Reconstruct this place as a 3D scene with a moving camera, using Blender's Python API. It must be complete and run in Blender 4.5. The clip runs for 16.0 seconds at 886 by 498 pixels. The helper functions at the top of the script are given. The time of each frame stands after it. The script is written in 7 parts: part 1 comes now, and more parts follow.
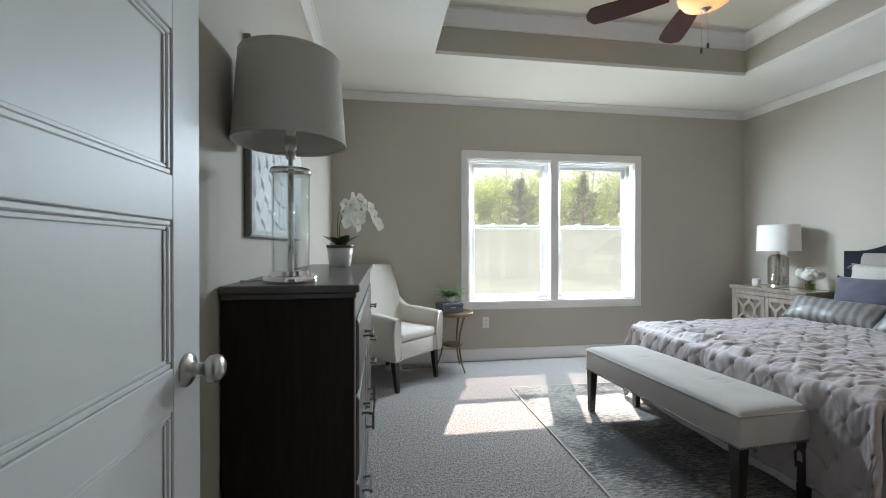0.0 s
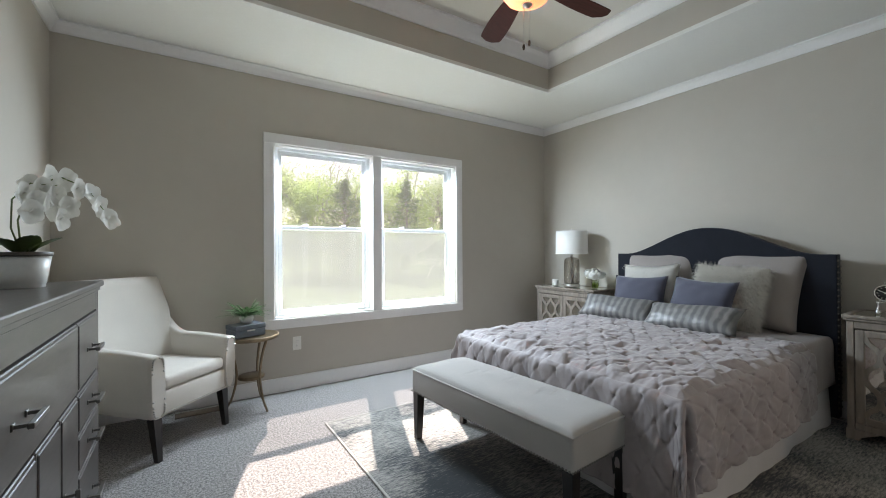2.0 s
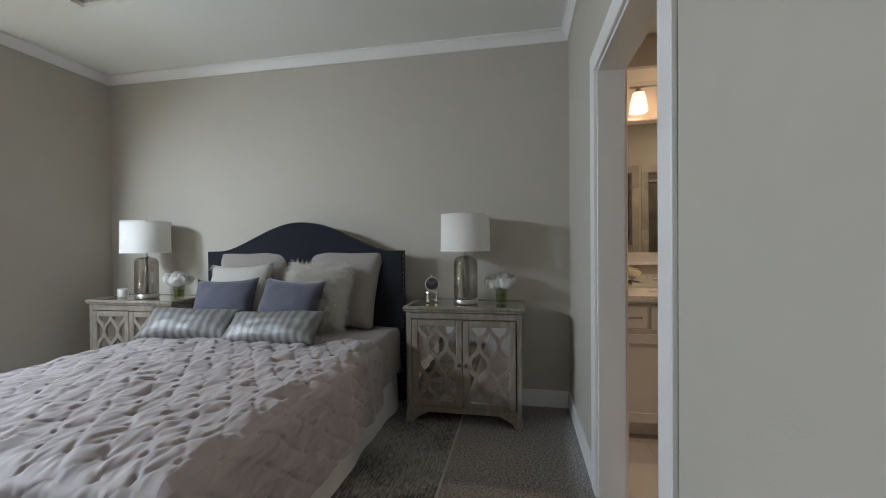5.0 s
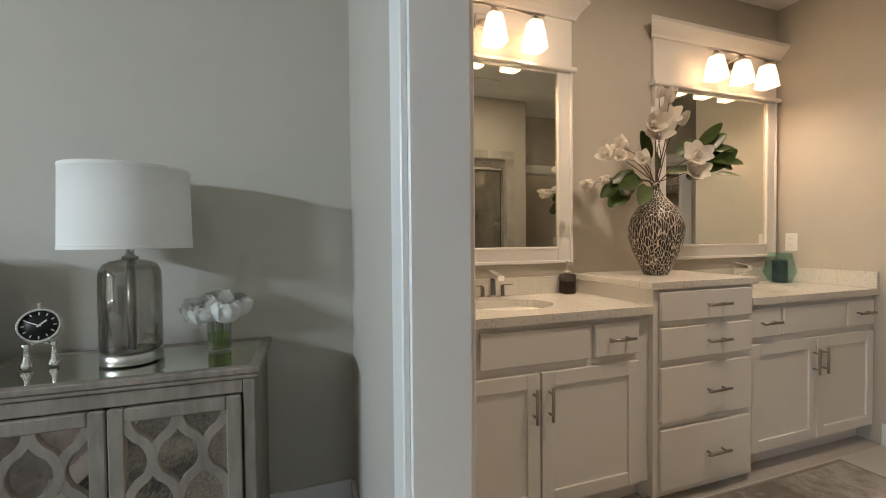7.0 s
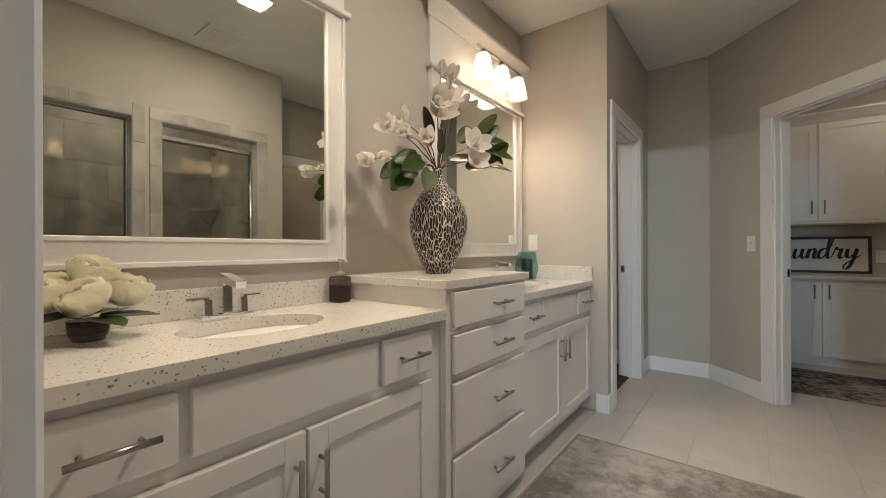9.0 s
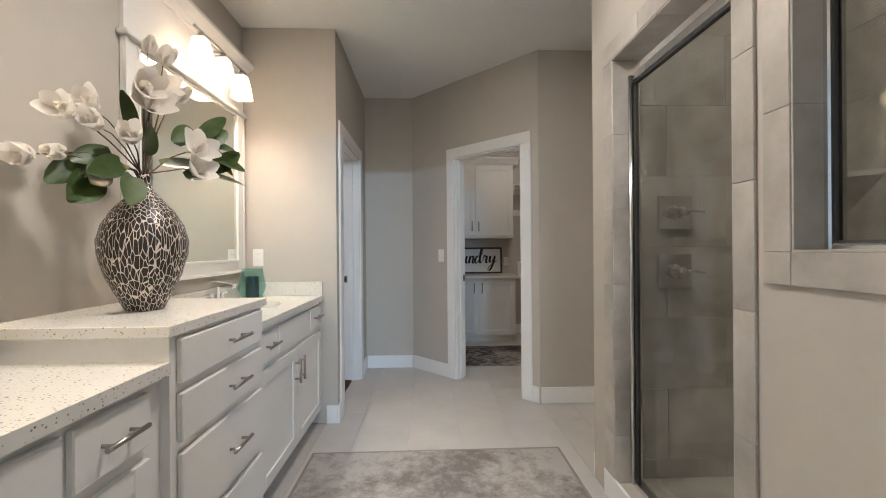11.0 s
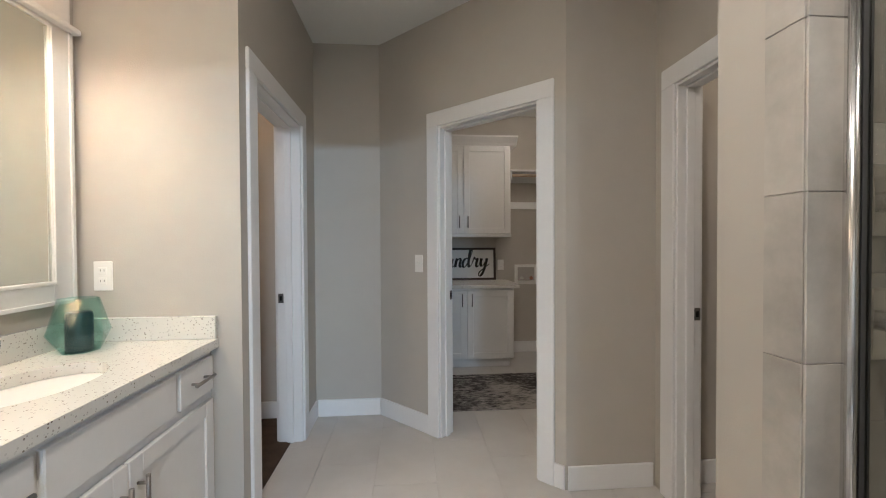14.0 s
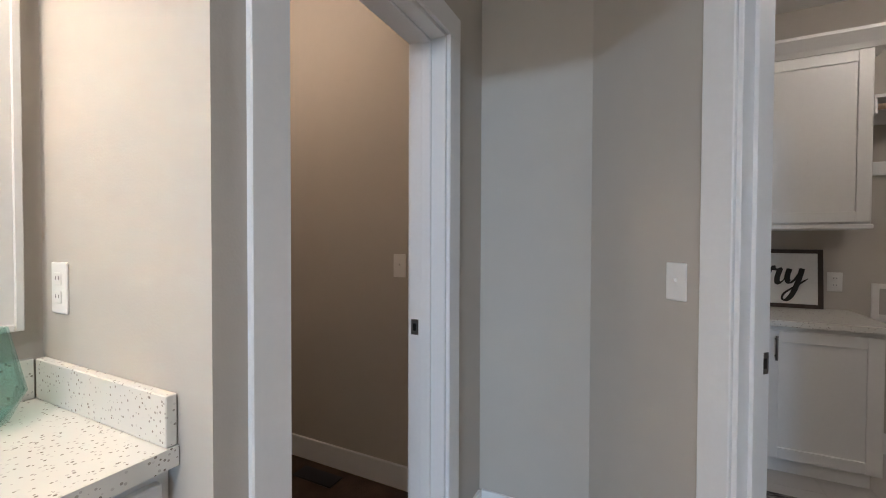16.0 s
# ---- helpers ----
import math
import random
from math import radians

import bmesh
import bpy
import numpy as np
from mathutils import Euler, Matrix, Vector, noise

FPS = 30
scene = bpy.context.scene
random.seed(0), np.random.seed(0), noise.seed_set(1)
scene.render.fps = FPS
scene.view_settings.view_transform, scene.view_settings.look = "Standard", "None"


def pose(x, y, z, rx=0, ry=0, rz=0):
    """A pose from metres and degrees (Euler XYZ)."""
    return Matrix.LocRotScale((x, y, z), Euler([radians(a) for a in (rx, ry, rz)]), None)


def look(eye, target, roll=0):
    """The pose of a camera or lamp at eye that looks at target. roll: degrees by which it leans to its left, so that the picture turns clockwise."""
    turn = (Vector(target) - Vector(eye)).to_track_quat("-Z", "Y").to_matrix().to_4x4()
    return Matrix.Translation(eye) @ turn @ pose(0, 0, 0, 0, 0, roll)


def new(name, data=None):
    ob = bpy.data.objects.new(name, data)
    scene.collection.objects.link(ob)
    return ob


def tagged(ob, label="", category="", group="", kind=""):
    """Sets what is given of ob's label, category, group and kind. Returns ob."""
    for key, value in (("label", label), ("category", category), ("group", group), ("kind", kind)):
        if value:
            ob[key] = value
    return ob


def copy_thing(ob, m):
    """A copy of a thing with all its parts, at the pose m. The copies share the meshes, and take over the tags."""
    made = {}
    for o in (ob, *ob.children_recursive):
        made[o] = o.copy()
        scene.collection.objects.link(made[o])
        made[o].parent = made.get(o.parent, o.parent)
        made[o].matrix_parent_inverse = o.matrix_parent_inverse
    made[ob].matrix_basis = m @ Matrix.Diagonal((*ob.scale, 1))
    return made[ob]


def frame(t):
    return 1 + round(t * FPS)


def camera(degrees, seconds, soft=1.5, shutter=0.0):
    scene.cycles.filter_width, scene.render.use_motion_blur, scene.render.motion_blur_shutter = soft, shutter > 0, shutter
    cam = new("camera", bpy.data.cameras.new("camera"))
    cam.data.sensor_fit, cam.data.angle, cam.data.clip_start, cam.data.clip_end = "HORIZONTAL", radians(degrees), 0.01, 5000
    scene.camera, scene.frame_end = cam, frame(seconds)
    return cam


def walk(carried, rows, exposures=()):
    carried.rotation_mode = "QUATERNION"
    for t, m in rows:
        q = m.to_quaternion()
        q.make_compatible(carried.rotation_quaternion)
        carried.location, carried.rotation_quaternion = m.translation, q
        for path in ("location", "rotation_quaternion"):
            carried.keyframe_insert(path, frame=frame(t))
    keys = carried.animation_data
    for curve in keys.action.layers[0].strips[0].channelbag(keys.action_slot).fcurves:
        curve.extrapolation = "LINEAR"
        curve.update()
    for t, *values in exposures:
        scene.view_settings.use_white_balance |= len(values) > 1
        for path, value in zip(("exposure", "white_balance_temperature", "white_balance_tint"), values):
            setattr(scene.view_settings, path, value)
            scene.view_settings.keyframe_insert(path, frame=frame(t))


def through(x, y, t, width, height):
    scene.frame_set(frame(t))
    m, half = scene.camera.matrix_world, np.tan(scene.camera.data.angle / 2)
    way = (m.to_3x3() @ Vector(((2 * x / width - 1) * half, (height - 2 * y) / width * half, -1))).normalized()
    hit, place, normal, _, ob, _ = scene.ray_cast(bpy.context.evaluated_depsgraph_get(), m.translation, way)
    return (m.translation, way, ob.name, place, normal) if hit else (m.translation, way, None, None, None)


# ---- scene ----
cam = camera(95.7, 16.0, soft=1.0)
PATH = [
    (0, (0.052, 0.029, 1.206), (0.348, 2.007, 1.197), 0.0),
    (0.5, (0.138, 0.214, 1.18), (0.549, 2.172, 1.18), 0.1),
    (1, (0.204, 0.349, 1.19), (0.804, 2.257, 1.193), -0.1),
    (1.5, (0.257, 0.45, 1.205), (1.095, 2.266, 1.212), -0.2),
    (2, (0.29, 0.506, 1.217), (1.379, 2.183, 1.224), -0.3),
    (2.5, (0.324, 0.524, 1.236), (1.649, 2.022, 1.236), -0.4),
    (3, (0.358, 0.517, 1.237), (1.886, 1.808, 1.231), -0.5),
    (3.5, (0.434, 0.507, 1.238), (2.122, 1.58, 1.223), -0.5),
    (4, (0.614, 0.502, 1.231), (2.425, 1.35, 1.212), -0.5),
    (4.5, (0.88, 0.501, 1.239), (2.784, 1.112, 1.212), -0.4),
    (4.7, (0.999, 0.5, 1.23), (2.931, 1.014, 1.204), -0.4),
    (6.8, (2.357, 0.327, 1.188), (4.288, -0.194, 1.156), -0.8),
    (7, (2.453, 0.307, 1.186), (4.349, -0.33, 1.142), -0.5),
    (7.5, (2.643, 0.216, 1.161), (4.433, -0.676, 1.125), -0.3),
    (8, (2.778, 0.129, 1.134), (4.425, -1.004, 1.113), -0.2),
    (8.5, (2.876, 0.061, 1.098), (4.338, -1.303, 1.088), -0.2),
    (9, (2.943, 0.021, 1.106), (4.172, -1.557, 1.107), -0.2),
    (9.5, (3.012, 0.03, 1.152), (3.956, -1.733, 1.152), -0.2),
    (10, (3.067, 0.049, 1.185), (3.691, -1.851, 1.183), -0.3),
    (10.2, (3.089, 0.053, 1.185), (3.575, -1.887, 1.19), -0.4),
    (12.3, (3.076, -0.192, 1.264), (2.505, -2.108, 1.247), -0.0),
    (12.5, (3.073, -0.282, 1.268), (2.5, -2.197, 1.247), -0.0),
    (13, (3.049, -0.495, 1.259), (2.552, -2.432, 1.233), -0.1),
    (13.5, (3.049, -0.75, 1.27), (2.701, -2.719, 1.238), -0.2),
    (14, (3.021, -1.048, 1.281), (2.862, -3.041, 1.249), -0.3),
    (14.5, (2.981, -1.371, 1.29), (3.034, -3.37, 1.254), -0.2),
    (15, (2.984, -1.7, 1.273), (3.27, -3.68, 1.25), -0.4),
    (15.5, (2.99, -2.036, 1.272), (3.562, -3.952, 1.249), -0.2),
    (16, (3.069, -2.336, 1.262), (3.952, -4.13, 1.225), 0.2),
]
walk(cam, [(t, look(eye, target, roll)) for t, eye, target, roll in PATH], [
    (0.0, 1.35, 7400, 19), (3.0, 1.2, 7400, 20), (4.7, 1.05, 7600, 21), (6.8, 1.62, 7450, 18), (8.5, 1.78, 6650, 12), (9.0, 1.9, 6350, 11),
    (10.2, 2.15, 5750, 11), (12.3, 2.4, 5700, 11), (14.0, 2.3, 5750, 11), (15.0, 2.25, 5550, 12), (16.0, 2.35, 5550, 13)])

# ---- light ----
world = bpy.data.worlds.new("sky_world")
scene.world = world
world.use_nodes = True
wn = world.node_tree.nodes
sky = wn.new("ShaderNodeTexSky")
sky.sky_type = "NISHITA"
sky.sun_disc = False
SUN_WAY = Vector((-0.29, -0.84, -1.0)).normalized()
sky.sun_elevation = math.asin(-SUN_WAY.z)
sky.sun_rotation = math.atan2(-SUN_WAY.x, -SUN_WAY.y)
sky.dust_density = 2.5
world.node_tree.links.new(sky.outputs[0], wn["Background"].inputs[0])
wn["Background"].inputs[1].default_value = 0.08
sun = new("sun", bpy.data.lights.new("sun", "SUN"))
sun.data.energy, sun.data.angle, sun.data.color = 5.0, radians(0.5), (1.0, 0.98, 0.95)
sun.rotation_mode = "QUATERNION"
sun.rotation_quaternion = SUN_WAY.to_track_quat("-Z", "Y")
sun.location = (3, 9, 8)


def lamp_area(name, place, target, sx, sy, watts, colour):
    d = bpy.data.lights.new(name, "AREA")
    d.shape, d.size, d.size_y, d.energy, d.color = "RECTANGLE", sx, sy, watts, colour
    ob = new(name, d)
    ob.matrix_world = look(place, target)
    return ob


def lamp_point(name, place, watts, colour, radius=0.03):
    d = bpy.data.lights.new(name, "POINT")
    d.energy, d.color, d.shadow_soft_size = watts, colour, radius
    ob = new(name, d)
    ob.location = place
    return ob


# sky light that enters by the head of the two window openings, and light off the sunny ground by the sill
for wx in (1.405, 2.395):
    lamp_area("window_sky_light", (wx, 4.215, 2.055), (wx, 1.215, -1.5), 0.52, 0.10, 24.0, (0.57, 0.80, 1.0))
    lamp_area("window_ground_light", (wx, 4.222, 0.648), (wx, 4.05, 1.6), 0.60, 0.05, 2.8, (0.84, 1.0, 0.90))

# ---- materials ----


def mat(name, base, rough=0.5, metal=0.0, vary=0.06, scale=6.0, fine=60.0, bump=0.0, bump_scale=80.0, stretch=(1, 1, 1),
        spec=0.5, sheen=0.0, coat=0.0, rough_vary=0.0):
    m = bpy.data.materials.new(name)
    m.use_nodes = True
    nt = m.node_tree
    n, l = nt.nodes, nt.links
    b = n["Principled BSDF"]
    b.inputs["Roughness"].default_value = rough
    b.inputs["Metallic"].default_value = metal
    b.inputs["Specular IOR Level"].default_value = spec
    b.inputs["Sheen Weight"].default_value = sheen
    b.inputs["Coat Weight"].default_value = coat
    tc, mp = n.new("ShaderNodeTexCoord"), n.new("ShaderNodeMapping")
    mp.inputs["Scale"].default_value = stretch
    l.new(tc.outputs["Object"], mp.inputs["Vector"])
    a, c = n.new("ShaderNodeTexNoise"), n.new("ShaderNodeTexNoise")
    a.inputs["Scale"].default_value, c.inputs["Scale"].default_value = scale, fine
    a.inputs["Detail"].default_value, c.inputs["Detail"].default_value = 4, 3
    l.new(mp.outputs[0], a.inputs["Vector"]), l.new(mp.outputs[0], c.inputs["Vector"])
    add = n.new("ShaderNodeMath")
    add.operation = "ADD"
    l.new(a.outputs["Fac"], add.inputs[0]), l.new(c.outputs["Fac"], add.inputs[1])
    ramp = n.new("ShaderNodeMapRange")
    ramp.inputs["From Min"].default_value, ramp.inputs["From Max"].default_value = 0.6, 1.4
    ramp.inputs["To Min"].default_value, ramp.inputs["To Max"].default_value = 1 - vary, 1 + vary
    l.new(add.outputs[0], ramp.inputs["Value"])
    mul = n.new("ShaderNodeVectorMath")
    mul.operation = "SCALE"
    mul.inputs[0].default_value = base
    l.new(ramp.outputs[0], mul.inputs["Scale"])
    l.new(mul.outputs[0], b.inputs["Base Color"])
    if rough_vary:
        rr = n.new("ShaderNodeMapRange")
        rr.inputs["To Min"].default_value, rr.inputs["To Max"].default_value = rough - rough_vary, rough + rough_vary
        l.new(a.outputs["Fac"], rr.inputs["Value"])
        l.new(rr.outputs[0], b.inputs["Roughness"])
    if bump:
        d, bp = n.new("ShaderNodeTexNoise"), n.new("ShaderNodeBump")
        d.inputs["Scale"].default_value, d.inputs["Detail"].default_value = bump_scale, 4
        l.new(mp.outputs[0], d.inputs["Vector"])
        bp.inputs["Strength"].default_value, bp.inputs["Distance"].default_value = bump, 0.01
        l.new(d.outputs["Fac"], bp.inputs["Height"])
        l.new(bp.outputs[0], b.inputs["Normal"])
    return m


def mix_colours(m, node, lo, hi, c1, c2, out=None):
    """Two colours over a node's value, into the base colour."""
    n, l = m.node_tree.nodes, m.node_tree.links
    r = n.new("ShaderNodeValToRGB")
    r.color_ramp.elements[0].position, r.color_ramp.elements[1].position = lo, hi
    r.color_ramp.elements[0].color, r.color_ramp.elements[1].color = (*c1, 1), (*c2, 1)
    l.new(out or node.outputs[0], r.inputs[0])
    l.new(r.outputs[0], n["Principled BSDF"].inputs["Base Color"])
    return r


def glass(name, colour, rough=0.0, ior=1.45, clear=0.0):
    """Glass; clear: how much passes straight through, as in a thin pane."""
    m = bpy.data.materials.new(name)
    m.use_nodes = True
    n, l = m.node_tree.nodes, m.node_tree.links
    b = n["Principled BSDF"]
    b.inputs["Base Color"].default_value = (*colour, 1)
    b.inputs["Roughness"].default_value = rough
    b.inputs["IOR"].default_value = ior
    b.inputs["Transmission Weight"].default_value = 1.0
    if clear:
        t, mx = n.new("ShaderNodeBsdfTransparent"), n.new("ShaderNodeMixShader")
        t.inputs[0].default_value = (*colour, 1)
        g = n.new("ShaderNodeBsdfGlossy")
        g.inputs["Roughness"].default_value = rough
        fr, pw, ma = n.new("ShaderNodeLayerWeight"), n.new("ShaderNodeMath"), n.new("ShaderNodeMath")
        fr.inputs[0].default_value = 0.5
        pw.operation, ma.operation = "POWER", "MULTIPLY_ADD"
        pw.inputs[1].default_value = 5.0
        ma.inputs[1].default_value, ma.inputs[2].default_value = 0.95, 0.045
        l.new(fr.outputs["Facing"], pw.inputs[0]), l.new(pw.outputs[0], ma.inputs[0])
        l.new(ma.outputs[0], mx.inputs[0])
        l.new(t.outputs[0], mx.inputs[1]), l.new(g.outputs[0], mx.inputs[2])
        l.new(mx.outputs[0], n["Material Output"].inputs[0])
    return m


def glow(name, colour, strength, through=0.0):
    """Lit frosted glass; through: how much of the bulb's light passes straight."""
    m = mat(name, colour, 0.4, vary=0.02)
    b = m.node_tree.nodes["Principled BSDF"]
    b.inputs["Emission Color"].default_value = (*colour, 1)
    b.inputs["Emission Strength"].default_value = strength
    if through:
        n, l = m.node_tree.nodes, m.node_tree.links
        t, mx = n.new("ShaderNodeBsdfTransparent"), n.new("ShaderNodeMixShader")
        t.inputs[0].default_value = (1.0, 0.95, 0.88, 1)
        mx.inputs[0].default_value = through
        l.new(b.outputs[0], mx.inputs[1]), l.new(t.outputs[0], mx.inputs[2])
        l.new(mx.outputs[0], n["Material Output"].inputs[0])
    return m


M_WALL = mat("greige_wall_paint", (0.50, 0.46, 0.405), 0.75, vary=0.025, scale=1.2, fine=9, bump=0.06, bump_scale=160, spec=0.3)
M_CEIL = mat("ceiling_paint", (0.80, 0.80, 0.77), 0.85, vary=0.02, scale=1.5, bump=0.08, bump_scale=120, spec=0.2)
M_TRAY = mat("tray_ceiling_paint", (0.66, 0.63, 0.57), 0.85, vary=0.02, scale=1.5, bump=0.08, bump_scale=120, spec=0.2)
M_TRIM = mat("white_trim_paint", (0.80, 0.79, 0.78), 0.38, vary=0.02, scale=2.0, bump=0.02, bump_scale=40)
M_DOOR = mat("satin_door_paint", (0.66, 0.66, 0.655), 0.45, vary=0.02, scale=2.0, bump=0.03, bump_scale=50)
M_CAB = mat("white_cabinet_paint", (0.76, 0.74, 0.71), 0.42, vary=0.02, scale=2.0, bump=0.03, bump_scale=60)
M_VINYL = mat("white_vinyl_frame", (0.82, 0.85, 0.87), 0.35, vary=0.015)
# one stain twice: carcass darkened as the unlit side, faces paled as window-lit
M_ESP_SHADED = mat("espresso_wood_shaded", (0.022, 0.0135, 0.011), 0.6, spec=0.2, vary=0.35, scale=5, fine=70, stretch=(1, 1, 0.12), bump=0.05, bump_scale=50, rough_vary=0.06)
M_ESP_LIT = mat("espresso_wood_lit", (0.070, 0.058, 0.054), 0.40, vary=0.3, scale=5, fine=60, stretch=(1, 0.12, 1), bump=0.04, bump_scale=50, rough_vary=0.06, spec=0.8, coat=0.25)
M_LEG = mat("black_wood", (0.014, 0.011, 0.010), 0.35, vary=0.25, scale=8, stretch=(1, 1, 0.2))
M_NICKEL = mat("brushed_nickel", (0.58, 0.56, 0.53), 0.28, 1.0, vary=0.05, scale=30, fine=200)
M_CHROME = mat("chrome", (0.86, 0.86, 0.86), 0.07, 1.0, vary=0.02)
M_FRAME = mat("polished_frame_metal", (0.78, 0.78, 0.78), 0.2, 1.0, vary=0.03)
M_GASKET = mat("grey_seal", (0.06, 0.06, 0.06), 0.5)
M_PULL = mat("dark_satin_pull", (0.22, 0.21, 0.20), 0.33, 1.0, vary=0.05)
M_SATIN_PULL = mat("satin_nickel_pull", (0.40, 0.375, 0.345), 0.3, 1.0, vary=0.06, scale=30, fine=200)
M_BLACK = mat("black_metal", (0.01, 0.01, 0.01), 0.4, 0.2)
M_LINEN = mat("cream_linen", (0.60, 0.555, 0.50), 0.9, vary=0.06, scale=5, fine=220, bump=0.25, bump_scale=350, sheen=0.25, spec=0.2)
M_BENCH = mat("grey_linen", (0.40, 0.38, 0.36), 0.9, vary=0.06, scale=4, fine=220, bump=0.25, bump_scale=350, sheen=0.2, spec=0.2)
M_NAVY = mat("dark_navy_linen", (0.012, 0.014, 0.021), 0.85, vary=0.2, scale=10, fine=260, bump=0.25, bump_scale=300, sheen=0.12, spec=0.2)
M_SATIN = mat("taupe_satin", (0.345, 0.298, 0.298), 0.62, vary=0.07, scale=3, fine=40, bump=0.12, bump_scale=30, sheen=0.35)
M_SHEET = mat("white_cotton", (0.70, 0.69, 0.69), 0.9, vary=0.04, scale=5, fine=120, bump=0.15, bump_scale=120, sheen=0.1, spec=0.2)
M_SHAM = mat("taupe_cotton", (0.31, 0.272, 0.255), 0.85, vary=0.05, scale=5, fine=160, bump=0.2, bump_scale=160, sheen=0.2, spec=0.2)
M_FUR = mat("ivory_fur", (0.80, 0.77, 0.72), 0.9, vary=0.1, scale=20, sheen=0.4, spec=0.2)
M_BLUE = mat("slate_blue_velvet", (0.062, 0.063, 0.095), 0.75, vary=0.12, scale=6, fine=150, bump=0.15, bump_scale=200, sheen=0.35)
M_WEATHER = mat("weathered_grey_wood", (0.26, 0.215, 0.178), 0.6, vary=0.35, scale=7, fine=45, stretch=(1, 1, 0.25), bump=0.15, bump_scale=40)
M_MIRROR = mat("mirror_glass", (0.74, 0.765, 0.71), 0.015, 1.0, vary=0.0)
M_ANTIQUE = mat("antique_mirror", (0.84, 0.83, 0.80), 0.03, 1.0, vary=0.12, scale=9, fine=40, rough_vary=0.015)
M_SHADE = mat("white_lamp_shade", (0.78, 0.76, 0.73), 0.9, vary=0.03, fine=250, bump=0.15, bump_scale=300, spec=0.2)
M_SHADEG = mat("oatmeal_lamp_shade", (0.50, 0.475, 0.43), 0.9, vary=0.05, fine=250, bump=0.2, bump_scale=300, spec=0.2)
M_MERC = glass("smoked_lamp_glass", (0.60, 0.565, 0.525), 0.03, clear=1.0)
next(x for x in M_MERC.node_tree.nodes if x.type == "MATH" and x.operation == "MULTIPLY_ADD").inputs[2].default_value = 0.17
M_GLASS = glass("clear_glass", (0.955, 0.97, 0.965), clear=1.0)
M_PANE = glass("window_pane", (0.96, 0.985, 0.98), clear=1.0)
# a veil of bright haze put into the window glass as slight translucency
pn, pl = M_PANE.node_tree.nodes, M_PANE.node_tree.links
pd, pm, po = pn.new("ShaderNodeBsdfTranslucent"), pn.new("ShaderNodeMixShader"), pn["Material Output"]
pd.inputs[0].default_value = (0.85, 0.88, 0.90, 1)
pm.inputs[0].default_value = 0.04
pl.new(po.inputs[0].links[0].from_socket, pm.inputs[1]), pl.new(pd.outputs[0], pm.inputs[2])
pl.new(pm.outputs[0], po.inputs[0])
M_SHOWERGLASS = glass("shower_glass", (0.87, 0.88, 0.86), clear=1.0, ior=1.5)
M_TEAL = glass("teal_glass", (0.80, 0.925, 0.905), 0.10, clear=1.0)
M_SMOKE = glass("smoked_bottle_glass", (0.50, 0.46, 0.46), 0.12, clear=1.0)
M_LEAF = mat("deep_green_leaf", (0.045, 0.075, 0.018), 0.38, vary=0.3, scale=12)
M_FERN = mat("fern_leaf", (0.06, 0.17, 0.045), 0.5, vary=0.3, scale=15)
M_PETAL = mat("white_petal", (0.88, 0.87, 0.84), 0.7, vary=0.04, scale=25, sheen=0.1)
M_PETALP = mat("blush_magnolia_petal", (0.84, 0.80, 0.745), 0.65, vary=0.06, scale=25)
M_ROSE = mat("cream_rose_petal", (0.88, 0.85, 0.71), 0.7, vary=0.05, scale=25, sheen=0.1)
M_STEM = mat("brown_stem", (0.10, 0.065, 0.04), 0.7, vary=0.3, scale=40)
M_GSTEM = mat("green_stem", (0.13, 0.17, 0.06), 0.6, vary=0.2, scale=40)
M_POT = mat("glazed_cream_pot", (0.62, 0.60, 0.57), 0.35, vary=0.06, scale=12)
M_POTRIM = mat("pot_dark_rim", (0.07, 0.055, 0.045), 0.5, vary=0.2, scale=20)
M_WATER = glass("green_water", (0.72, 0.84, 0.40), 0.0, clear=1.0)
M_BOXBOOK = mat("grey_blue_box", (0.12, 0.145, 0.175), 0.6, vary=0.15, scale=15, bump=0.1)
M_BRONZE = mat("antique_bronze_metal", (0.23, 0.17, 0.11), 0.38, 0.8, vary=0.2, scale=25)
M_PORCELAIN = mat("white_porcelain", (0.80, 0.82, 0.80), 0.12, vary=0.02)
M_PLATE = mat("white_plastic_plate", (0.80, 0.78, 0.74), 0.4, vary=0.02)
M_FANBLADE = mat("cherry_fan_blade", (0.050, 0.0145, 0.0095), 0.7, spec=0.1, vary=0.3, scale=6, fine=60, stretch=(0.2, 1, 1))
M_FANMETAL = mat("bronze_fan_metal", (0.10, 0.06, 0.045), 0.35, 0.8, vary=0.15)
M_BOWL = glow("frosted_fan_bowl", (1.0, 0.40, 0.22), 0.24, 0.1)
M_BULBGLASS = glow("frosted_vanity_shade", (1.0, 0.80, 0.57), 0.6, 0.12)
M_BASKET = mat("woven_basket_cream", (0.56, 0.50, 0.45), 0.9, vary=0.15, scale=20, fine=140, bump=0.4, bump_scale=140)
M_BASKETB = mat("woven_basket_band", (0.20, 0.165, 0.15), 0.9, vary=0.15, scale=20, fine=140, bump=0.4, bump_scale=140)
M_LEATHER = mat("tan_leather_tab", (0.30, 0.13, 0.075), 0.6, vary=0.15, scale=20)
M_INK = mat("black_ink", (0.012, 0.012, 0.012), 0.6)
M_SIGN = mat("white_sign_board", (0.72, 0.71, 0.69), 0.6, vary=0.04, scale=10)
M_DARKWOODF = mat("dark_sign_frame", (0.045, 0.032, 0.026), 0.6, vary=0.3, scale=20)
M_CARAMEL = mat("brown_closet_carpet", (0.085, 0.06, 0.045), 0.97, vary=0.35, scale=10, fine=180, bump=0.8, bump_scale=220, spec=0.1)
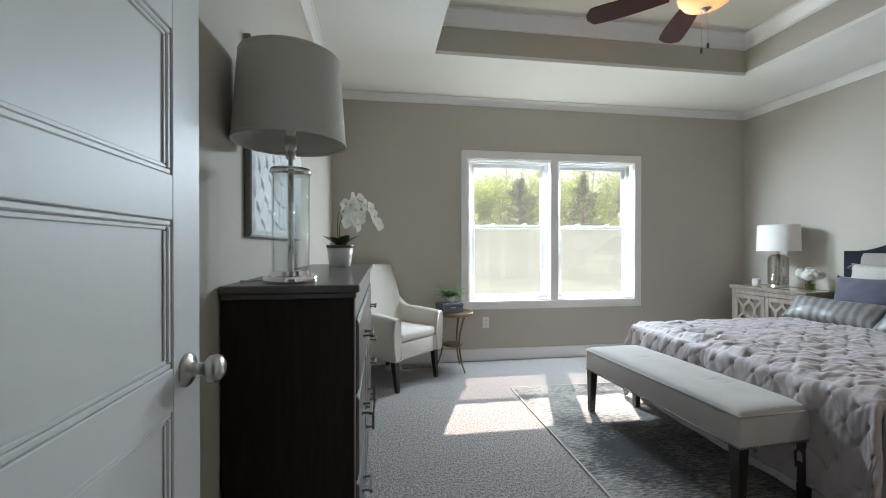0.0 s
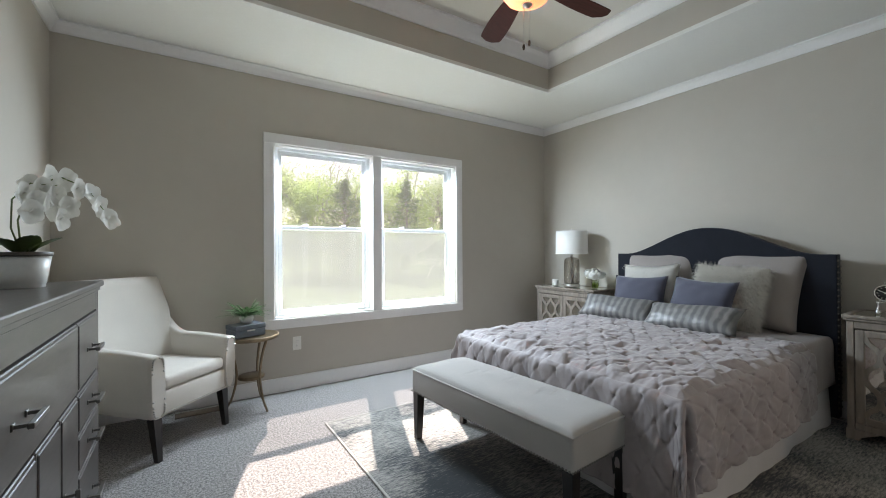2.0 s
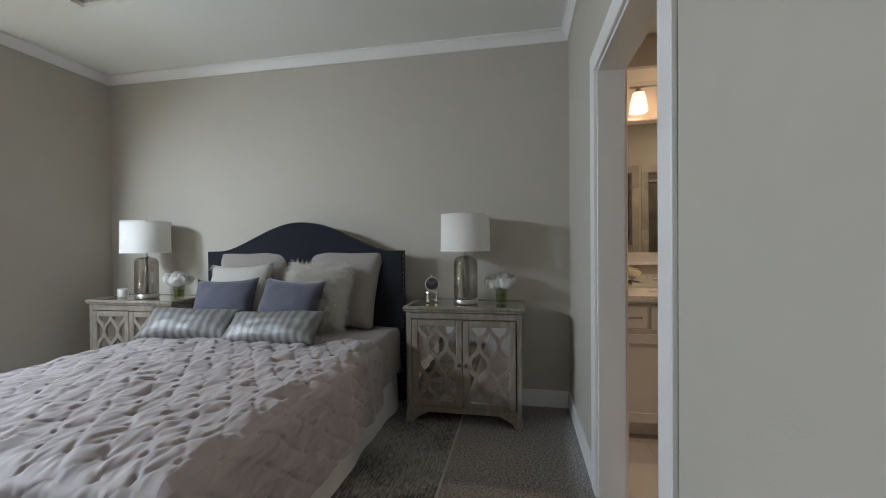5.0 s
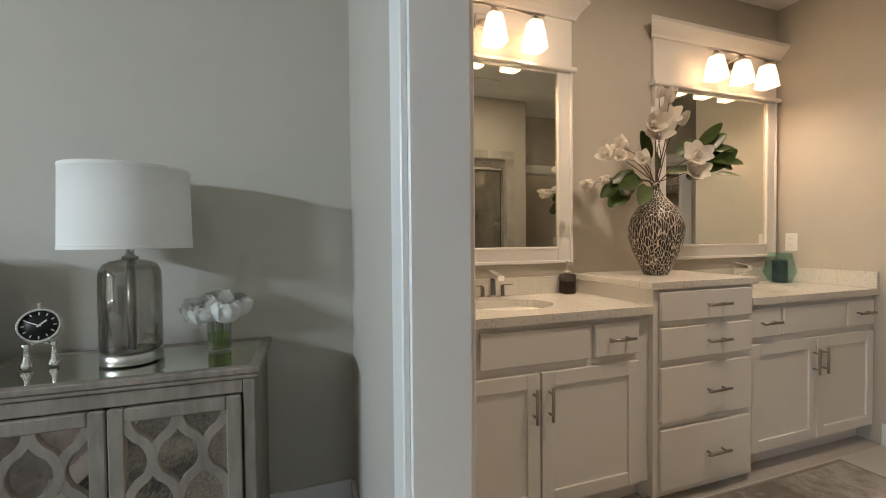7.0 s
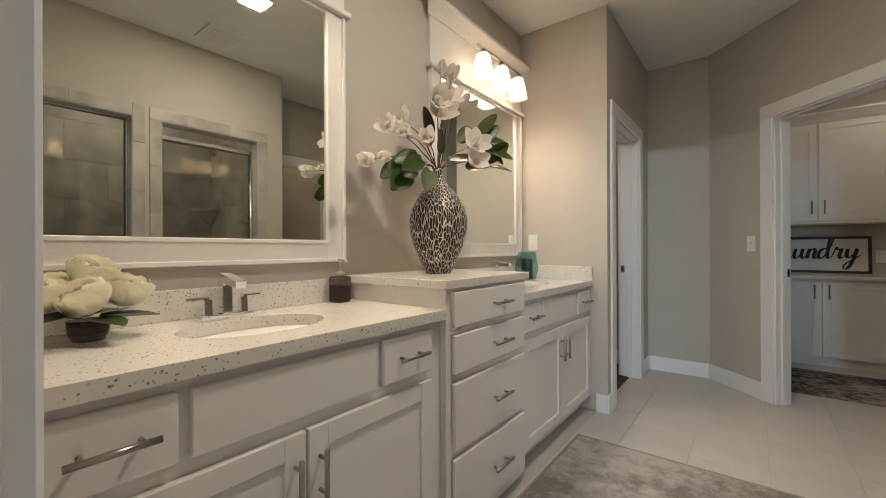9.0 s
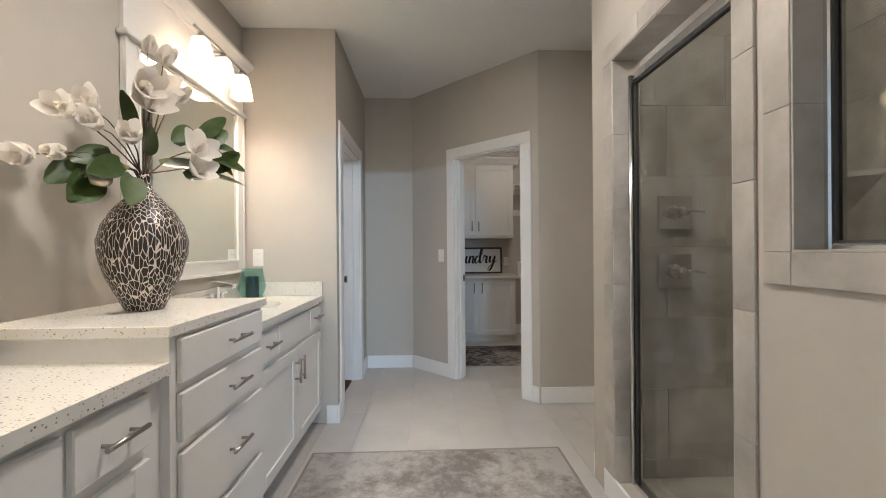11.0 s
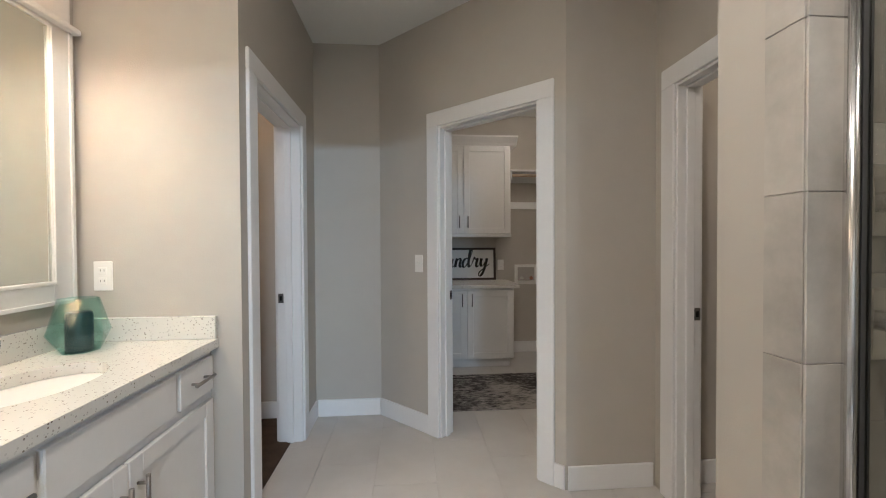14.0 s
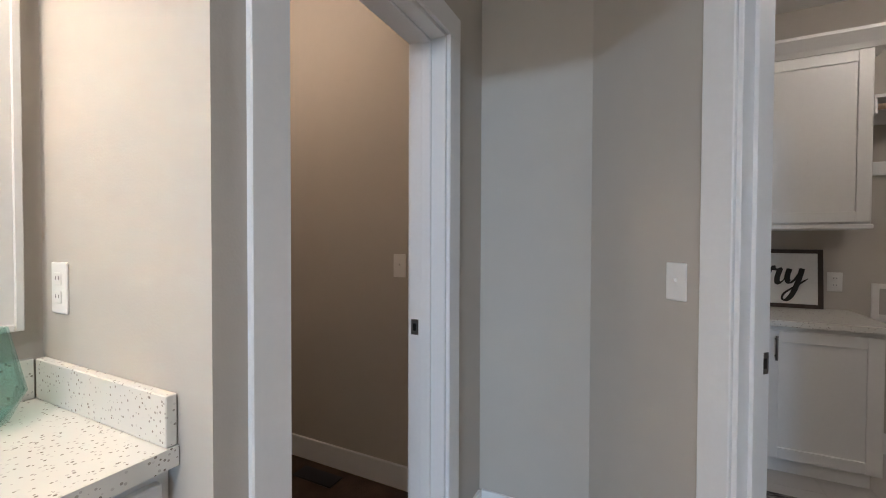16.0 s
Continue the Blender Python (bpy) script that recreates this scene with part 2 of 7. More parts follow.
M_GRASS = mat("meadow_grass", (0.060, 0.085, 0.027), 0.95, vary=0.4, scale=0.3, fine=3, spec=0.1)
M_BARK = mat("grey_bark", (0.30, 0.27, 0.23), 0.9, vary=0.3, scale=5, fine=30)
M_SPRING = mat("spring_leaf", (0.21, 0.29, 0.075), 0.8, vary=0.35, scale=0.7, fine=4, spec=0.2)
M_SPRING2 = mat("pale_spring_leaf", (0.27, 0.33, 0.13), 0.8, vary=0.35, scale=0.7, fine=4, spec=0.2)
M_CEDAR = mat("cedar_needle", (0.10, 0.15, 0.07), 0.85, vary=0.35, scale=1.0, fine=6, spec=0.2)
for m, c in ((M_PETAL, (0.86, 0.85, 0.80)), (M_PETALP, (0.82, 0.78, 0.72)), (M_ROSE, (0.85, 0.81, 0.64)), (M_FUR, (0.80, 0.77, 0.72)), (M_SPRING, (0.46, 0.60, 0.22)), (M_SPRING2, (0.55, 0.64, 0.32)), (M_CEDAR, (0.20, 0.28, 0.13))):
    nd, lk = m.node_tree.nodes, m.node_tree.links
    tr, mx = nd.new("ShaderNodeBsdfTranslucent"), nd.new("ShaderNodeMixShader")
    tr.inputs[0].default_value = (*c, 1)
    mx.inputs[0].default_value = 0.45 if m in (M_PETAL, M_PETALP, M_ROSE, M_FUR) else 0.65
    lk.new(nd["Principled BSDF"].outputs[0], mx.inputs[1]), lk.new(tr.outputs[0], mx.inputs[2])
    lk.new(mx.outputs[0], nd["Material Output"].inputs[0])

# carpet: grey-brown cut pile with flecks
M_CARPET = mat("grey_cut_pile_carpet", (0.285, 0.266, 0.257), 0.97, vary=0.5, scale=70, fine=150, bump=1.0, bump_scale=150, spec=0.1, sheen=0.2)
rg = next(x for x in M_CARPET.node_tree.nodes if x.type == "MAP_RANGE")
rg.inputs["From Min"].default_value, rg.inputs["From Max"].default_value = 0.84, 1.16

# distressed rug: blue-grey and cream in broken, woven dashes


def rug_mat(name, dark, light, sc=(9, 26, 9), lo=0.40, hi=0.62):
    m = mat(name, dark, 0.97, vary=0.1, bump=0.6, bump_scale=160, spec=0.1)
    n, l = m.node_tree.nodes, m.node_tree.links
    tc, mp = n.new("ShaderNodeTexCoord"), n.new("ShaderNodeMapping")
    mp.inputs["Scale"].default_value = sc
    l.new(tc.outputs["Object"], mp.inputs["Vector"])
    a, b2 = n.new("ShaderNodeTexNoise"), n.new("ShaderNodeTexNoise")
    a.inputs["Scale"].default_value, a.inputs["Detail"].default_value, a.inputs["Roughness"].default_value = 2.2, 8, 0.72
    b2.inputs["Scale"].default_value, b2.inputs["Detail"].default_value = 1.6, 3
    l.new(mp.outputs[0], a.inputs["Vector"])
    l.new(tc.outputs["Object"], b2.inputs["Vector"])
    s = n.new("ShaderNodeMath")
    s.operation = "MULTIPLY_ADD"
    s.inputs[1].default_value, s.inputs[2].default_value = 0.9, -0.45
    l.new(b2.outputs["Fac"], s.inputs[0])
    t = n.new("ShaderNodeMath")
    t.operation = "ADD"
    l.new(a.outputs["Fac"], t.inputs[0]), l.new(s.outputs[0], t.inputs[1])
    mix_colours(m, t, lo, hi, dark, light)
    return m


M_RUG = rug_mat("distressed_blue_grey_rug", (0.070, 0.076, 0.082), (0.36, 0.345, 0.32), (10, 44, 10), 0.38, 0.64)
M_RUGEDGE = mat("rug_binding", (0.40, 0.38, 0.35), 0.95, vary=0.1, fine=120)
M_BATHRUG = rug_mat("faded_taupe_bath_rug", (0.22, 0.195, 0.175), (0.45, 0.42, 0.39), (5, 5, 5), 0.38, 0.64)
M_LRUG = rug_mat("distressed_charcoal_rug", (0.06, 0.055, 0.055), (0.38, 0.35, 0.315), (6, 12, 6), 0.40, 0.60)

# quartz: cream with flecks of grey and brown glass
M_QUARTZ = mat("cream_quartz", (0.66, 0.63, 0.575), 0.22, vary=0.04, scale=20, fine=200)
qn, ql = M_QUARTZ.node_tree.nodes, M_QUARTZ.node_tree.links
qt, qv = qn.new("ShaderNodeTexCoord"), qn.new("ShaderNodeTexVoronoi")
qw = qn.new("ShaderNodeTexWhiteNoise")
qv.inputs["Scale"].default_value = 140
ql.new(qt.outputs["Object"], qv.inputs["Vector"])
ql.new(qv.outputs["Position"], qw.inputs["Vector"])
qa = qn.new("ShaderNodeMath")
qa.operation = "GREATER_THAN"
qa.inputs[1].default_value = 0.70
ql.new(qw.outputs["Value"], qa.inputs[0])
qd = qn.new("ShaderNodeMath")
qd.operation = "LESS_THAN"
qd.inputs[1].default_value = 0.36
ql.new(qv.outputs["Distance"], qd.inputs[0])
qm = qn.new("ShaderNodeMath")
qm.operation = "MULTIPLY"
ql.new(qa.outputs[0], qm.inputs[0]), ql.new(qd.outputs[0], qm.inputs[1])
qk = qn.new("ShaderNodeMath")
qk.operation = "MULTIPLY"
ql.new(qm.outputs[0], qk.inputs[0]), ql.new(qw.outputs["Value"], qk.inputs[1])
mix_colours(M_QUARTZ, qk, 0.66, 1.0, (0.69, 0.665, 0.61), (0.19, 0.155, 0.125))


def tile_mat(name, c1, c2, rough):
    """Cement-look porcelain that differs from tile to tile."""
    m = mat(name, c1, rough, vary=0.1, bump=0.03, bump_scale=30)
    n, l = m.node_tree.nodes, m.node_tree.links
    tc, oi = n.new("ShaderNodeTexCoord"), n.new("ShaderNodeObjectInfo")
    sh = n.new("ShaderNodeVectorMath")
    sh.operation = "MULTIPLY_ADD"
    sh.inputs[1].default_value = (1, 1, 1)
    cm = n.new("ShaderNodeCombineXYZ")
    k = n.new("ShaderNodeMath")
    k.operation = "MULTIPLY"
    k.inputs[1].default_value = 37.0
    l.new(oi.outputs["Random"], k.inputs[0])
    l.new(k.outputs[0], cm.inputs[0]), l.new(k.outputs[0], cm.inputs[1])
    l.new(tc.outputs["Object"], sh.inputs[0]), l.new(cm.outputs[0], sh.inputs[2])
    a = n.new("ShaderNodeTexNoise")
    a.inputs["Scale"].default_value, a.inputs["Detail"].default_value, a.inputs["Roughness"].default_value = 3.0, 7, 0.62
    l.new(sh.outputs[0], a.inputs["Vector"])
    mix_colours(m, a, 0.32, 0.70, c1, c2)
    return m


M_TILE = tile_mat("grey_taupe_wall_tile", (0.30, 0.275, 0.24), (0.57, 0.53, 0.475), 0.33)
M_FTILE = tile_mat("pale_cement_floor_tile", (0.49, 0.465, 0.435), (0.56, 0.535, 0.505), 0.34)
M_GROUT = mat("grey_grout", (0.50, 0.465, 0.42), 0.9, vary=0.08, scale=20)
M_FGROUT = mat("floor_grout", (0.47, 0.445, 0.415), 0.9, vary=0.08, scale=20)

# carved white panel with a radiating feather pattern
M_ART = mat("white_carved_panel", (0.66, 0.68, 0.69), 0.6, vary=0.05, scale=12)
M_ARTF = mat("grey_panel_edge", (0.20, 0.19, 0.18), 0.6, vary=0.15)

# vase: black with cream elongated spots
M_VASE = mat("spotted_vase_glaze", (0.05, 0.04, 0.035), 0.4, vary=0.1)
vn, vl = M_VASE.node_tree.nodes, M_VASE.node_tree.links
vt, vm, vv = vn.new("ShaderNodeTexCoord"), vn.new("ShaderNodeMapping"), vn.new("ShaderNodeTexVoronoi")
vm.inputs["Scale"].default_value = (86, 86, 19)
vv.feature = "DISTANCE_TO_EDGE"
vv.inputs["Scale"].default_value = 1.0
vl.new(vt.outputs["Object"], vm.inputs["Vector"]), vl.new(vm.outputs[0], vv.inputs["Vector"])
mix_colours(M_VASE, vv, 0.04, 0.065, (0.70, 0.63, 0.55), (0.014, 0.010, 0.008))

# striped metallic lumbar cushion
M_LUMBAR = mat("silver_taupe_striped_satin", (0.30, 0.29, 0.27), 0.45, 0.1, vary=0.1, bump=0.2, bump_scale=60)
un, ul = M_LUMBAR.node_tree.nodes, M_LUMBAR.node_tree.links
ut, uw = un.new("ShaderNodeTexCoord"), un.new("ShaderNodeTexWave")
uw.inputs["Scale"].default_value, uw.inputs["Distortion"].default_value, uw.inputs["Detail"].default_value = 5.5, 5.0, 4
ul.new(ut.outputs["Object"], uw.inputs["Vector"])
mix_colours(M_LUMBAR, uw, 0.15, 0.85, (0.135, 0.132, 0.133), (0.25, 0.242, 0.235), uw.outputs["Fac"])

# insect screen: fine mesh that lets most light through and scatters some
M_SCREEN = bpy.data.materials.new("insect_screen")
M_SCREEN.use_nodes = True
sn, sl = M_SCREEN.node_tree.nodes, M_SCREEN.node_tree.links
sd, stt, sm = sn.new("ShaderNodeBsdfTranslucent"), sn.new("ShaderNodeBsdfTransparent"), sn.new("ShaderNodeMixShader")
sd.inputs[0].default_value = (0.36, 0.40, 0.41, 1)
sm.inputs[0].default_value = 0.56
sl.new(stt.outputs[0], sm.inputs[1]), sl.new(sd.outputs[0], sm.inputs[2])
sl.new(sm.outputs[0], sn["Material Output"].inputs[0])

# ---- mesh helpers ----


def finish(bm, name, material, parent=None, smooth=False, place=None):
    me = bpy.data.meshes.new(name)
    bmesh.ops.recalc_face_normals(bm, faces=bm.faces)
    bm.to_mesh(me)
    bm.free()
    if smooth:
        for p in me.polygons:
            p.use_smooth = True
    for m in material if isinstance(material, (list, tuple)) else [material]:
        me.materials.append(m)
    ob = new(name, me)
    if parent is not None:
        ob.parent = parent
    if place is not None:
        ob.matrix_basis = place
    return ob


def base(name, m, label, category, group=""):
    ob = new(name)
    ob.empty_display_size = 0.1
    ob.matrix_basis = m
    return tagged(ob, label, category, group)


def add_box(bm, x0, x1, y0, y1, z0, z1, bevel=0.0, seg=1, m=None, index=0):
    r = bmesh.ops.create_cube(bm, size=1.0)
    vs = r["verts"]
    t = Matrix.Translation(((x0 + x1) / 2, (y0 + y1) / 2, (z0 + z1) / 2)) @ Matrix.Diagonal((x1 - x0, y1 - y0, z1 - z0, 1))
    bmesh.ops.transform(bm, matrix=(m @ t) if m is not None else t, verts=vs)
    fs = list({f for v in vs for f in v.link_faces})
    for f in fs:
        f.material_index = index
    if bevel:
        es = list({e for v in vs for e in v.link_edges})
        out = bmesh.ops.bevel(bm, geom=es, offset=bevel, segments=seg, affect="EDGES", profile=0.5, clamp_overlap=True)
        for f in out["faces"]:
            f.material_index = index


def box(name, material, x0, x1, y0, y1, z0, z1, bevel=0.0, seg=1, parent=None, m=None, smooth=False):
    bm = bmesh.new()
    add_box(bm, x0, x1, y0, y1, z0, z1, bevel, seg, m)
    return finish(bm, name, material, parent, smooth)


def add_lathe(bm, profile, n=32, m=None, index=0, closed=False):
    """Turn (radius, height) pairs about z."""
    rings = []
    for r, z in profile:
        if r < 1e-5:
            rings.append([bm.verts.new((0, 0, z))])
        else:
            rings.append([bm.verts.new((r * math.cos(a), r * math.sin(a), z)) for a in (2 * math.pi * k / n for k in range(n))])
    for a, b in zip(rings, rings[1:]):
        for k in range(n):
            q = [a[k % len(a)], a[(k + 1) % len(a)], b[(k + 1) % len(b)], b[k % len(b)]]
            q = list(dict.fromkeys(q))
            if len(q) > 2:
                f = bm.faces.new(q)
                f.material_index, f.smooth = index, True
    if m is not None:
        bmesh.ops.transform(bm, matrix=m, verts=[v for r in rings for v in r])


def lathe(name, material, profile, n=32, parent=None, m=None):
    bm = bmesh.new()
    add_lathe(bm, profile, n, m)
    ob = finish(bm, name, material, parent)
    return ob


def add_tube(bm, pts, r, n=8, r_end=None, index=0):
    pts = [Vector(p) for p in pts]
    rings = []
    for k, p in enumerate(pts):
        d = (pts[min(k + 1, len(pts) - 1)] - pts[max(k - 1, 0)]).normalized()
        s = d.orthogonal().normalized() if k == 0 else (side - d * side.dot(d)).normalized()
        side = s
        u = d.cross(s)
        rr = r if r_end is None else r + (r_end - r) * k / (len(pts) - 1)
        rings.append([bm.verts.new(p + rr * (math.cos(a) * s + math.sin(a) * u)) for a in (2 * math.pi * j / n for j in range(n))])
    for a, b in zip(rings, rings[1:]):
        for j in range(n):
            f = bm.faces.new((a[j], a[(j + 1) % n], b[(j + 1) % n], b[j]))
            f.smooth, f.material_index = True, index
    for ring in (rings[0], rings[-1]):
        bm.faces.new(ring).material_index = index


def tube(name, material, pts, r, n=8, r_end=None, parent=None):
    bm = bmesh.new()
    add_tube(bm, pts, r, n, r_end)
    return finish(bm, name, material, parent)


def add_prism(bm, outline, y0, y1, m=None, index=0, bevel=0.0):
    """An outline of (x, z) carried from y0 to y1."""
    a = [bm.verts.new((x, y0, z)) for x, z in outline]
    b = [bm.verts.new((x, y1, z)) for x, z in outline]
    fs = [bm.faces.new(a), bm.faces.new(b[::-1])]
    k = len(a)
    for i in range(k):
        fs.append(bm.faces.new((a[i], b[i], b[(i + 1) % k], a[(i + 1) % k])))
    for f in fs:
        f.material_index = index
    if m is not None:
        bmesh.ops.transform(bm, matrix=m, verts=a + b)
    if bevel:
        es = [e for f in fs[:2] for e in f.edges]
        bmesh.ops.bevel(bm, geom=list(set(es)), offset=bevel, segments=2, affect="EDGES", profile=0.5, clamp_overlap=True)


def prism(name, material, outline, y0, y1, parent=None, m=None, bevel=0.0):
    bm = bmesh.new()
    add_prism(bm, outline, y0, y1, m, 0, bevel)
    return finish(bm, name, material, parent)


def add_surface(bm, fn, nu, nv, index=0, smooth=True, wrap=False):
    g = [[bm.verts.new(fn(i / nu, j / nv)) for j in range(nv + 1)] for i in range(nu + 1)]
    for i in range(nu):
        for j in range(nv):
            f = bm.faces.new((g[i][j], g[i + 1][j], g[i + 1][j + 1], g[i][j + 1]))
            f.smooth, f.material_index = smooth, index
    return g


def add_petal(bm, at, out, up, length, width, cup=0.3, index=0, n=3):
    """A pointed, cupped petal or leaf from a place along a way."""
    out = Vector(out).normalized()
    side = out.cross(Vector(up)).normalized()
    nor = side.cross(out)
    rows = []
    for k in range(n + 1):
        s = k / n
        w = width * 0.5 * math.sin(math.pi * (0.12 + 0.86 * s)) ** 0.62
        c = Vector(at) + out * (length * s) + nor * (cup * length * s * s)
        rows.append((bm.verts.new(c - side * w + nor * w * 0.35), bm.verts.new(c), bm.verts.new(c + side * w + nor * w * 0.35)))
    for a, b in zip(rows, rows[1:]):
        for j in range(2):
            f = bm.faces.new((a[j], a[j + 1], b[j + 1], b[j]))
            f.smooth, f.material_index = True, index


def add_rose(bm, c, r, rnd, open_=1.0):
    """A full bloom: shells of cupped petals, tight within, loose and curled without."""
    c = Vector(c)
    lean = Matrix.Rotation(rnd.uniform(-0.7, 0.7), 3, "X") @ Matrix.Rotation(rnd.uniform(-1.0, 0.0), 3, "Y")
    for ring in range(7):
        n = (3, 4, 5, 6, 7, 8, 8)[ring]
        rr = r * (0.16 + 0.135 * ring)
        for j in range(n):
            a0 = 2 * math.pi * (j + rnd.uniform(-0.2, 0.2)) / n + ring * 1.3
            half = math.pi / n * 1.35
            top = 1.32 - 0.10 * ring * open_ + rnd.uniform(-0.06, 0.06)
            ruff = [rnd.uniform(-0.15, 0.15) for _ in range(5)]
            g = []
            for u in range(5):
                row = []
                for v in range(5):
                    k = v / 4
                    a = a0 + half * (u / 2 - 1)
                    edge = abs(u / 2 - 1)
                    el = -1.2 + (top + 1.2) * k - 0.42 * edge ** 2 * k + ruff[u] * k
                    q = rr * (1 + 0.16 * (u / 4 - 0.5) + 0.20 * max(0.0, k - 0.6) / 0.4 + ruff[u] * 0.4 * k)
                    row.append(bm.verts.new(c + lean @ Vector((q * math.cos(el) * math.cos(a), q * math.cos(el) * math.sin(a), rr * math.sin(el) * 0.9 + r * 0.18 * (1 - ring / 6)))))
                g.append(row)
            for u in range(4):
                for v in range(4):
                    bm.faces.new((g[u][v], g[u + 1][v], g[u + 1][v + 1], g[u][v + 1])).smooth = True


ROT = Matrix.Rotation

# ---- the place ----
XW, XE, YS, YN, HC = -0.455, 4.265, 0.125, 4.185, 2.775
BXE, BH, YB = 4.36, 2.74, 0.005


def wall(name, material, axis, a0, a1, b0, b1, z0, z1, openings=(), m=None, label="", parent=None):
    """A wall along x or y from a0 to a1, b0 to b1 thick, with openings (a, a, z, z) cut through."""
    bm = bmesh.new()

    def piece(p, q, r, s):
        if q - p > 1e-4 and s - r > 1e-4:
            if axis == "x":
                add_box(bm, p, q, b0, b1, r, s, m=m)
            else:
                add_box(bm, b0, b1, p, q, r, s, m=m)

    at = a0
    for p, q, r, s in sorted(openings):
        piece(at, p, z0, z1)
        piece(p, q, z0, r)
        piece(p, q, s, z1)
        at = q
    piece(at, a1, z0, z1)
    ob = finish(bm, name, material, parent)
    return tagged(ob, label or "greige painted plaster wall", "wall", kind="structure")


DOOR_H = 2.04
wall("wall_north", M_WALL, "x", XW - 0.15, XE + 0.15, YN, YN + 0.15, 0, 3.2, [(0.95, 2.845, 0.63, 2.145)], label="greige painted wall with a white double window")
wall("wall_east", M_WALL, "y", YS, YN, XE, XE + 0.15, 0, 3.2, label="greige painted wall behind the bed")
wall("wall_west", M_WALL, "y", YB, YN, XW - 0.15, XW, 0, 3.2, label="greige painted wall behind the dresser")
wall("wall_south", M_WALL, "x", XW - 0.15, BXE + 0.12, YB, YS, 0, 3.2, [(-0.33, 0.49, 0, DOOR_H), (2.30, 3.20, 0, DOOR_H)], label="greige painted wall with two doorways")
wall("wall_bath_east", M_WALL, "y", -2.775, YB, BXE, BXE + 0.12, 0, BH, label="greige painted wall behind the vanity")
wall("wall_vanity_end", M_WALL, "x", 3.875, 5.5, -2.895, -2.775, 0, BH, label="greige painted wall at the end of the vanity")
wall("wall_closet", M_WALL, "y", -4.06, -2.775, 3.725, 3.875, 0, BH, [(-3.70, -2.93, 0, DOOR_H)], label="greige painted wall with the closet doorway")
wall("wall_nook", M_WALL, "x", 3.16, 5.5, -4.19, -4.06, 0, BH, label="greige painted wall of the nook and closet")
wall("wall_closet_east", M_WALL, "y", -4.06, -2.895, 5.4, 5.5, 0, BH)
DIAG = Matrix.Translation((3.248, -4.06, 0)) @ ROT(radians(135), 4, "Z")
wall("wall_diagonal", M_WALL, "x", 0.0, 1.44, 0.0, 0.12, 0, BH, [(0.573, 1.29, 0, DOOR_H)], m=DIAG, label="greige painted diagonal wall with the laundry doorway")
wall("wall_bath_south", M_WALL, "x", 0.3, 2.23, -3.16, -3.042, 0, BH)
wall("wall_bath_west", M_WALL, "y", -3.042, -2.04, 1.63, 1.75, 0, BH, [(-2.89, -2.13, 0, DOOR_H)], label="greige painted wall with a doorway")
wall("wall_shower_south", M_WALL, "x", 0.3, 2.22, -2.04, -1.92, 0, BH)
wall("wall_shower_east", M_WALL, "y", -1.92, YB, 2.10, 2.22, 0, BH, [(-1.80, -1.06, 0.10, 2.08), (-0.88, -0.20, 1.19, 2.08)], label="greige painted shower wall with a glazed door and window")
wall("wall_shower_west", M_WALL, "y", -1.92, YB, 0.88, 1.0, 0, BH)
wall("wall_toilet_west", M_WALL, "y", -3.042, -2.04, 0.3, 0.42, 0, BH)
wall("wall_laundry_south", M_WALL, "x", 0.2, 4.1, -5.76, -5.64, 0, BH)
wall("wall_laundry_west", M_WALL, "y", -5.64, -3.16, 0.2, 0.32, 0, BH)
wall("wall_laundry_east", M_WALL, "y", -5.64, -4.19, 3.98, 4.1, 0, BH)
wall("wall_hall_south", M_WALL, "x", -0.75, 0.88, -1.75, -1.65, 0, BH)
wall("wall_hall_west", M_WALL, "y", -1.65, YB, -0.75, -0.605, 0, BH)
wall("wall_hall_east", M_WALL, "y", -1.65, YB, 0.78, 0.88, 0, BH)

# floors
bm = bmesh.new()
add_box(bm, XW - 0.15, XE + 0.15, 0.06, YN + 0.15, -0.12, 0)
add_box(bm, -0.75, 0.88, -1.75, 0.06, -0.12, 0)
tagged(finish(bm, "floor", M_CARPET), "grey-brown cut pile carpet with sun patches", "carpet", kind="structure")
bm = bmesh.new()
add_box(bm, 0.88, 3.80, -5.76, 0.06, -0.12, -0.004)
add_box(bm, 3.80, 4.6, -2.895, 0.06, -0.12, -0.004)
add_box(bm, 3.80, 4.1, -5.76, -4.19, -0.12, -0.004)
add_box(bm, 0.2, 0.88, -5.76, -1.95, -0.12, -0.004)
bath_floor = tagged(finish(bm, "floor_bath", M_FGROUT), "pale cement-look porcelain tile floor", "floor", kind="structure")
box("floor_closet", M_CARAMEL, 3.80, 5.5, -4.19, -2.895, -0.12, 0.004)
tagged(bpy.data.objects["floor_closet"], "dark brown closet carpet", "carpet", kind="structure")

# ceilings: a soffit round a raised tray
TX0, TX1, TY0, TY1, TZ = 0.47, 3.335, 1.05, 3.262, 3.12
bm = bmesh.new()
add_box(bm, XW - 0.15, TX0, YB, YN + 0.15, HC, HC + 0.03)
add_box(bm, TX1, XE + 0.15, YB, YN + 0.15, HC, HC + 0.03)
add_box(bm, TX0, TX1, YB, TY0, HC, HC + 0.03)
add_box(bm, TX0, TX1, TY1, YN + 0.15, HC, HC + 0.03)
tagged(finish(bm, "ceiling", M_CEIL), "off-white soffit ceiling round a raised tray", "ceiling", kind="structure")
bm = bmesh.new()
add_box(bm, TX0 - 0.04, TX0, TY0, TY1, HC + 0.03, TZ)
add_box(bm, TX1, TX1 + 0.04, TY0, TY1, HC + 0.03, TZ)
add_box(bm, TX0 - 0.04, TX1 + 0.04, TY0 - 0.04, TY0, HC + 0.03, TZ)
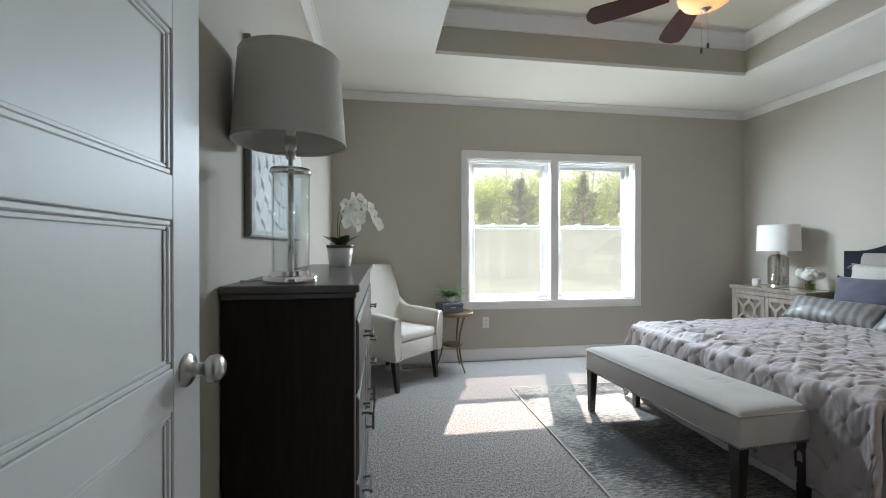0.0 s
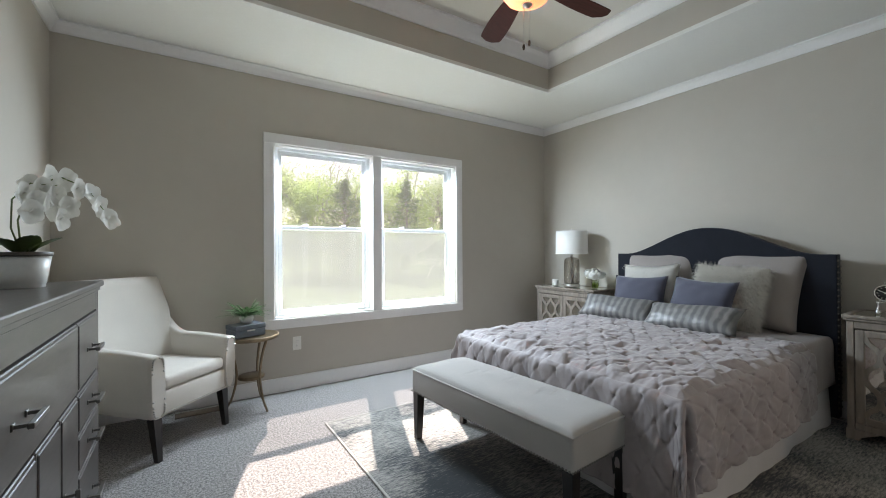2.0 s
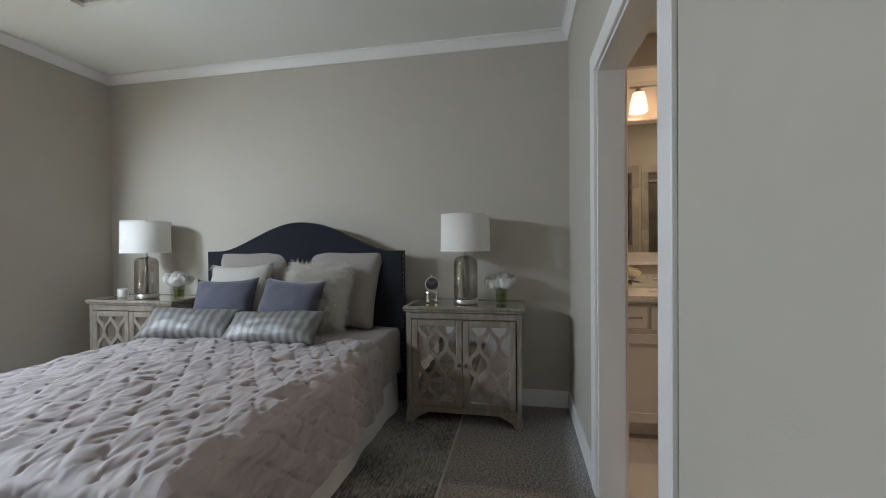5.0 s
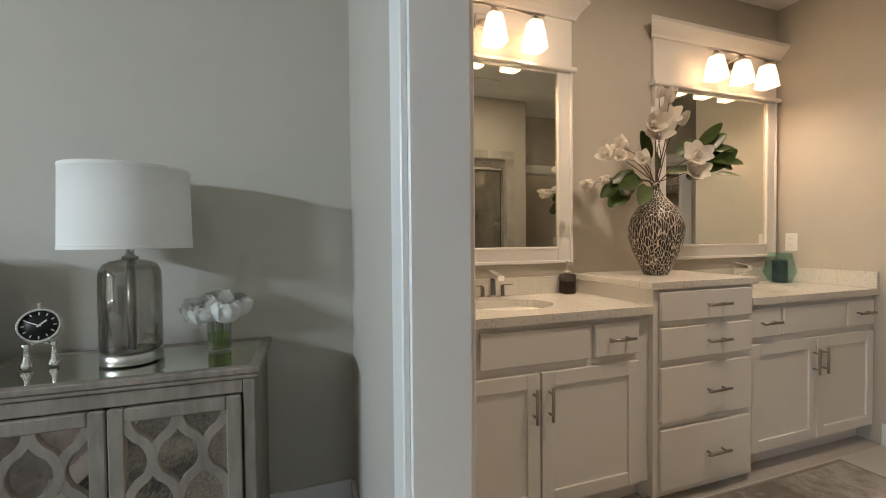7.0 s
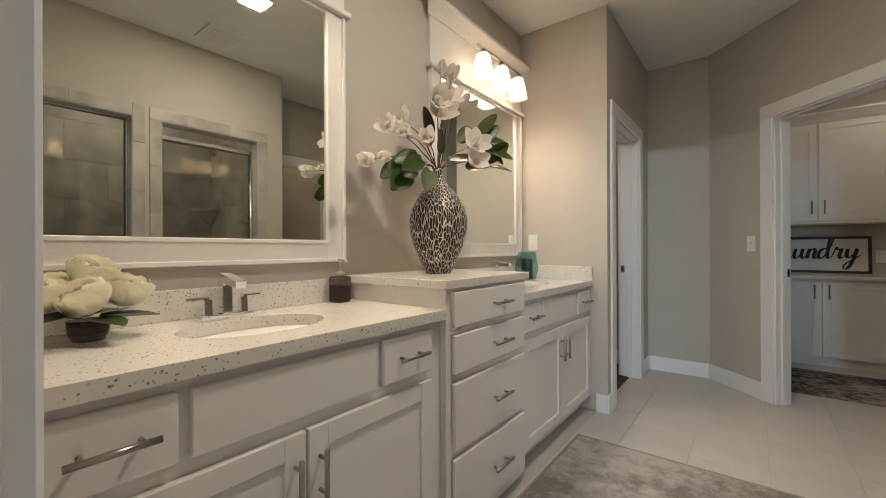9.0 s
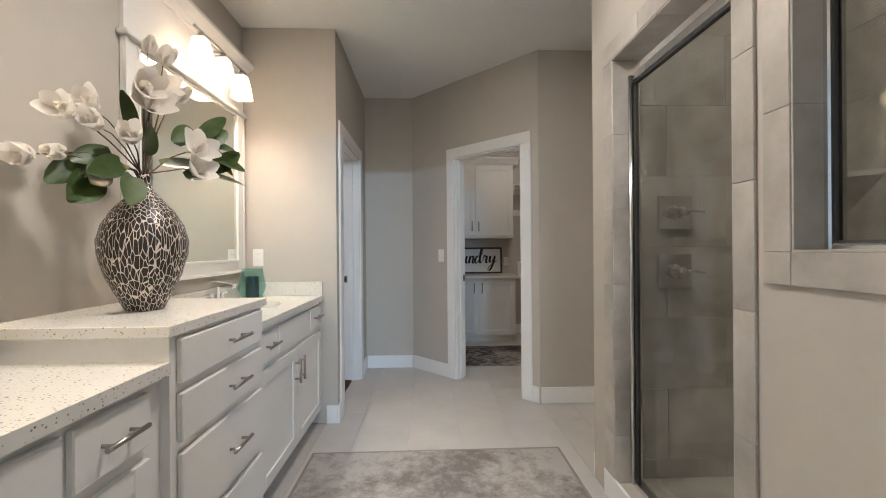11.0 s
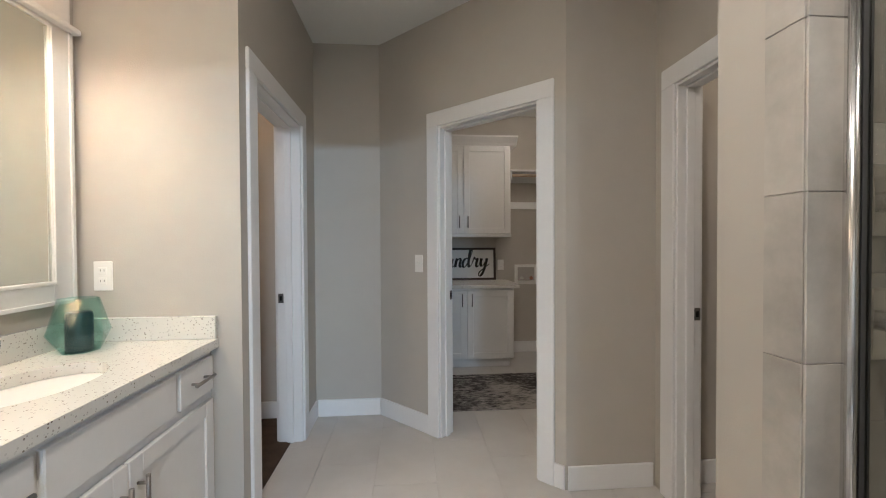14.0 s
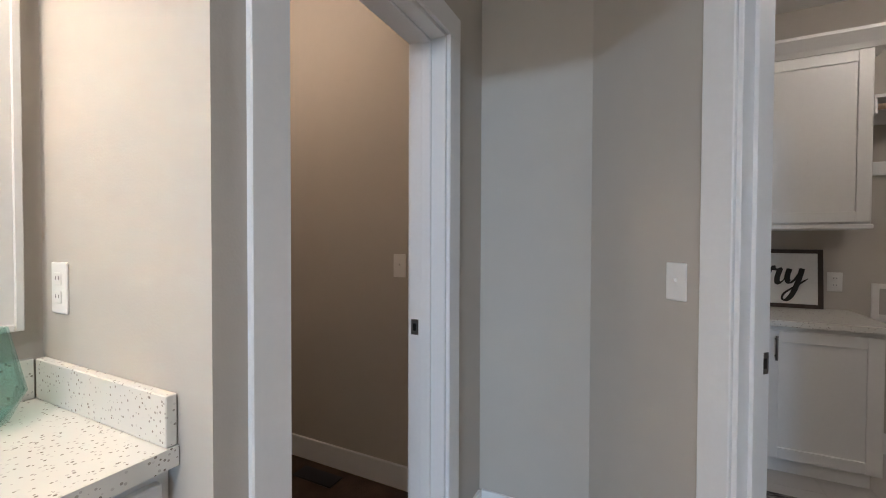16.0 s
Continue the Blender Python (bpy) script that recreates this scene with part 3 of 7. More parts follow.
add_box(bm, TX0 - 0.04, TX1 + 0.04, TY1, TY1 + 0.04, HC + 0.03, TZ)
tagged(finish(bm, "ceiling_tray_side", M_WALL), "greige painted sides of the ceiling tray", "ceiling", kind="structure")
box("ceiling_tray", M_TRAY, XW - 0.15, XE + 0.15, YB, YN + 0.15, TZ, TZ + 0.1)
tagged(bpy.data.objects["ceiling_tray"], "pale greige raised tray ceiling", "ceiling", kind="structure")
bm = bmesh.new()
add_box(bm, -0.75, 5.5, -5.76, YB, BH, BH + 0.1)
tagged(finish(bm, "ceiling_bath", M_CEIL), "off-white bathroom ceiling", "ceiling", kind="structure")


def ring_trim(name, material, x0, x1, y0, y1, profile, label, category, sides="nsew"):
    """A moulding round a room: profile of (out from the wall, z)."""
    bm = bmesh.new()
    for s in sides:
        if s in "ns":
            y, d = (y1, -1) if s == "n" else (y0, 1)
            a = [[bm.verts.new((x + k * o, y + d * o, z)) for o, z in profile] for x, k in ((x0, 1), (x1, -1))]
        else:
            x, d = (x1, -1) if s == "e" else (x0, 1)
            a = [[bm.verts.new((x + d * o, y + k * o, z)) for o, z in profile] for y, k in ((y0, 1), (y1, -1))]
        for i in range(len(profile)):
            j = (i + 1) % len(profile)
            bm.faces.new((a[0][i], a[0][j], a[1][j], a[1][i]))
        bm.faces.new(a[0]), bm.faces.new(a[1][::-1])
    return tagged(finish(bm, name, material), label, category, kind="structure")


def crown(z, h, d):
    return [(0.0005, z - h), (0.012, z - h), (0.016, z - h * 0.82), (d * 0.55, z - h * 0.42), (d * 0.82, z - h * 0.2), (d, z - h * 0.16), (d, z - 0.0005), (0.0005, z - 0.0005)]


ring_trim("trim_crown", M_TRIM, XW, XE, YS, YN, crown(HC, 0.075, 0.062), "white painted crown moulding", "moulding")
ring_trim("trim_tray_crown", M_TRIM, TX0, TX1, TY0, TY1, crown(TZ, 0.115, 0.095), "white painted crown moulding in the tray", "moulding")


def baseboard(pieces, name="baseboard", h=0.125, t=0.014):
    """Boards along walls: (axis, a0, a1, wall face, way out)."""
    bm = bmesh.new()
    for axis, a0, a1, b, d in pieces:
        lo, hi = sorted((b, b + d * t))
        if axis == "x":
            add_box(bm, a0, a1, lo, hi, 0, h, 0.003)
        else:
            add_box(bm, lo, hi, a0, a1, 0, h, 0.003)
    return tagged(finish(bm, name, M_TRIM), "white painted baseboard", "baseboard", kind="structure")


CT = 0.088
baseboard([("x", XW, XE, YN, -1), ("y", YS + 0.015, YN - 0.015, XE, -1), ("y", 1.0, YN - 0.015, XW, 1), ("x", 0.58, 2.21, YS, 1), ("x", 3.29, XE - 0.015, YS, 1)])
baseboard([("x", 3.725, 3.80, -2.775, 1), ("y", -2.84, -2.762, 3.725, -1), ("y", -4.045, -3.79, 3.725, -1), ("x", 3.255, 3.711, -4.06, 1),
           ("x", 1.766, 2.222, -3.042, 1), ("x", 3.876, 5.39, -4.06, 1), ("y", -4.04, -3.71, 3.875, 1), ("x", 0.33, 1.96, -5.64, 1),
           ("x", 0.43, 1.62, -3.042, 1), ("y", -2.12, -2.04, 1.75, 1), ("x", 3.30, 3.80, YB, -1), ("y", -1.9, -0.02, 2.22, 1), ("x", 1.76, 2.22, -2.04, -1)], "baseboard_bath")
bm = bmesh.new()
for a0, a1 in ((0.006, 0.485), (1.378, 1.435)):
    add_box(bm, a0, a1, -0.014, 0, 0, 0.125, 0.003, m=DIAG)
tagged(finish(bm, "baseboard_diagonal", M_TRIM), "white painted baseboard", "baseboard", kind="structure")


def door_case(name, axis, a0, a1, faces, m=None, h=DOOR_H, proud=0.016, stops=True):
    """Casing on both faces of a wall, the lining of the opening and its stops."""
    bm = bmesh.new()

    def b(p, q, r, s, z0, z1, bev=0.003):
        if axis == "x":
            add_box(bm, p, q, r, s, z0, z1, bev, m=m)
        else:
            add_box(bm, r, s, p, q, z0, z1, bev, m=m)

    lo, hi = faces
    for f, d in ((lo, -1), (hi, 1)):
        r, s = sorted((f, f + d * proud))
        b(a0 - CT, a0 + 0.006, r, s, 0, h - 0.006)
        b(a1 - 0.006, a1 + CT, r, s, 0, h - 0.006)
        b(a0 - CT, a1 + CT, r, s, h - 0.006, h + CT)
    b(a0 - 0.001, a0 + 0.018, lo - 0.001, hi + 0.001, 0, h, 0.002)
    b(a1 - 0.018, a1 + 0.001, lo - 0.001, hi + 0.001, 0, h, 0.002)
    b(a0 + 0.018, a1 - 0.018, lo - 0.001, hi + 0.001, h - 0.018, h + 0.001, 0.002)
    c = (lo + hi) / 2
    if not stops:
        return tagged(finish(bm, name, M_TRIM), "white painted cased opening", "door frame", kind="structure")
    b(a0 + 0.018, a0 + 0.030, c - 0.02, c + 0.02, 0, h - 0.03, 0.002)
    b(a1 - 0.030, a1 - 0.018, c - 0.02, c + 0.02, 0, h - 0.03, 0.002)
    b(a0 + 0.018, a1 - 0.018, c - 0.02, c + 0.02, h - 0.030, h - 0.018, 0.002)
    return tagged(finish(bm, name, M_TRIM), "white painted door casing and jamb", "door frame", kind="structure")


door_case("door_1", "x", -0.33, 0.49, (YB, YS))
door_case("door_2", "x", 2.30, 3.20, (YB, YS), stops=False)
door_case("door_3", "y", -3.70, -2.93, (3.725, 3.875))
door_case("door_4", "x", 0.573, 1.29, (0.0, 0.12), m=DIAG)
door_case("door_5", "y", -2.89, -2.13, (1.63, 1.75))

# window: casing, stool, mullion, two double-hung units
bm = bmesh.new()
WX0, WX1, WZ0, WZ1 = 0.95, 2.845, 0.63, 2.145
y0, y1 = YN - 0.018, YN
add_box(bm, WX0 - 0.085, WX0, y0, y1, WZ0, WZ1, 0.003)
add_box(bm, WX1, WX1 + 0.085, y0, y1, WZ0, WZ1, 0.003)
add_box(bm, WX0 - 0.085, WX1 + 0.085, y0, y1, WZ1, WZ1 + 0.085, 0.003)
add_box(bm, WX0 - 0.085, WX1 + 0.085, y0, y1, WZ0 - 0.085, WZ0, 0.003)
add_box(bm, 1.855, 1.95, y0 + 0.004, YN + 0.07, WZ0, WZ1, 0.003)
for p, q in ((WX0, WX0 + 0.012), (WX1 - 0.012, WX1)):
    add_box(bm, p, q, YN, YN + 0.07, WZ0, WZ1)
add_box(bm, WX0, WX1, YN, YN + 0.07, WZ1 - 0.012, WZ1)
add_box(bm, WX0, WX1, YN, YN + 0.07, WZ0, WZ0 + 0.012)
tagged(finish(bm, "window_1", M_TRIM), "white painted window casing and mullion", "window frame", kind="structure")


def hung_window(x0, x1):
    """One double-hung unit: outer frame, two sashes, panes, locks and a screen over the lower half."""
    w = base("window_unit", Matrix.Translation((x0, YN + 0.07, WZ0)), "white vinyl double-hung window with a screened lower sash", "window", "bedroom windows")
    wd, h = x1 - x0, WZ1 - WZ0
    bm = bmesh.new()
    f = 0.035
    for b in ((0, f, 0, 0.075, 0, h), (wd - f, wd, 0, 0.075, 0, h), (f, wd - f, 0, 0.075, h - f, h), (f, wd - f, 0, 0.075, 0, f)):
        add_box(bm, *b, 0.003)
    add_box(bm, f, f + 0.012, 0.022, 0.030, f, h - f)
    add_box(bm, wd - f - 0.012, wd - f, 0.022, 0.030, f, h - f)
    finish(bm, "outer_frame", M_VINYL, w)
    mid = h * 0.525

    def sash(name, za, zb, ya, yb):
        bm = bmesh.new()
        r = 0.034
        for b in ((f, f + r, ya, yb, za, zb), (wd - f - r, wd - f, ya, yb, za, zb), (f + r, wd - f - r, ya, yb, zb - r, zb), (f + r, wd - f - r, ya, yb, za, za + r)):
            add_box(bm, *b, 0.004)
        finish(bm, name, M_VINYL, w)
        p = box("pane", M_PANE, f + r, wd - f - r, (ya + yb) / 2 - 0.002, (ya + yb) / 2 + 0.002, za + r, zb - r, parent=w)
        p.visible_shadow = False

    sash("lower_sash", f, mid + 0.018, 0.004, 0.030)
    sash("upper_sash", mid - 0.018, h - f, 0.034, 0.060)
    for k in (0.3, 0.7):
        bm = bmesh.new()
        add_box(bm, wd * k - 0.03, wd * k + 0.03, 0.004, 0.030, mid + 0.018, mid + 0.030, 0.004)
        add_tube(bm, [(wd * k - 0.012, 0.012, mid + 0.034), (wd * k + 0.025, 0.008, mid + 0.036)], 0.006)
        finish(bm, "sash_lock", M_VINYL, w)
    bm = bmesh.new()
    bm.faces.new([bm.verts.new(v) for v in ((f, 0.070, f), (wd - f, 0.070, f), (wd - f, 0.070, mid), (f, 0.070, mid))])
    tagged(finish(bm, "screen", M_SCREEN, w), "fine grey insect screen")
    return w


hung_window(WX0 + 0.012, 1.855)
hung_window(1.95, WX1 - 0.012)

# ---- bedroom: rug, door leaf, dresser wall ----
bm = bmesh.new()
add_box(bm, 1.14, 4.16, 0.895, 3.315, 0.0005, 0.009, 0.003)
rug = tagged(finish(bm, "area_rug", M_RUG), "distressed blue-grey and cream area rug under the bed", "rug")
bm = bmesh.new()
for b in ((1.125, 1.14, 0.88, 3.33), (4.16, 4.175, 0.88, 3.33), (1.14, 4.16, 0.88, 0.895), (1.14, 4.16, 3.315, 3.33)):
    add_box(bm, *b, 0.0005, 0.011, 0.003)
finish(bm, "binding", M_RUGEDGE, rug)


def panel_door(m, width=0.81, h=2.03, t=0.035):
    """A five-panel door leaf: hinge at the origin, along +y, its seen face towards +x."""
    d = base("door_leaf", m, "white five-panel interior door standing open with a nickel knob", "door")
    st, z = 0.115, 0.235
    bm = bmesh.new()
    add_box(bm, -t, 0, 0, st, 0.01, h, 0.002)
    add_box(bm, -t, 0, width - st, width, 0.01, h, 0.002)
    edges = [(0.245, 0.525), (0.61, 0.892), (0.975, 1.257), (1.343, 1.62), (1.705, 1.935)]
    lo = 0.01
    for a, b in edges:
        add_box(bm, -t, 0, st, width - st, lo, a, 0.002)
        lo = b
    add_box(bm, -t, 0, st, width - st, lo, h, 0.002)
    finish(bm, "rails_and_stiles", M_DOOR, d)
    for a, b in edges:
        bm = bmesh.new()
        add_box(bm, -t + 0.010, -0.010, st, width - st, a, b)
        for k, x0 in ((0, -0.0095), (1, -0.0055)):
            g, w2 = (0.0, 0.011) if k == 0 else (0.011, 0.008)
            x0, x1 = (-0.0098, -0.0035) if k == 0 else (-0.0098, -0.0065)
            for p in ((st + g, width - st - g, a + g, a + g + w2), (st + g, width - st - g, b - g - w2, b - g), (st + g, st + g + w2, a + g + w2, b - g - w2), (width - st - g - w2, width - st - g, a + g + w2, b - g - w2)):
                add_box(bm, x0, x1, *p[:2], *p[2:], 0.0025)
        finish(bm, "panel", M_DOOR, d)
    k = lathe("knob", M_NICKEL, [(0, 0.0), (0.033, 0.0), (0.034, 0.004), (0.031, 0.008), (0.016, 0.011), (0.0125, 0.018), (0.0125, 0.030), (0.017, 0.036), (0.026, 0.044), (0.029, 0.054), (0.026, 0.064), (0.016, 0.071), (0, 0.073)], 28, d,
              Matrix.Translation((0, width - 0.062, 0.957)) @ ROT(radians(90), 4, "Y"))
    lathe("rear_knob", M_NICKEL, [(0, 0), (0.033, 0), (0.034, 0.004), (0.016, 0.011), (0.0125, 0.02), (0.026, 0.03), (0.027, 0.042), (0.016, 0.05), (0, 0.052)], 20, d,
          Matrix.Translation((-t, width - 0.062, 0.957)) @ ROT(radians(-90), 4, "Y"))
    return d


panel_door(Matrix.Translation((-0.336, 0.165, 0.0)) @ ROT(radians(0.6), 4, "Z"))


def bar_pull(bm, m, length, r=0.0055, reach=0.028, square=True):
    """A straight pull along local x, standing out along local y."""
    add_box(bm, -length / 2, length / 2, reach - r, reach + r, -r, r, 0.0015, m=m)
    for s in (-1, 1):
        x = s * (length / 2 - 0.014)
        add_box(bm, x - 0.004, x + 0.004, 0, reach, -0.004, 0.004, m=m)
        add_box(bm, x - 0.009, x + 0.009, -0.001, 0.004, -0.008, 0.008, 0.001, m=m)


def dresser():
    """Front faces +x. Origin at the floor against the wall, at the south end."""
    L, D, H = 1.626, 0.425, 1.085
    d = base("dresser", Matrix.Translation((XW + 0.008, 1.347, 0)), "espresso-stained wooden dresser with bar pulls against the wall", "dresser")
    bm = bmesh.new()
    add_box(bm, 0.0, D - 0.020, 0.018, 0.045, 0.0, H - 0.045, 0.002)
    add_box(bm, 0.0, D - 0.020, L - 0.045, L - 0.018, 0.0, H - 0.045, 0.002)
    add_box(bm, 0.0, 0.02, 0.045, L - 0.045, 0.06, H - 0.045)
    add_box(bm, 0.02, D - 0.03, 0.045, L - 0.045, 0.06, 0.09)
    add_box(bm, D - 0.045, D - 0.020, 0.045, L - 0.045, 0.0, 0.07, 0.002)
    finish(bm, "carcass", M_ESP_SHADED, d)
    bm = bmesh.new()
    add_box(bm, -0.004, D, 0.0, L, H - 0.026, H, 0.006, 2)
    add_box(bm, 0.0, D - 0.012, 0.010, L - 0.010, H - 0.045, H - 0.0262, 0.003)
    finish(bm, "top", M_ESP_LIT, d)
    bm = bmesh.new()
    x0, x1 = D - 0.045, D - 0.018
    for b in ((0.045, 0.085, 0.07, H - 0.046), (L - 0.085, L - 0.045, 0.07, H - 0.046)):
        add_box(bm, x0, x1, *b, 0.002)
    add_box(bm, x0, x1, 0.085, L - 0.085, H - 0.125, H - 0.046, 0.002)
    finish(bm, "face_rails", M_ESP_LIT, d)
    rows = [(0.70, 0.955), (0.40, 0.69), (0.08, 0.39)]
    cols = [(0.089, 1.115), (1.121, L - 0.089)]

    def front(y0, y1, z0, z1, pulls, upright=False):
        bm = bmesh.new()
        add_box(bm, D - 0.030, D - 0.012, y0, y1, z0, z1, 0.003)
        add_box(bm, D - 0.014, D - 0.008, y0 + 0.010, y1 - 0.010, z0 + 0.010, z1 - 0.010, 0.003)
        f = finish(bm, "drawer_front", M_ESP_LIT, d)
        for y in pulls:
            bm = bmesh.new()
            m = Matrix.Translation((D - 0.008, y, (z0 + z1) / 2)) @ ROT(radians(-90), 4, "Z")
            if upright:
                m = m @ ROT(radians(90), 4, "Y")
            bar_pull(bm, m, 0.125, 0.0065, 0.034)
            finish(bm, "pull", M_PULL, f)

    front(cols[0][0], cols[0][1], *rows[0], (0.48,))
    front(*cols[1], *rows[0], (1.33,))
    front(cols[0][0], 0.62, *rows[1], (0.36,))
    front(cols[0][0], 0.62, *rows[2], (0.36,))
    front(0.626, 0.865, 0.08, 0.69, (0.655,), True)
    front(0.871, 1.115, 0.08, 0.69, (0.90,), True)
    for a, b in ((0.545, 0.69), (0.40, 0.535), (0.08, 0.39)):
        front(*cols[1], a, b, (1.33,))
    return d


dresser()


def drum_shade(parent, mat_, r0, r1, z0, z1, fit=0.02):
    """An open shade with wall thickness, hems and a wire spider."""
    lathe("shade", mat_, [(r0, z0), (r1, z1), (r1 - 0.004, z1), (r0 - 0.004, z0), (r0, z0)], 48, parent)
    bm = bmesh.new()
    add_lathe(bm, [(r0 + 0.001, z0 - 0.001), (r0 + 0.001, z0 + 0.010), (r0 - 0.005, z0 + 0.010), (r0 - 0.005, z0 - 0.001), (r0 + 0.001, z0 - 0.001)], 48)
    finish(bm, "hem", mat_, parent)
    bm = bmesh.new()
    add_lathe(bm, [(r1 + 0.001, z1 - 0.010), (r1 + 0.001, z1 + 0.001), (r1 - 0.005, z1 + 0.001), (r1 - 0.005, z1 - 0.010), (r1 + 0.001, z1 - 0.010)], 48)
    finish(bm, "hem", mat_, parent)
    bm = bmesh.new()
    for k in range(3):
        a = 2 * math.pi * k / 3
        add_tube(bm, [(0, 0, z1 - fit), (r1 * math.cos(a), r1 * math.sin(a), z1 - 0.01)], 0.0018, 5)
    finish(bm, "spider", M_NICKEL, parent)


lamp = base("table_lamp", Matrix.Translation((-0.262, 1.475, 1.085)), "glass column table lamp with an oatmeal shade on the dresser", "lamp")
lathe("lamp_base", M_CHROME, [(0, 0), (0.088, 0), (0.090, 0.004), (0.090, 0.022), (0.082, 0.026), (0.070, 0.027), (0.068, 0.040), (0.0, 0.040)], 40, lamp)
lathe("glass_column", M_GLASS, [(0.062, 0.0405), (0.062, 0.372), (0.058, 0.372), (0.058, 0.0405), (0.062, 0.0405)], 40, lamp)
lathe("column_cap", M_CHROME, [(0, 0.372), (0.067, 0.372), (0.068, 0.378), (0.066, 0.389), (0.02, 0.392), (0, 0.392)], 40, lamp)
lathe("stem", M_CHROME, [(0.0, 0.041), (0.011, 0.041), (0.011, 0.371), (0.0, 0.371)], 16, lamp)
lathe("socket", M_NICKEL, [(0.0, 0.393), (0.008, 0.393), (0.008, 0.42), (0.016, 0.425), (0.018, 0.44), (0.012, 0.45), (0.014, 0.455), (0.019, 0.46), (0.019, 0.50), (0.0, 0.50)], 20, lamp)
lathe("bulb", M_PORCELAIN, [(0.0, 0.5005), (0.013, 0.501), (0.026, 0.545), (0.028, 0.565), (0.02, 0.588), (0, 0.598)], 20, lamp)
drum_shade(lamp, M_SHADEG, 0.186, 0.164, 0.475, 0.765, 0.05)
lathe("finial", M_NICKEL, [(0, 0.716), (0.007, 0.716), (0.005, 0.765), (0.011, 0.775), (0.009, 0.787), (0, 0.792)], 14, lamp)
tube("cord", M_NICKEL, [(-0.09, 0.03, 0.006), (-0.12, 0.05, 0.004), (-0.145, 0.02, 0.004), (-0.175, 0.03, 0.004)], 0.003, 6, None, lamp)


def wall_panel_art():
    y0, y1, z0, z1, x = 1.60, 2.50, 1.245, 1.995, XW
    a = base("wall_art", Matrix.Translation((x, y0, z0)), "white carved wall panel with radiating feather pattern in a dark edge", "wall art")
    w, h = y1 - y0, z1 - z0
    box("backing", M_ARTF, 0.001, 0.024, 0, w, 0, h, 0.002, parent=a)
    bm = bmesh.new()
    cy, cz = w * 0.5, h * 0.62

    def fn(u, v):
        y, z = 0.008 + u * (w - 0.016), 0.008 + v * (h - 0.016)
        r, t = math.hypot(y - cy, z - cz), math.atan2(z - cz, y - cy)
        ring = r / 0.105
        k = math.floor(ring)
        fr = ring - k
        petals = 10 + 7 * k
        s = abs(math.sin(t * petals / 2 + k * 0.8))
        edge = min(1.0, min(u, 1 - u, v, 1 - v) * 40)
        rise = 0.011 * (0.25 + 0.75 * s ** 0.6) * (0.45 + 0.55 * fr) * edge
        return (0.026 + rise, y, z)

    add_surface(bm, fn, 210, 176)
    finish(bm, "carving", M_ART, a)
    return a


wall_panel_art()


def orchid():
    o = base("orchid", Matrix.Translation((-0.215, 2.63, 1.085)), "white phalaenopsis orchid in a cream glazed pot on the dresser", "plant")
    lathe("pot", M_POT, [(0, 0), (0.062, 0), (0.064, 0.004), (0.064, 0.012), (0.066, 0.014), (0.081, 0.118), (0.078, 0.118), (0.064, 0.02), (0, 0.02)], 36, o)
    lathe("pot_rim", M_POTRIM, [(0.081, 0.118), (0.085, 0.119), (0.086, 0.134), (0.080, 0.135), (0.077, 0.118), (0.081, 0.118)], 36, o)
    lathe("soil", M_STEM, [(0, 0.112), (0.077, 0.108)], 24, o)
    rnd = random.Random(3)
    bm = bmesh.new()
    for a, l in ((0.1, 0.15), (1.5, 0.13), (2.9, 0.15), (4.2, 0.14), (5.2, 0.16)):
        add_petal(bm, (0, 0, 0.115), (math.cos(a), math.sin(a), 0.85), (0, 0, 1), l * 0.88, 0.078, -0.12, n=7)
    finish(bm, "leaves", M_LEAF, o)
    stems = [[(0, 0, 0.11), (0.0, -0.05, 0.25), (0.03, -0.04, 0.37), (0.10, 0.02, 0.43), (0.17, 0.09, 0.40), (0.22, 0.14, 0.31), (0.235, 0.16, 0.24)],
             [(0, 0.01, 0.11), (-0.01, -0.08, 0.22), (0.0, -0.11, 0.32), (0.04, -0.08, 0.385), (0.10, -0.02, 0.39)]]
    bm = bmesh.new()
    for s in stems:
        add_tube(bm, s, 0.0035, 6, 0.002)
    finish(bm, "stems", M_GSTEM, o)
    places = [(0.03, -0.04, 0.38), (0.07, 0.0, 0.42), (0.11, 0.04, 0.42), (0.14, 0.05, 0.39), (0.18, 0.10, 0.37), (0.20, 0.12, 0.33), (0.23, 0.15, 0.28), (0.06, -0.05, 0.37), (0.02, -0.10, 0.34),
              (0.05, -0.07, 0.32), (0.08, -0.03, 0.30), (0.09, -0.01, 0.35), (0.04, -0.10, 0.28), (0.10, 0.0, 0.26), (0.12, 0.02, 0.31)]
    for k, p in enumerate(places):
        bm = bmesh.new()
        face = Vector((0.8, -0.5 + rnd.uniform(-0.4, 0.3), rnd.uniform(-0.15, 0.2))).normalized()
        s = face.orthogonal().normalized()
        u = face.cross(s)
        for j in range(5):
            a = 2 * math.pi * j / 5 + rnd.uniform(-0.1, 0.1)
            add_petal(bm, p, s * math.cos(a) + u * math.sin(a) + face * 0.12, face, rnd.uniform(0.044, 0.054), 0.064 if j % 2 else 0.046, 0.12, n=7)
        for a in (0.5, 2.6):
            add_petal(bm, Vector(p) + face * 0.004, face + 0.6 * (s * math.cos(a) + u * math.sin(a)), u, 0.016, 0.012, 0.2)
        finish(bm, "flower", M_PETAL, o)
    return o


orchid()


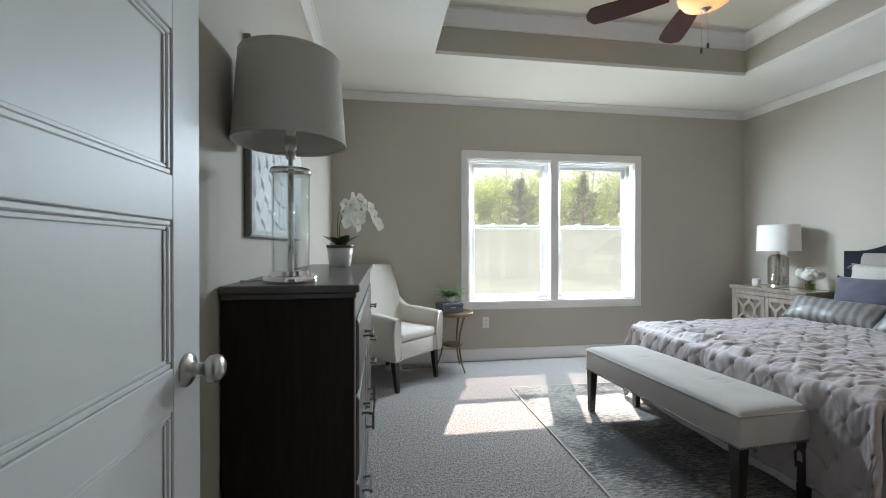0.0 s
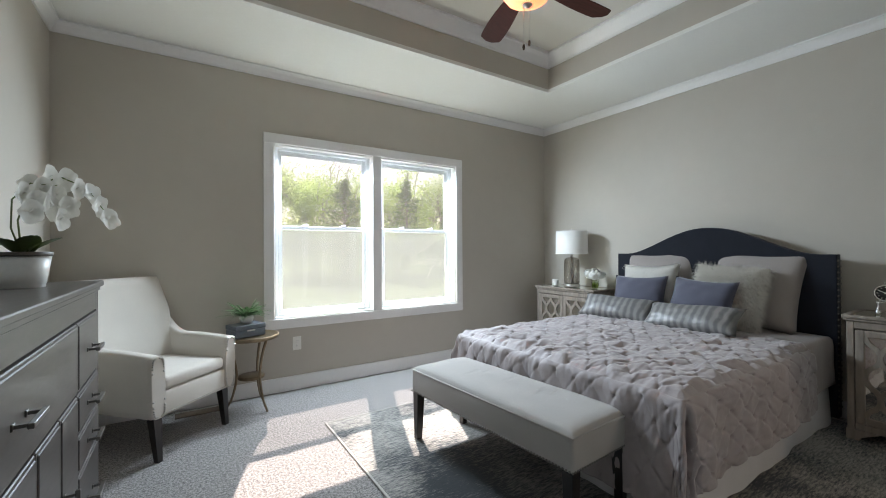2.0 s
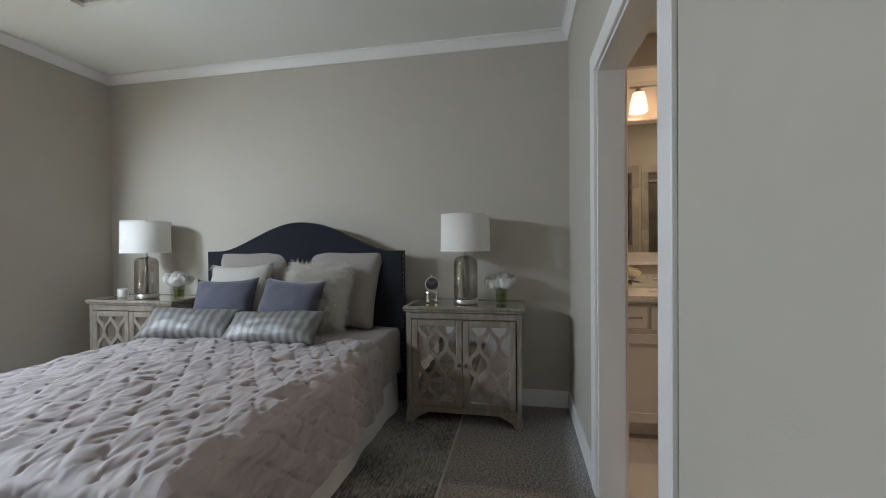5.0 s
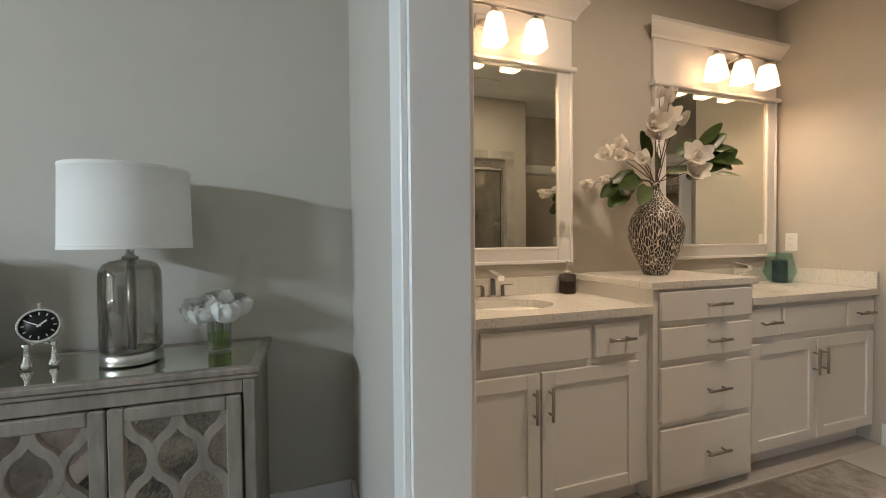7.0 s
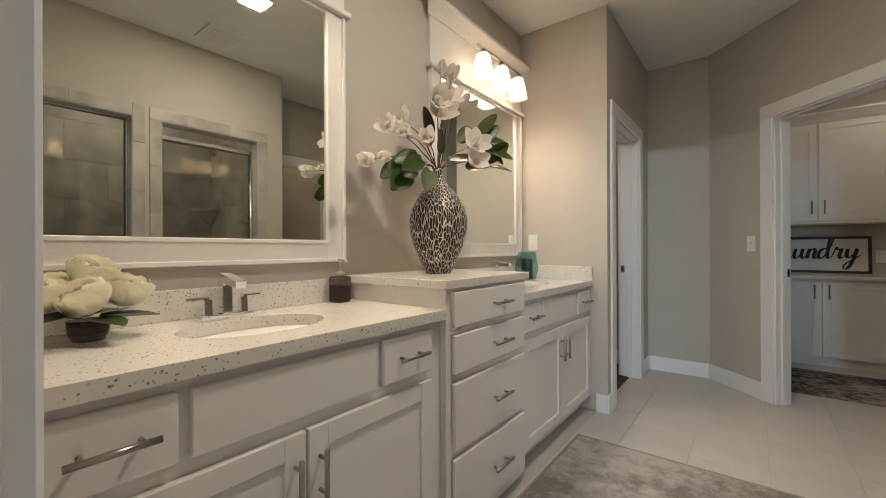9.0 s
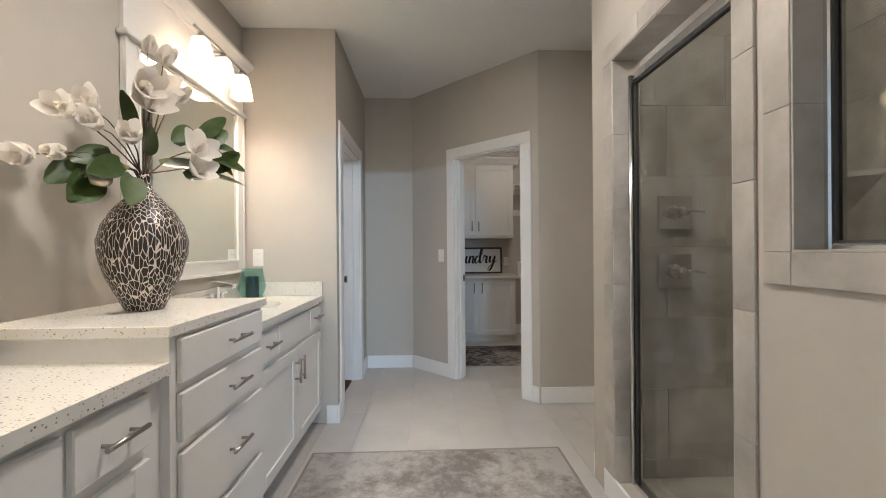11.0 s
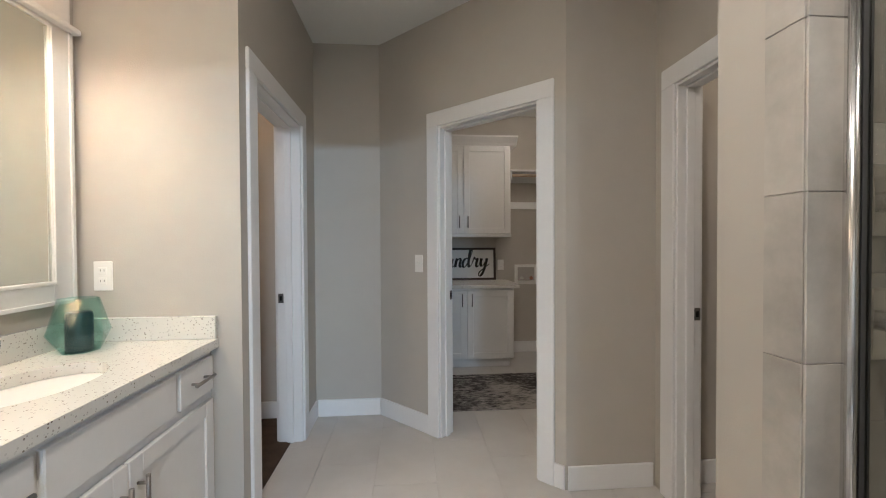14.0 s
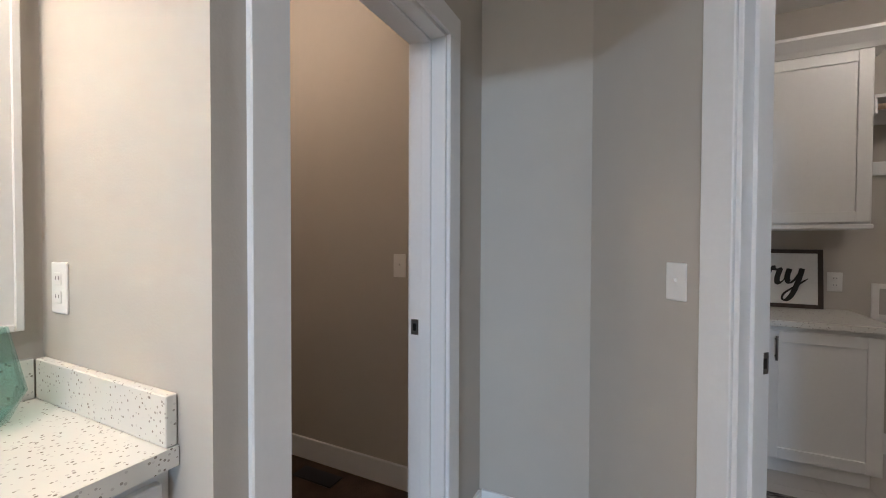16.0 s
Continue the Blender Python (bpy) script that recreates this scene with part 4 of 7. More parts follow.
def armchair():
    """Front towards local -y, seat at the origin."""
    c = base("armchair", Matrix.Translation((0.155, 3.745, 0)) @ ROT(radians(44.5), 4, "Z"), "cream linen armchair with nailhead trim and dark legs", "armchair")
    W, D = 0.62, 0.60
    bm = bmesh.new()
    add_box(bm, -W / 2, W / 2, -D / 2, D / 2, 0.255, 0.40, 0.016, 3)
    finish(bm, "seat_base", M_LINEN, c, True)
    bm = bmesh.new()
    add_box(bm, -W / 2 + 0.075, W / 2 - 0.075, -D / 2 - 0.004, D / 2 - 0.08, 0.402, 0.485, 0.03, 4)
    finish(bm, "seat_cushion", M_LINEN, c, True)
    for s in (-1, 1):
        bm = bmesh.new()

        def arm(u, v, s=s):
            y = -D / 2 - 0.012 + u * (D + 0.0)
            top = 0.615 + 0.02 * math.sin(u * 3) + max(0, (u - 0.62) / 0.38) ** 2 * 0.18
            a = 2 * math.pi * v
            cx, cz = math.cos(a), math.sin(a)
            wx = 0.043 * math.copysign(abs(cx) ** 0.45, cx)
            hz = (top - 0.26) / 2
            z = 0.26 + hz + hz * math.copysign(abs(cz) ** 0.28, cz)
            lean = 0.03 * (z - 0.26)
            return (s * (W / 2 - 0.035 + lean) + wx * s, y, z)

        g = add_surface(bm, arm, 12, 28)
        for i in (0, 12):
            bm.faces.new([v for v in g[i][:-1]])
        bmesh.ops.remove_doubles(bm, verts=bm.verts, dist=1e-5)
        finish(bm, "arm", M_LINEN, c)
        bm = bmesh.new()
        for k in range(40):
            a = 0.12 + k * (math.pi * 2 - 0.24) / 39 - math.pi / 2
            cx, cz = math.cos(a), math.sin(a)
            hz = 0.168
            z = 0.27 + hz + hz * math.copysign(abs(cz) ** 0.28, cz)
            x = s * (W / 2 - 0.035 + 0.03 * (z - 0.26)) + 0.036 * math.copysign(abs(cx) ** 0.45, cx)
            bmesh.ops.create_icosphere(bm, subdivisions=1, radius=0.0075, matrix=Matrix.Translation((x, -D / 2 - 0.013, z)))
        tagged(finish(bm, "nailheads", M_NICKEL, c), kind="stuff")
    bm = bmesh.new()

    def back(u, v):
        a = 2 * math.pi * v
        cx, cy = math.cos(a), math.sin(a)
        z = 0.27 + u * 0.765
        t = max(0.0, (z - 0.50) / 0.52)
        half = 0.31 - 0.035 * math.sin(min(1, t / 0.55) * math.pi) * (t < 0.55) - 0.006 * t
        x = half * math.copysign(abs(cx) ** 0.22, cx)
        wing = 0.10 * (abs(x) / half) ** 3 * max(0.0, 1 - t) ** 0.8
        y = D / 2 - 0.06 + 0.05 * math.copysign(abs(cy) ** 0.5, cy) + 0.13 * t - wing
        return (x, y, z)

    g = add_surface(bm, back, 16, 40)
    bm.faces.new([v for v in g[0][:-1]]), bm.faces.new([v for v in g[16][:-1]])
    bmesh.ops.remove_doubles(bm, verts=bm.verts, dist=1e-5)
    finish(bm, "backrest", M_LINEN, c)
    bm = bmesh.new()
    for k in range(34):
        bmesh.ops.create_icosphere(bm, subdivisions=1, radius=0.005, matrix=Matrix.Translation((-W / 2 + 0.02 + k * (W - 0.04) / 33, -D / 2 - 0.002, 0.272)))
    tagged(finish(bm, "base_nailheads", M_NICKEL, c), kind="stuff")
    for sx in (-1, 1):
        for sy in (-1, 1):
            bm = bmesh.new()
            x, y = sx * (W / 2 - 0.05), sy * (D / 2 - 0.045)
            k = 0.03 if sy < 0 else 0.09
            top = [(x - 0.026, y - 0.026), (x + 0.026, y - 0.026), (x + 0.026, y + 0.026), (x - 0.026, y + 0.026)]
            cx, cy = x, y + sy * k
            bot = [(cx - 0.015, cy - 0.015), (cx + 0.015, cy - 0.015), (cx + 0.015, cy + 0.015), (cx - 0.015, cy + 0.015)]
            A = [bm.verts.new((*p, 0.262)) for p in top]
            B = [bm.verts.new((*p, 0.0)) for p in bot]
            for i in range(4):
                bm.faces.new((A[i], A[(i + 1) % 4], B[(i + 1) % 4], B[i]))
            bm.faces.new(A), bm.faces.new(B)
            finish(bm, "leg", M_LEG, c)
    return c


armchair()

st = base("side_table", Matrix.Translation((0.735, 3.93, 0)), "round antique bronze side table with curved legs", "side table")
lathe("table_top", M_BRONZE, [(0, 0.542), (0.185, 0.542), (0.196, 0.547), (0.200, 0.557), (0.200, 0.569), (0.194, 0.573), (0.190, 0.568), (0.0, 0.567)], 44, st)
lathe("lower_ring", M_BRONZE, [(0.085, 0.235), (0.095, 0.240), (0.095, 0.258), (0.085, 0.262), (0.0, 0.258), (0.0, 0.235), (0.085, 0.235)], 30, st)
for k in range(3):
    a = radians(-62 + 120 * k)
    pts = [((0.10 + 0.075 * (abs(t) ** 1.7) * 1.0) * math.cos(a), (0.10 + 0.075 * (abs(t) ** 1.7)) * math.sin(a), 0.275 + 0.269 * t) for t in (1, 0.75, 0.5, 0.25, 0, -0.25, -0.5, -0.75, -1)]
    pts[-1] = (pts[-1][0] * 1.08, pts[-1][1] * 1.08, 0.008)
    tube("leg", M_BRONZE, pts, 0.0105, 10, 0.008, st)
bx = base("storage_box", Matrix.Translation((0.695, 3.90, 0.5735)) @ ROT(radians(20), 4, "Z"), "grey-blue lidded keepsake box on the side table", "box")
box("body", M_BOXBOOK, -0.115, 0.115, -0.075, 0.075, 0, 0.055, 0.004, parent=bx)
box("lid", M_BOXBOOK, -0.118, 0.118, -0.078, 0.078, 0.057, 0.092, 0.005, parent=bx)
box("tab", M_NICKEL, -0.03, 0.03, -0.081, -0.0785, 0.045, 0.055, 0.001, parent=bx)
fern = base("potted_fern", Matrix.Translation((0.70, 3.91, 0.6655)), "small green fern in a white round pot on the box", "plant")
lathe("pot", M_POT, [(0, 0), (0.032, 0), (0.044, 0.018), (0.050, 0.04), (0.047, 0.062), (0.042, 0.062), (0.042, 0.05), (0, 0.05)], 28, fern)
bm = bmesh.new()
rnd = random.Random(8)
for k in range(44):
    a, el = rnd.uniform(0, 6.28), rnd.uniform(0.3, 1.3)
    L = rnd.uniform(0.12, 0.21)
    p0 = Vector((0.015 * math.cos(a), 0.015 * math.sin(a), 0.05))
    way = Vector((math.cos(a) * math.cos(el), math.sin(a) * math.cos(el), math.sin(el)))
    for j in range(10):
        s = j / 9
        q = p0 + way * (L * s) + Vector((0, 0, -0.06 * s * s))
        sd = way.cross(Vector((0, 0, 1))).normalized()
        for sg in (-1, 1):
            add_petal(bm, q, sd * sg + way * 0.7, (0, 0, 1), 0.032 * (1.05 - 0.7 * s), 0.012, -0.1, n=2)
finish(bm, "fronds", M_FERN, fern)


def outlet_plate(name, m, label, toggles=0, sockets=2, dark=M_INK, gang=1):
    """A wall plate facing local -y."""
    p = base(name, m, label, "wall plate")
    w = 0.036 + 0.023 * (gang - 1)
    box("plate", M_PLATE, -w, w, -0.006, 0, -0.059, 0.059, 0.003, 2, p)
    if sockets:
        for z in (-0.021, 0.021):
            bm = bmesh.new()
            add_box(bm, -0.016, 0.016, -0.0082, -0.0062, z - 0.014, z + 0.014, 0.0015)
            finish(bm, "socket", M_PLATE, p)
            bm = bmesh.new()
            add_box(bm, -0.008, -0.006, -0.0088, -0.0084, z - 0.002, z + 0.006)
            add_box(bm, 0.006, 0.008, -0.0088, -0.0084, z - 0.002, z + 0.006)
            tagged(finish(bm, "slots", dark, p), kind="stuff")
    for k in range(toggles):
        x = (k - (toggles - 1) / 2) * 0.046
        bm = bmesh.new()
        add_box(bm, x - 0.005, x + 0.005, -0.0072, -0.0062, -0.012, 0.012)
        add_prism(bm, [(-0.004, 0.0), (0.004, 0.0), (0.003, 0.010), (-0.003, 0.010)], -0.016, -0.0062, Matrix.Translation((x, 0, 0)))
        finish(bm, "toggle", M_PLATE, p)
    return p


outlet_plate("outlet", Matrix.Translation((1.135, YN, 0.405)), "white duplex outlet plate on the wall below the window")
vent = base("floor_vent", Matrix.Translation((0.39, 4.06, 0.0)), "brown metal floor register by the wall", "vent")
box("rim", M_STEM, -0.15, 0.15, -0.05, 0.05, 0.0, 0.006, 0.002, parent=vent)
for k in range(12):
    box("louvre", M_STEM, -0.132 + k * 0.0225, -0.122 + k * 0.0225, -0.036, 0.036, 0.0062, 0.009, parent=vent)

# ---- bedroom: bed, bench, nightstands, fan ----


def add_pillow(bm, w, h, t, m, n=14, index=0, sag=0.0, wr=0.004, seed=0):
    """A stuffed cushion in local x (width) and z (height), thick along y."""
    for side in (-1, 1):
        def fn(u, v):
            a, b = 2 * u - 1, 2 * v - 1
            e = (1 - abs(a) ** 2.6) * (1 - abs(b) ** 2.6)
            x, z = a * w / 2 * (1 - 0.07 * (1 - abs(b) ** 2) * abs(a) ** 4), b * h / 2 * (1 - 0.07 * (1 - abs(a) ** 2) * abs(b) ** 4)
            y = side * (t / 2 * max(e, 0) ** 0.55 + wr * noise.noise(Vector((a * 3 + seed, b * 3, side * 2.0))) * (e > 0.02))
            z -= sag * (1 - a * a) * (b > 0) * b
            return m @ Vector((x, y, z + h / 2))
        add_surface(bm, fn, n, n, index)
    bmesh.ops.remove_doubles(bm, verts=bm.verts, dist=0.0006)


BX0, BX1, BY0, BY1, BTOP = 2.06, 4.05, 1.385, 2.945, 0.60
BC = (BY0 + BY1) / 2
bed = base("bed", Matrix.Translation((0, 0, 0)), "queen bed with a navy arched headboard and taupe tufted satin comforter", "bed")
outl = []
for k in range(33):
    s = -1 + k / 16
    a = abs(s)
    z = 1.175 if a > 0.86 else 1.175 + 0.225 * (0.5 + 0.5 * math.cos(math.pi * min(1, a / 0.86))) ** 0.8
    outl.append((s * 0.825, z))
outl = [(-0.825, 0.05)] + outl + [(0.825, 0.05)]
bm = bmesh.new()
add_prism(bm, outl[::-1], 0.0, 0.085, Matrix.Translation((4.05, BC, 0)) @ ROT(radians(-90), 4, "Z") @ Matrix.Diagonal((1, 1, 1, 1)), bevel=0.008)
finish(bm, "headboard", M_NAVY, bed)
bm = bmesh.new()
for sgn in (-1, 1):
    for k in range(26):
        for xx in (4.062, 4.118):
            bmesh.ops.create_icosphere(bm, subdivisions=1, radius=0.008, matrix=Matrix.Translation((xx, BC + sgn * 0.826, 0.12 + k * 0.0405)))
tagged(finish(bm, "nailheads", M_PULL, bed), kind="stuff")
bm = bmesh.new()
add_box(bm, BX0 + 0.02, BX1 - 0.005, BY0 + 0.02, BY1 - 0.02, 0.30, BTOP - 0.012, 0.05, 4)
finish(bm, "mattress", M_SHEET, bed, True)
box("box_spring", M_SHEET, BX0 + 0.02, BX1 - 0.005, BY0 + 0.02, BY1 - 0.02, 0.12, 0.298, 0.01, parent=bed)
# bed skirt: pleated cloth round three sides
bm = bmesh.new()
path = [(BX1 - 0.01, BY0 + 0.008), (BX0 + 0.006, BY0 + 0.008), (BX0 + 0.006, BY1 - 0.008), (BX1 - 0.01, BY1 - 0.008)]
line = []
for (ax, ay), (bx_, by_) in zip(path, path[1:]):
    L = math.hypot(bx_ - ax, by_ - ay)
    n = int(L / 0.03)
    for k in range(n):
        line.append((ax + (bx_ - ax) * k / n, ay + (by_ - ay) * k / n, (by_ - ay) / L, -(bx_ - ax) / L))
line.append((*path[-1], 0, 1))


def skirt(u, v):
    x, y, nx, ny = line[min(int(u * (len(line) - 1) + 0.5), len(line) - 1)]
    w = (0.004 + 0.018 * (1 - v)) * noise.noise(Vector((x * 6, y * 6, 0.3 + 0.4 * v)))
    out = 0.012 * (1 - v) + w
    return (x - nx * out, y - ny * out, 0.014 + v * 0.30)


add_surface(bm, skirt, len(line) - 1, 6)
sk = finish(bm, "bed_skirt", M_SHEET, bed)
tagged(sk, "white cotton bed skirt")


def comforter():
    """A tufted quilt over the mattress, hanging at the sides and the foot."""
    bm = bmesh.new()
    half, head, foot = (BY1 - BY0) / 2, 3.45, BX0
    hang, hang_foot = 0.40, 0.52
    nu, nv = 360, 280
    total_u, total_v = 2 * (half + hang), (head + 0.10 - foot) + hang_foot

    def tuft(x, y):
        # staggered pinches joined by soft zigzag seams, puffed between, with fine gathers along the bed
        x += 0.030 * noise.noise(Vector((x * 4, y * 5, 11.0)))
        y += 0.032 * noise.noise(Vector((x * 6, y * 6, 19.0)))
        p, q = x / 0.165 + y / 0.125, x / 0.165 - y / 0.125
        a, b = abs(math.sin(math.pi * p)), abs(math.sin(math.pi * q))
        seam = min(a, b)
        near = (a * a + b * b)
        knot = math.exp(-near / 0.07)
        slack = 0.5 + 0.5 * noise.noise(Vector((x * 6, y * 6, 57.0)))
        puff = 1 - math.exp(-seam * 4.5) * (0.12 + 0.48 * slack)
        gather = noise.noise(Vector((x * 8 + 2 * y, y * 42, 31.0))) + 0.6 * noise.noise(Vector((x * 16, y * 70, 37.0)))
        return 0.018 * puff - 0.020 * knot + 0.0085 * gather * (0.4 + 0.9 * math.exp(-near / 0.5)) + 0.014 * noise.noise(Vector((x * 8, y * 11, 41.0)))

    def fn(u, v):
        s = -half - hang + u * total_u
        q = head + 0.10 - v * total_v
        ex = max(0.0, abs(s) - half)
        ef = max(0.0, foot - q)
        d = math.hypot(ex, ef)
        sy = math.copysign(min(abs(s), half), s)
        sx = max(q, foot)
        r = 0.055
        if d < 1e-6:
            wav = 0.010 * noise.noise(Vector((q * 2.2, s * 2.2, 0.0))) + 0.012 * noise.noise(Vector((q * 7, s * 13, 3.0))) + 0.006 * noise.noise(Vector((q * 19, s * 26, 5.0)))
            edge = max(0.0, (min(half - abs(s), q - foot) - 0.0))
            rise = -0.02 * max(0, 1 - edge / 0.08) ** 2
            return (sx, BC + sy, BTOP + 0.012 + tuft(q, s) + wav + rise)
        ux, uy = -ef / d, math.copysign(ex / d, s) if ex else 0.0
        if d < r * math.pi / 2:
            a = d / r
            out, down = r * math.sin(a) * 0.7, r * (1 - math.cos(a)) + 0.02
        else:
            k = d - r * math.pi / 2
            out, down = r * 0.7 + 0.06 * k, r + 0.02 + k
        along = s if ef > ex else q
        corner = min(ex, ef) / max(d, 1e-6)
        grow = min(1.0, d / 0.18)
        fold = grow * (0.005 * math.sin(along * 44 + 2.2 * noise.noise(Vector((along * 3, 1.1, 0)))) * (1.0 if ef >= ex else 0.45)
                       + 0.030 * noise.noise(Vector((along * 4.5, d * 1.2, 7.0))) + 0.05 * corner * math.sin(math.atan2(ef, ex + 1e-6) * 7.0))
        out += fold + 0.006 * grow + 0.8 * tuft(q, s)
        z = BTOP + 0.012 - down + 0.012 * noise.noise(Vector((along * 7, d * 5, 2.0)))
        if z < 0.02:
            out += (0.02 - z) * 0.55
            z = 0.02 + 0.004 * (1 + math.sin(along * 50))
        out = max(out, 0.012)
        return (sx + ux * out, BC + sy + uy * out, z)

    add_surface(bm, fn, nu, nv)
    bmesh.ops.recalc_face_normals(bm, faces=bm.faces)
    ob = finish(bm, "comforter", M_SATIN, bed)
    md = ob.modifiers.new("thick", "SOLIDIFY")
    md.thickness, md.offset = 0.008, -1
    return ob


tagged(comforter(), "tufted taupe satin comforter")
# the plain blanket at the head, under the cushions
bm = bmesh.new()


def blanket(u, v):
    s = -1 + 2 * u
    half = (BY1 - BY0) / 2
    arc = s * (half + 0.34)
    ex = max(0.0, abs(arc) - half)
    sy = math.copysign(min(abs(arc), half), arc)
    x = 3.30 + v * 0.735
    if ex < 0.07:
        a = ex / 0.045
        out, down = 0.045 * math.sin(min(a, 1.57)) * 0.6, 0.045 * (1 - math.cos(min(a, 1.57)))
    else:
        out, down = 0.028 + 0.03 * (ex - 0.07), 0.045 + ex - 0.07
    out += 0.010 * noise.noise(Vector((x * 8, ex * 5, 4.0))) * min(1, ex * 10) if ex else 0
    return (x, BC + sy + math.copysign(out, s) if ex else BC + sy, BTOP + 0.008 - down + 0.006 * noise.noise(Vector((x * 5, sy * 5, 1.0))))


add_surface(bm, blanket, 60, 22)
ob = finish(bm, "blanket", M_SHAM, bed)
md = ob.modifiers.new("thick", "SOLIDIFY")
md.thickness, md.offset = 0.010, -1
tagged(ob, "taupe cotton blanket")


def cushion(name, material, w, h, t, place, yaw, lean, label, seed, piping=False, roll=0):
    """A cushion that stands on the bed: yaw about z, leaning back by degrees."""
    m = Matrix.Translation(place) @ ROT(radians(-90 + yaw), 4, "Z") @ ROT(radians(-lean), 4, "X") @ ROT(radians(roll), 4, "Y")
    bm = bmesh.new()
    add_pillow(bm, w, h, t, Matrix.Identity(4), 18, 0, 0.012, 0.010, seed)
    ob = finish(bm, name, material)
    ob.matrix_basis = m
    return tagged(ob, label, "pillow", "pillows on the bed")


PZ = BTOP + 0.012
cushion("pillow_sham", M_SHAM, 0.62, 0.61, 0.17, (3.93, 2.53, PZ), 3, 16, "taupe cotton pillow against the headboard", 1, roll=-3)
cushion("pillow_sham", M_SHAM, 0.62, 0.61, 0.17, (3.93, 1.83, PZ), -3, 16, "taupe cotton pillow against the headboard", 2, roll=3)


def fur_cushion(place, yaw, lean, seed, roll):
    ob = cushion("fur_pillow", M_FUR, 0.50, 0.49, 0.17, place, yaw, lean, "shaggy ivory faux fur pillow on the bed", seed, roll=roll)
    rnd = random.Random(seed)
    bm = bmesh.new()
    me = ob.data
    for p in me.polygons:
        for _ in range(22):
            vs = [me.vertices[i].co for i in p.vertices]
            a, b = rnd.random(), rnd.random()
            q = vs[0].lerp(vs[1], a).lerp(vs[3 % len(vs)].lerp(vs[2], a), b)
            n = p.normal
            w = (n + Vector((rnd.uniform(-0.8, 0.8), rnd.uniform(-0.3, 0.3), rnd.uniform(-1.1, 0.25)))).normalized()
            L = rnd.uniform(0.035, 0.075)
            sd = w.orthogonal().normalized() * 0.0019
            e = q + w * L + Vector((rnd.uniform(-0.008, 0.008), 0, -0.006))
            bm.faces.new([bm.verts.new(v) for v in (q - sd, q + sd, e)])
    tagged(finish(bm, "fur", M_FUR, ob), kind="stuff")


fur_cushion((3.80, 2.55, PZ), 4, 16, 5, -2)
fur_cushion((3.79, 1.95, PZ), -4, 16, 6, 3)
cushion("velvet_pillow", M_BLUE, 0.47, 0.40, 0.15, (3.64, 2.555, PZ), 6, 22, "slate blue velvet square pillow on the bed", 7, roll=-2)
cushion("velvet_pillow", M_BLUE, 0.48, 0.40, 0.15, (3.62, 2.065, PZ), -3, 22, "slate blue velvet square pillow on the bed", 8, roll=3)
cushion("lumbar_pillow", M_LUMBAR, 0.64, 0.25, 0.14, (3.41, 2.63, PZ + 0.006), 12, 46, "silver and taupe striped satin lumbar pillow", 9, roll=3)
cushion("lumbar_pillow", M_LUMBAR, 0.68, 0.25, 0.14, (3.38, 2.02, PZ + 0.006), -4, 46, "silver and taupe striped satin lumbar pillow", 10, roll=-3)

# bench
bench = base("bench", Matrix.Translation((1.782, 2.198, 0.0105)) @ ROT(radians(3.6), 4, "Z"), "upholstered grey linen bench with black legs and nailheads", "bench")
BW, BL = 0.435, 1.215
bm = bmesh.new()
add_box(bm, -BW / 2, BW / 2, -BL / 2, BL / 2, 0.295, 0.447, 0.018, 3)
finish(bm, "upholstery", M_BENCH, bench, True)
bm = bmesh.new()


def bench_top(u, v):
    a, b = 2 * u - 1, 2 * v - 1
    e = (1 - abs(a) ** 6) * (1 - abs(b) ** 14)
    crease = sum(-0.007 * math.exp(-((b * 0.6 - c - 0.25 * (a * 0.21 - ax)) / 0.006) ** 2) * math.exp(-((a * 0.21 - ax) / 0.06) ** 2) for c, ax in ((0.20, 0.05), (0.24, -0.02), (-0.22, 0.04), (-0.28, 0.08), (0.02, 0.08)))
    return (a * BW / 2 * 0.985, b * BL / 2 * 0.995, 0.444 + 0.030 * max(e, 0) ** 0.5 + crease + 0.003 * noise.noise(Vector((a * 2, b * 5, 0))))


add_surface(bm, bench_top, 40, 110)
finish(bm, "cushion_top", M_BENCH, bench)
bm = bmesh.new()
loop = [(BW / 2, BL / 2), (-BW / 2, BL / 2), (-BW / 2, -BL / 2), (BW / 2, -BL / 2), (BW / 2, BL / 2)]
for (ax, ay), (bx_, by_) in zip(loop, loop[1:]):
    L = math.hypot(bx_ - ax, by_ - ay)
    add_tube(bm, [(ax, ay, 0.443), (bx_, by_, 0.443)], 0.0045, 6)
finish(bm, "piping", M_BENCH, bench)
bm = bmesh.new()
for (ax, ay), (bx_, by_) in zip(loop, loop[1:]):
    n = int(math.hypot(bx_ - ax, by_ - ay) / 0.0165)
    for k in range(n):
        bmesh.ops.create_icosphere(bm, subdivisions=1, radius=0.0062, matrix=Matrix.Translation((ax + (bx_ - ax) * k / n, ay + (by_ - ay) * k / n, 0.306)))
tagged(finish(bm, "nailheads", M_PULL, bench), kind="stuff")
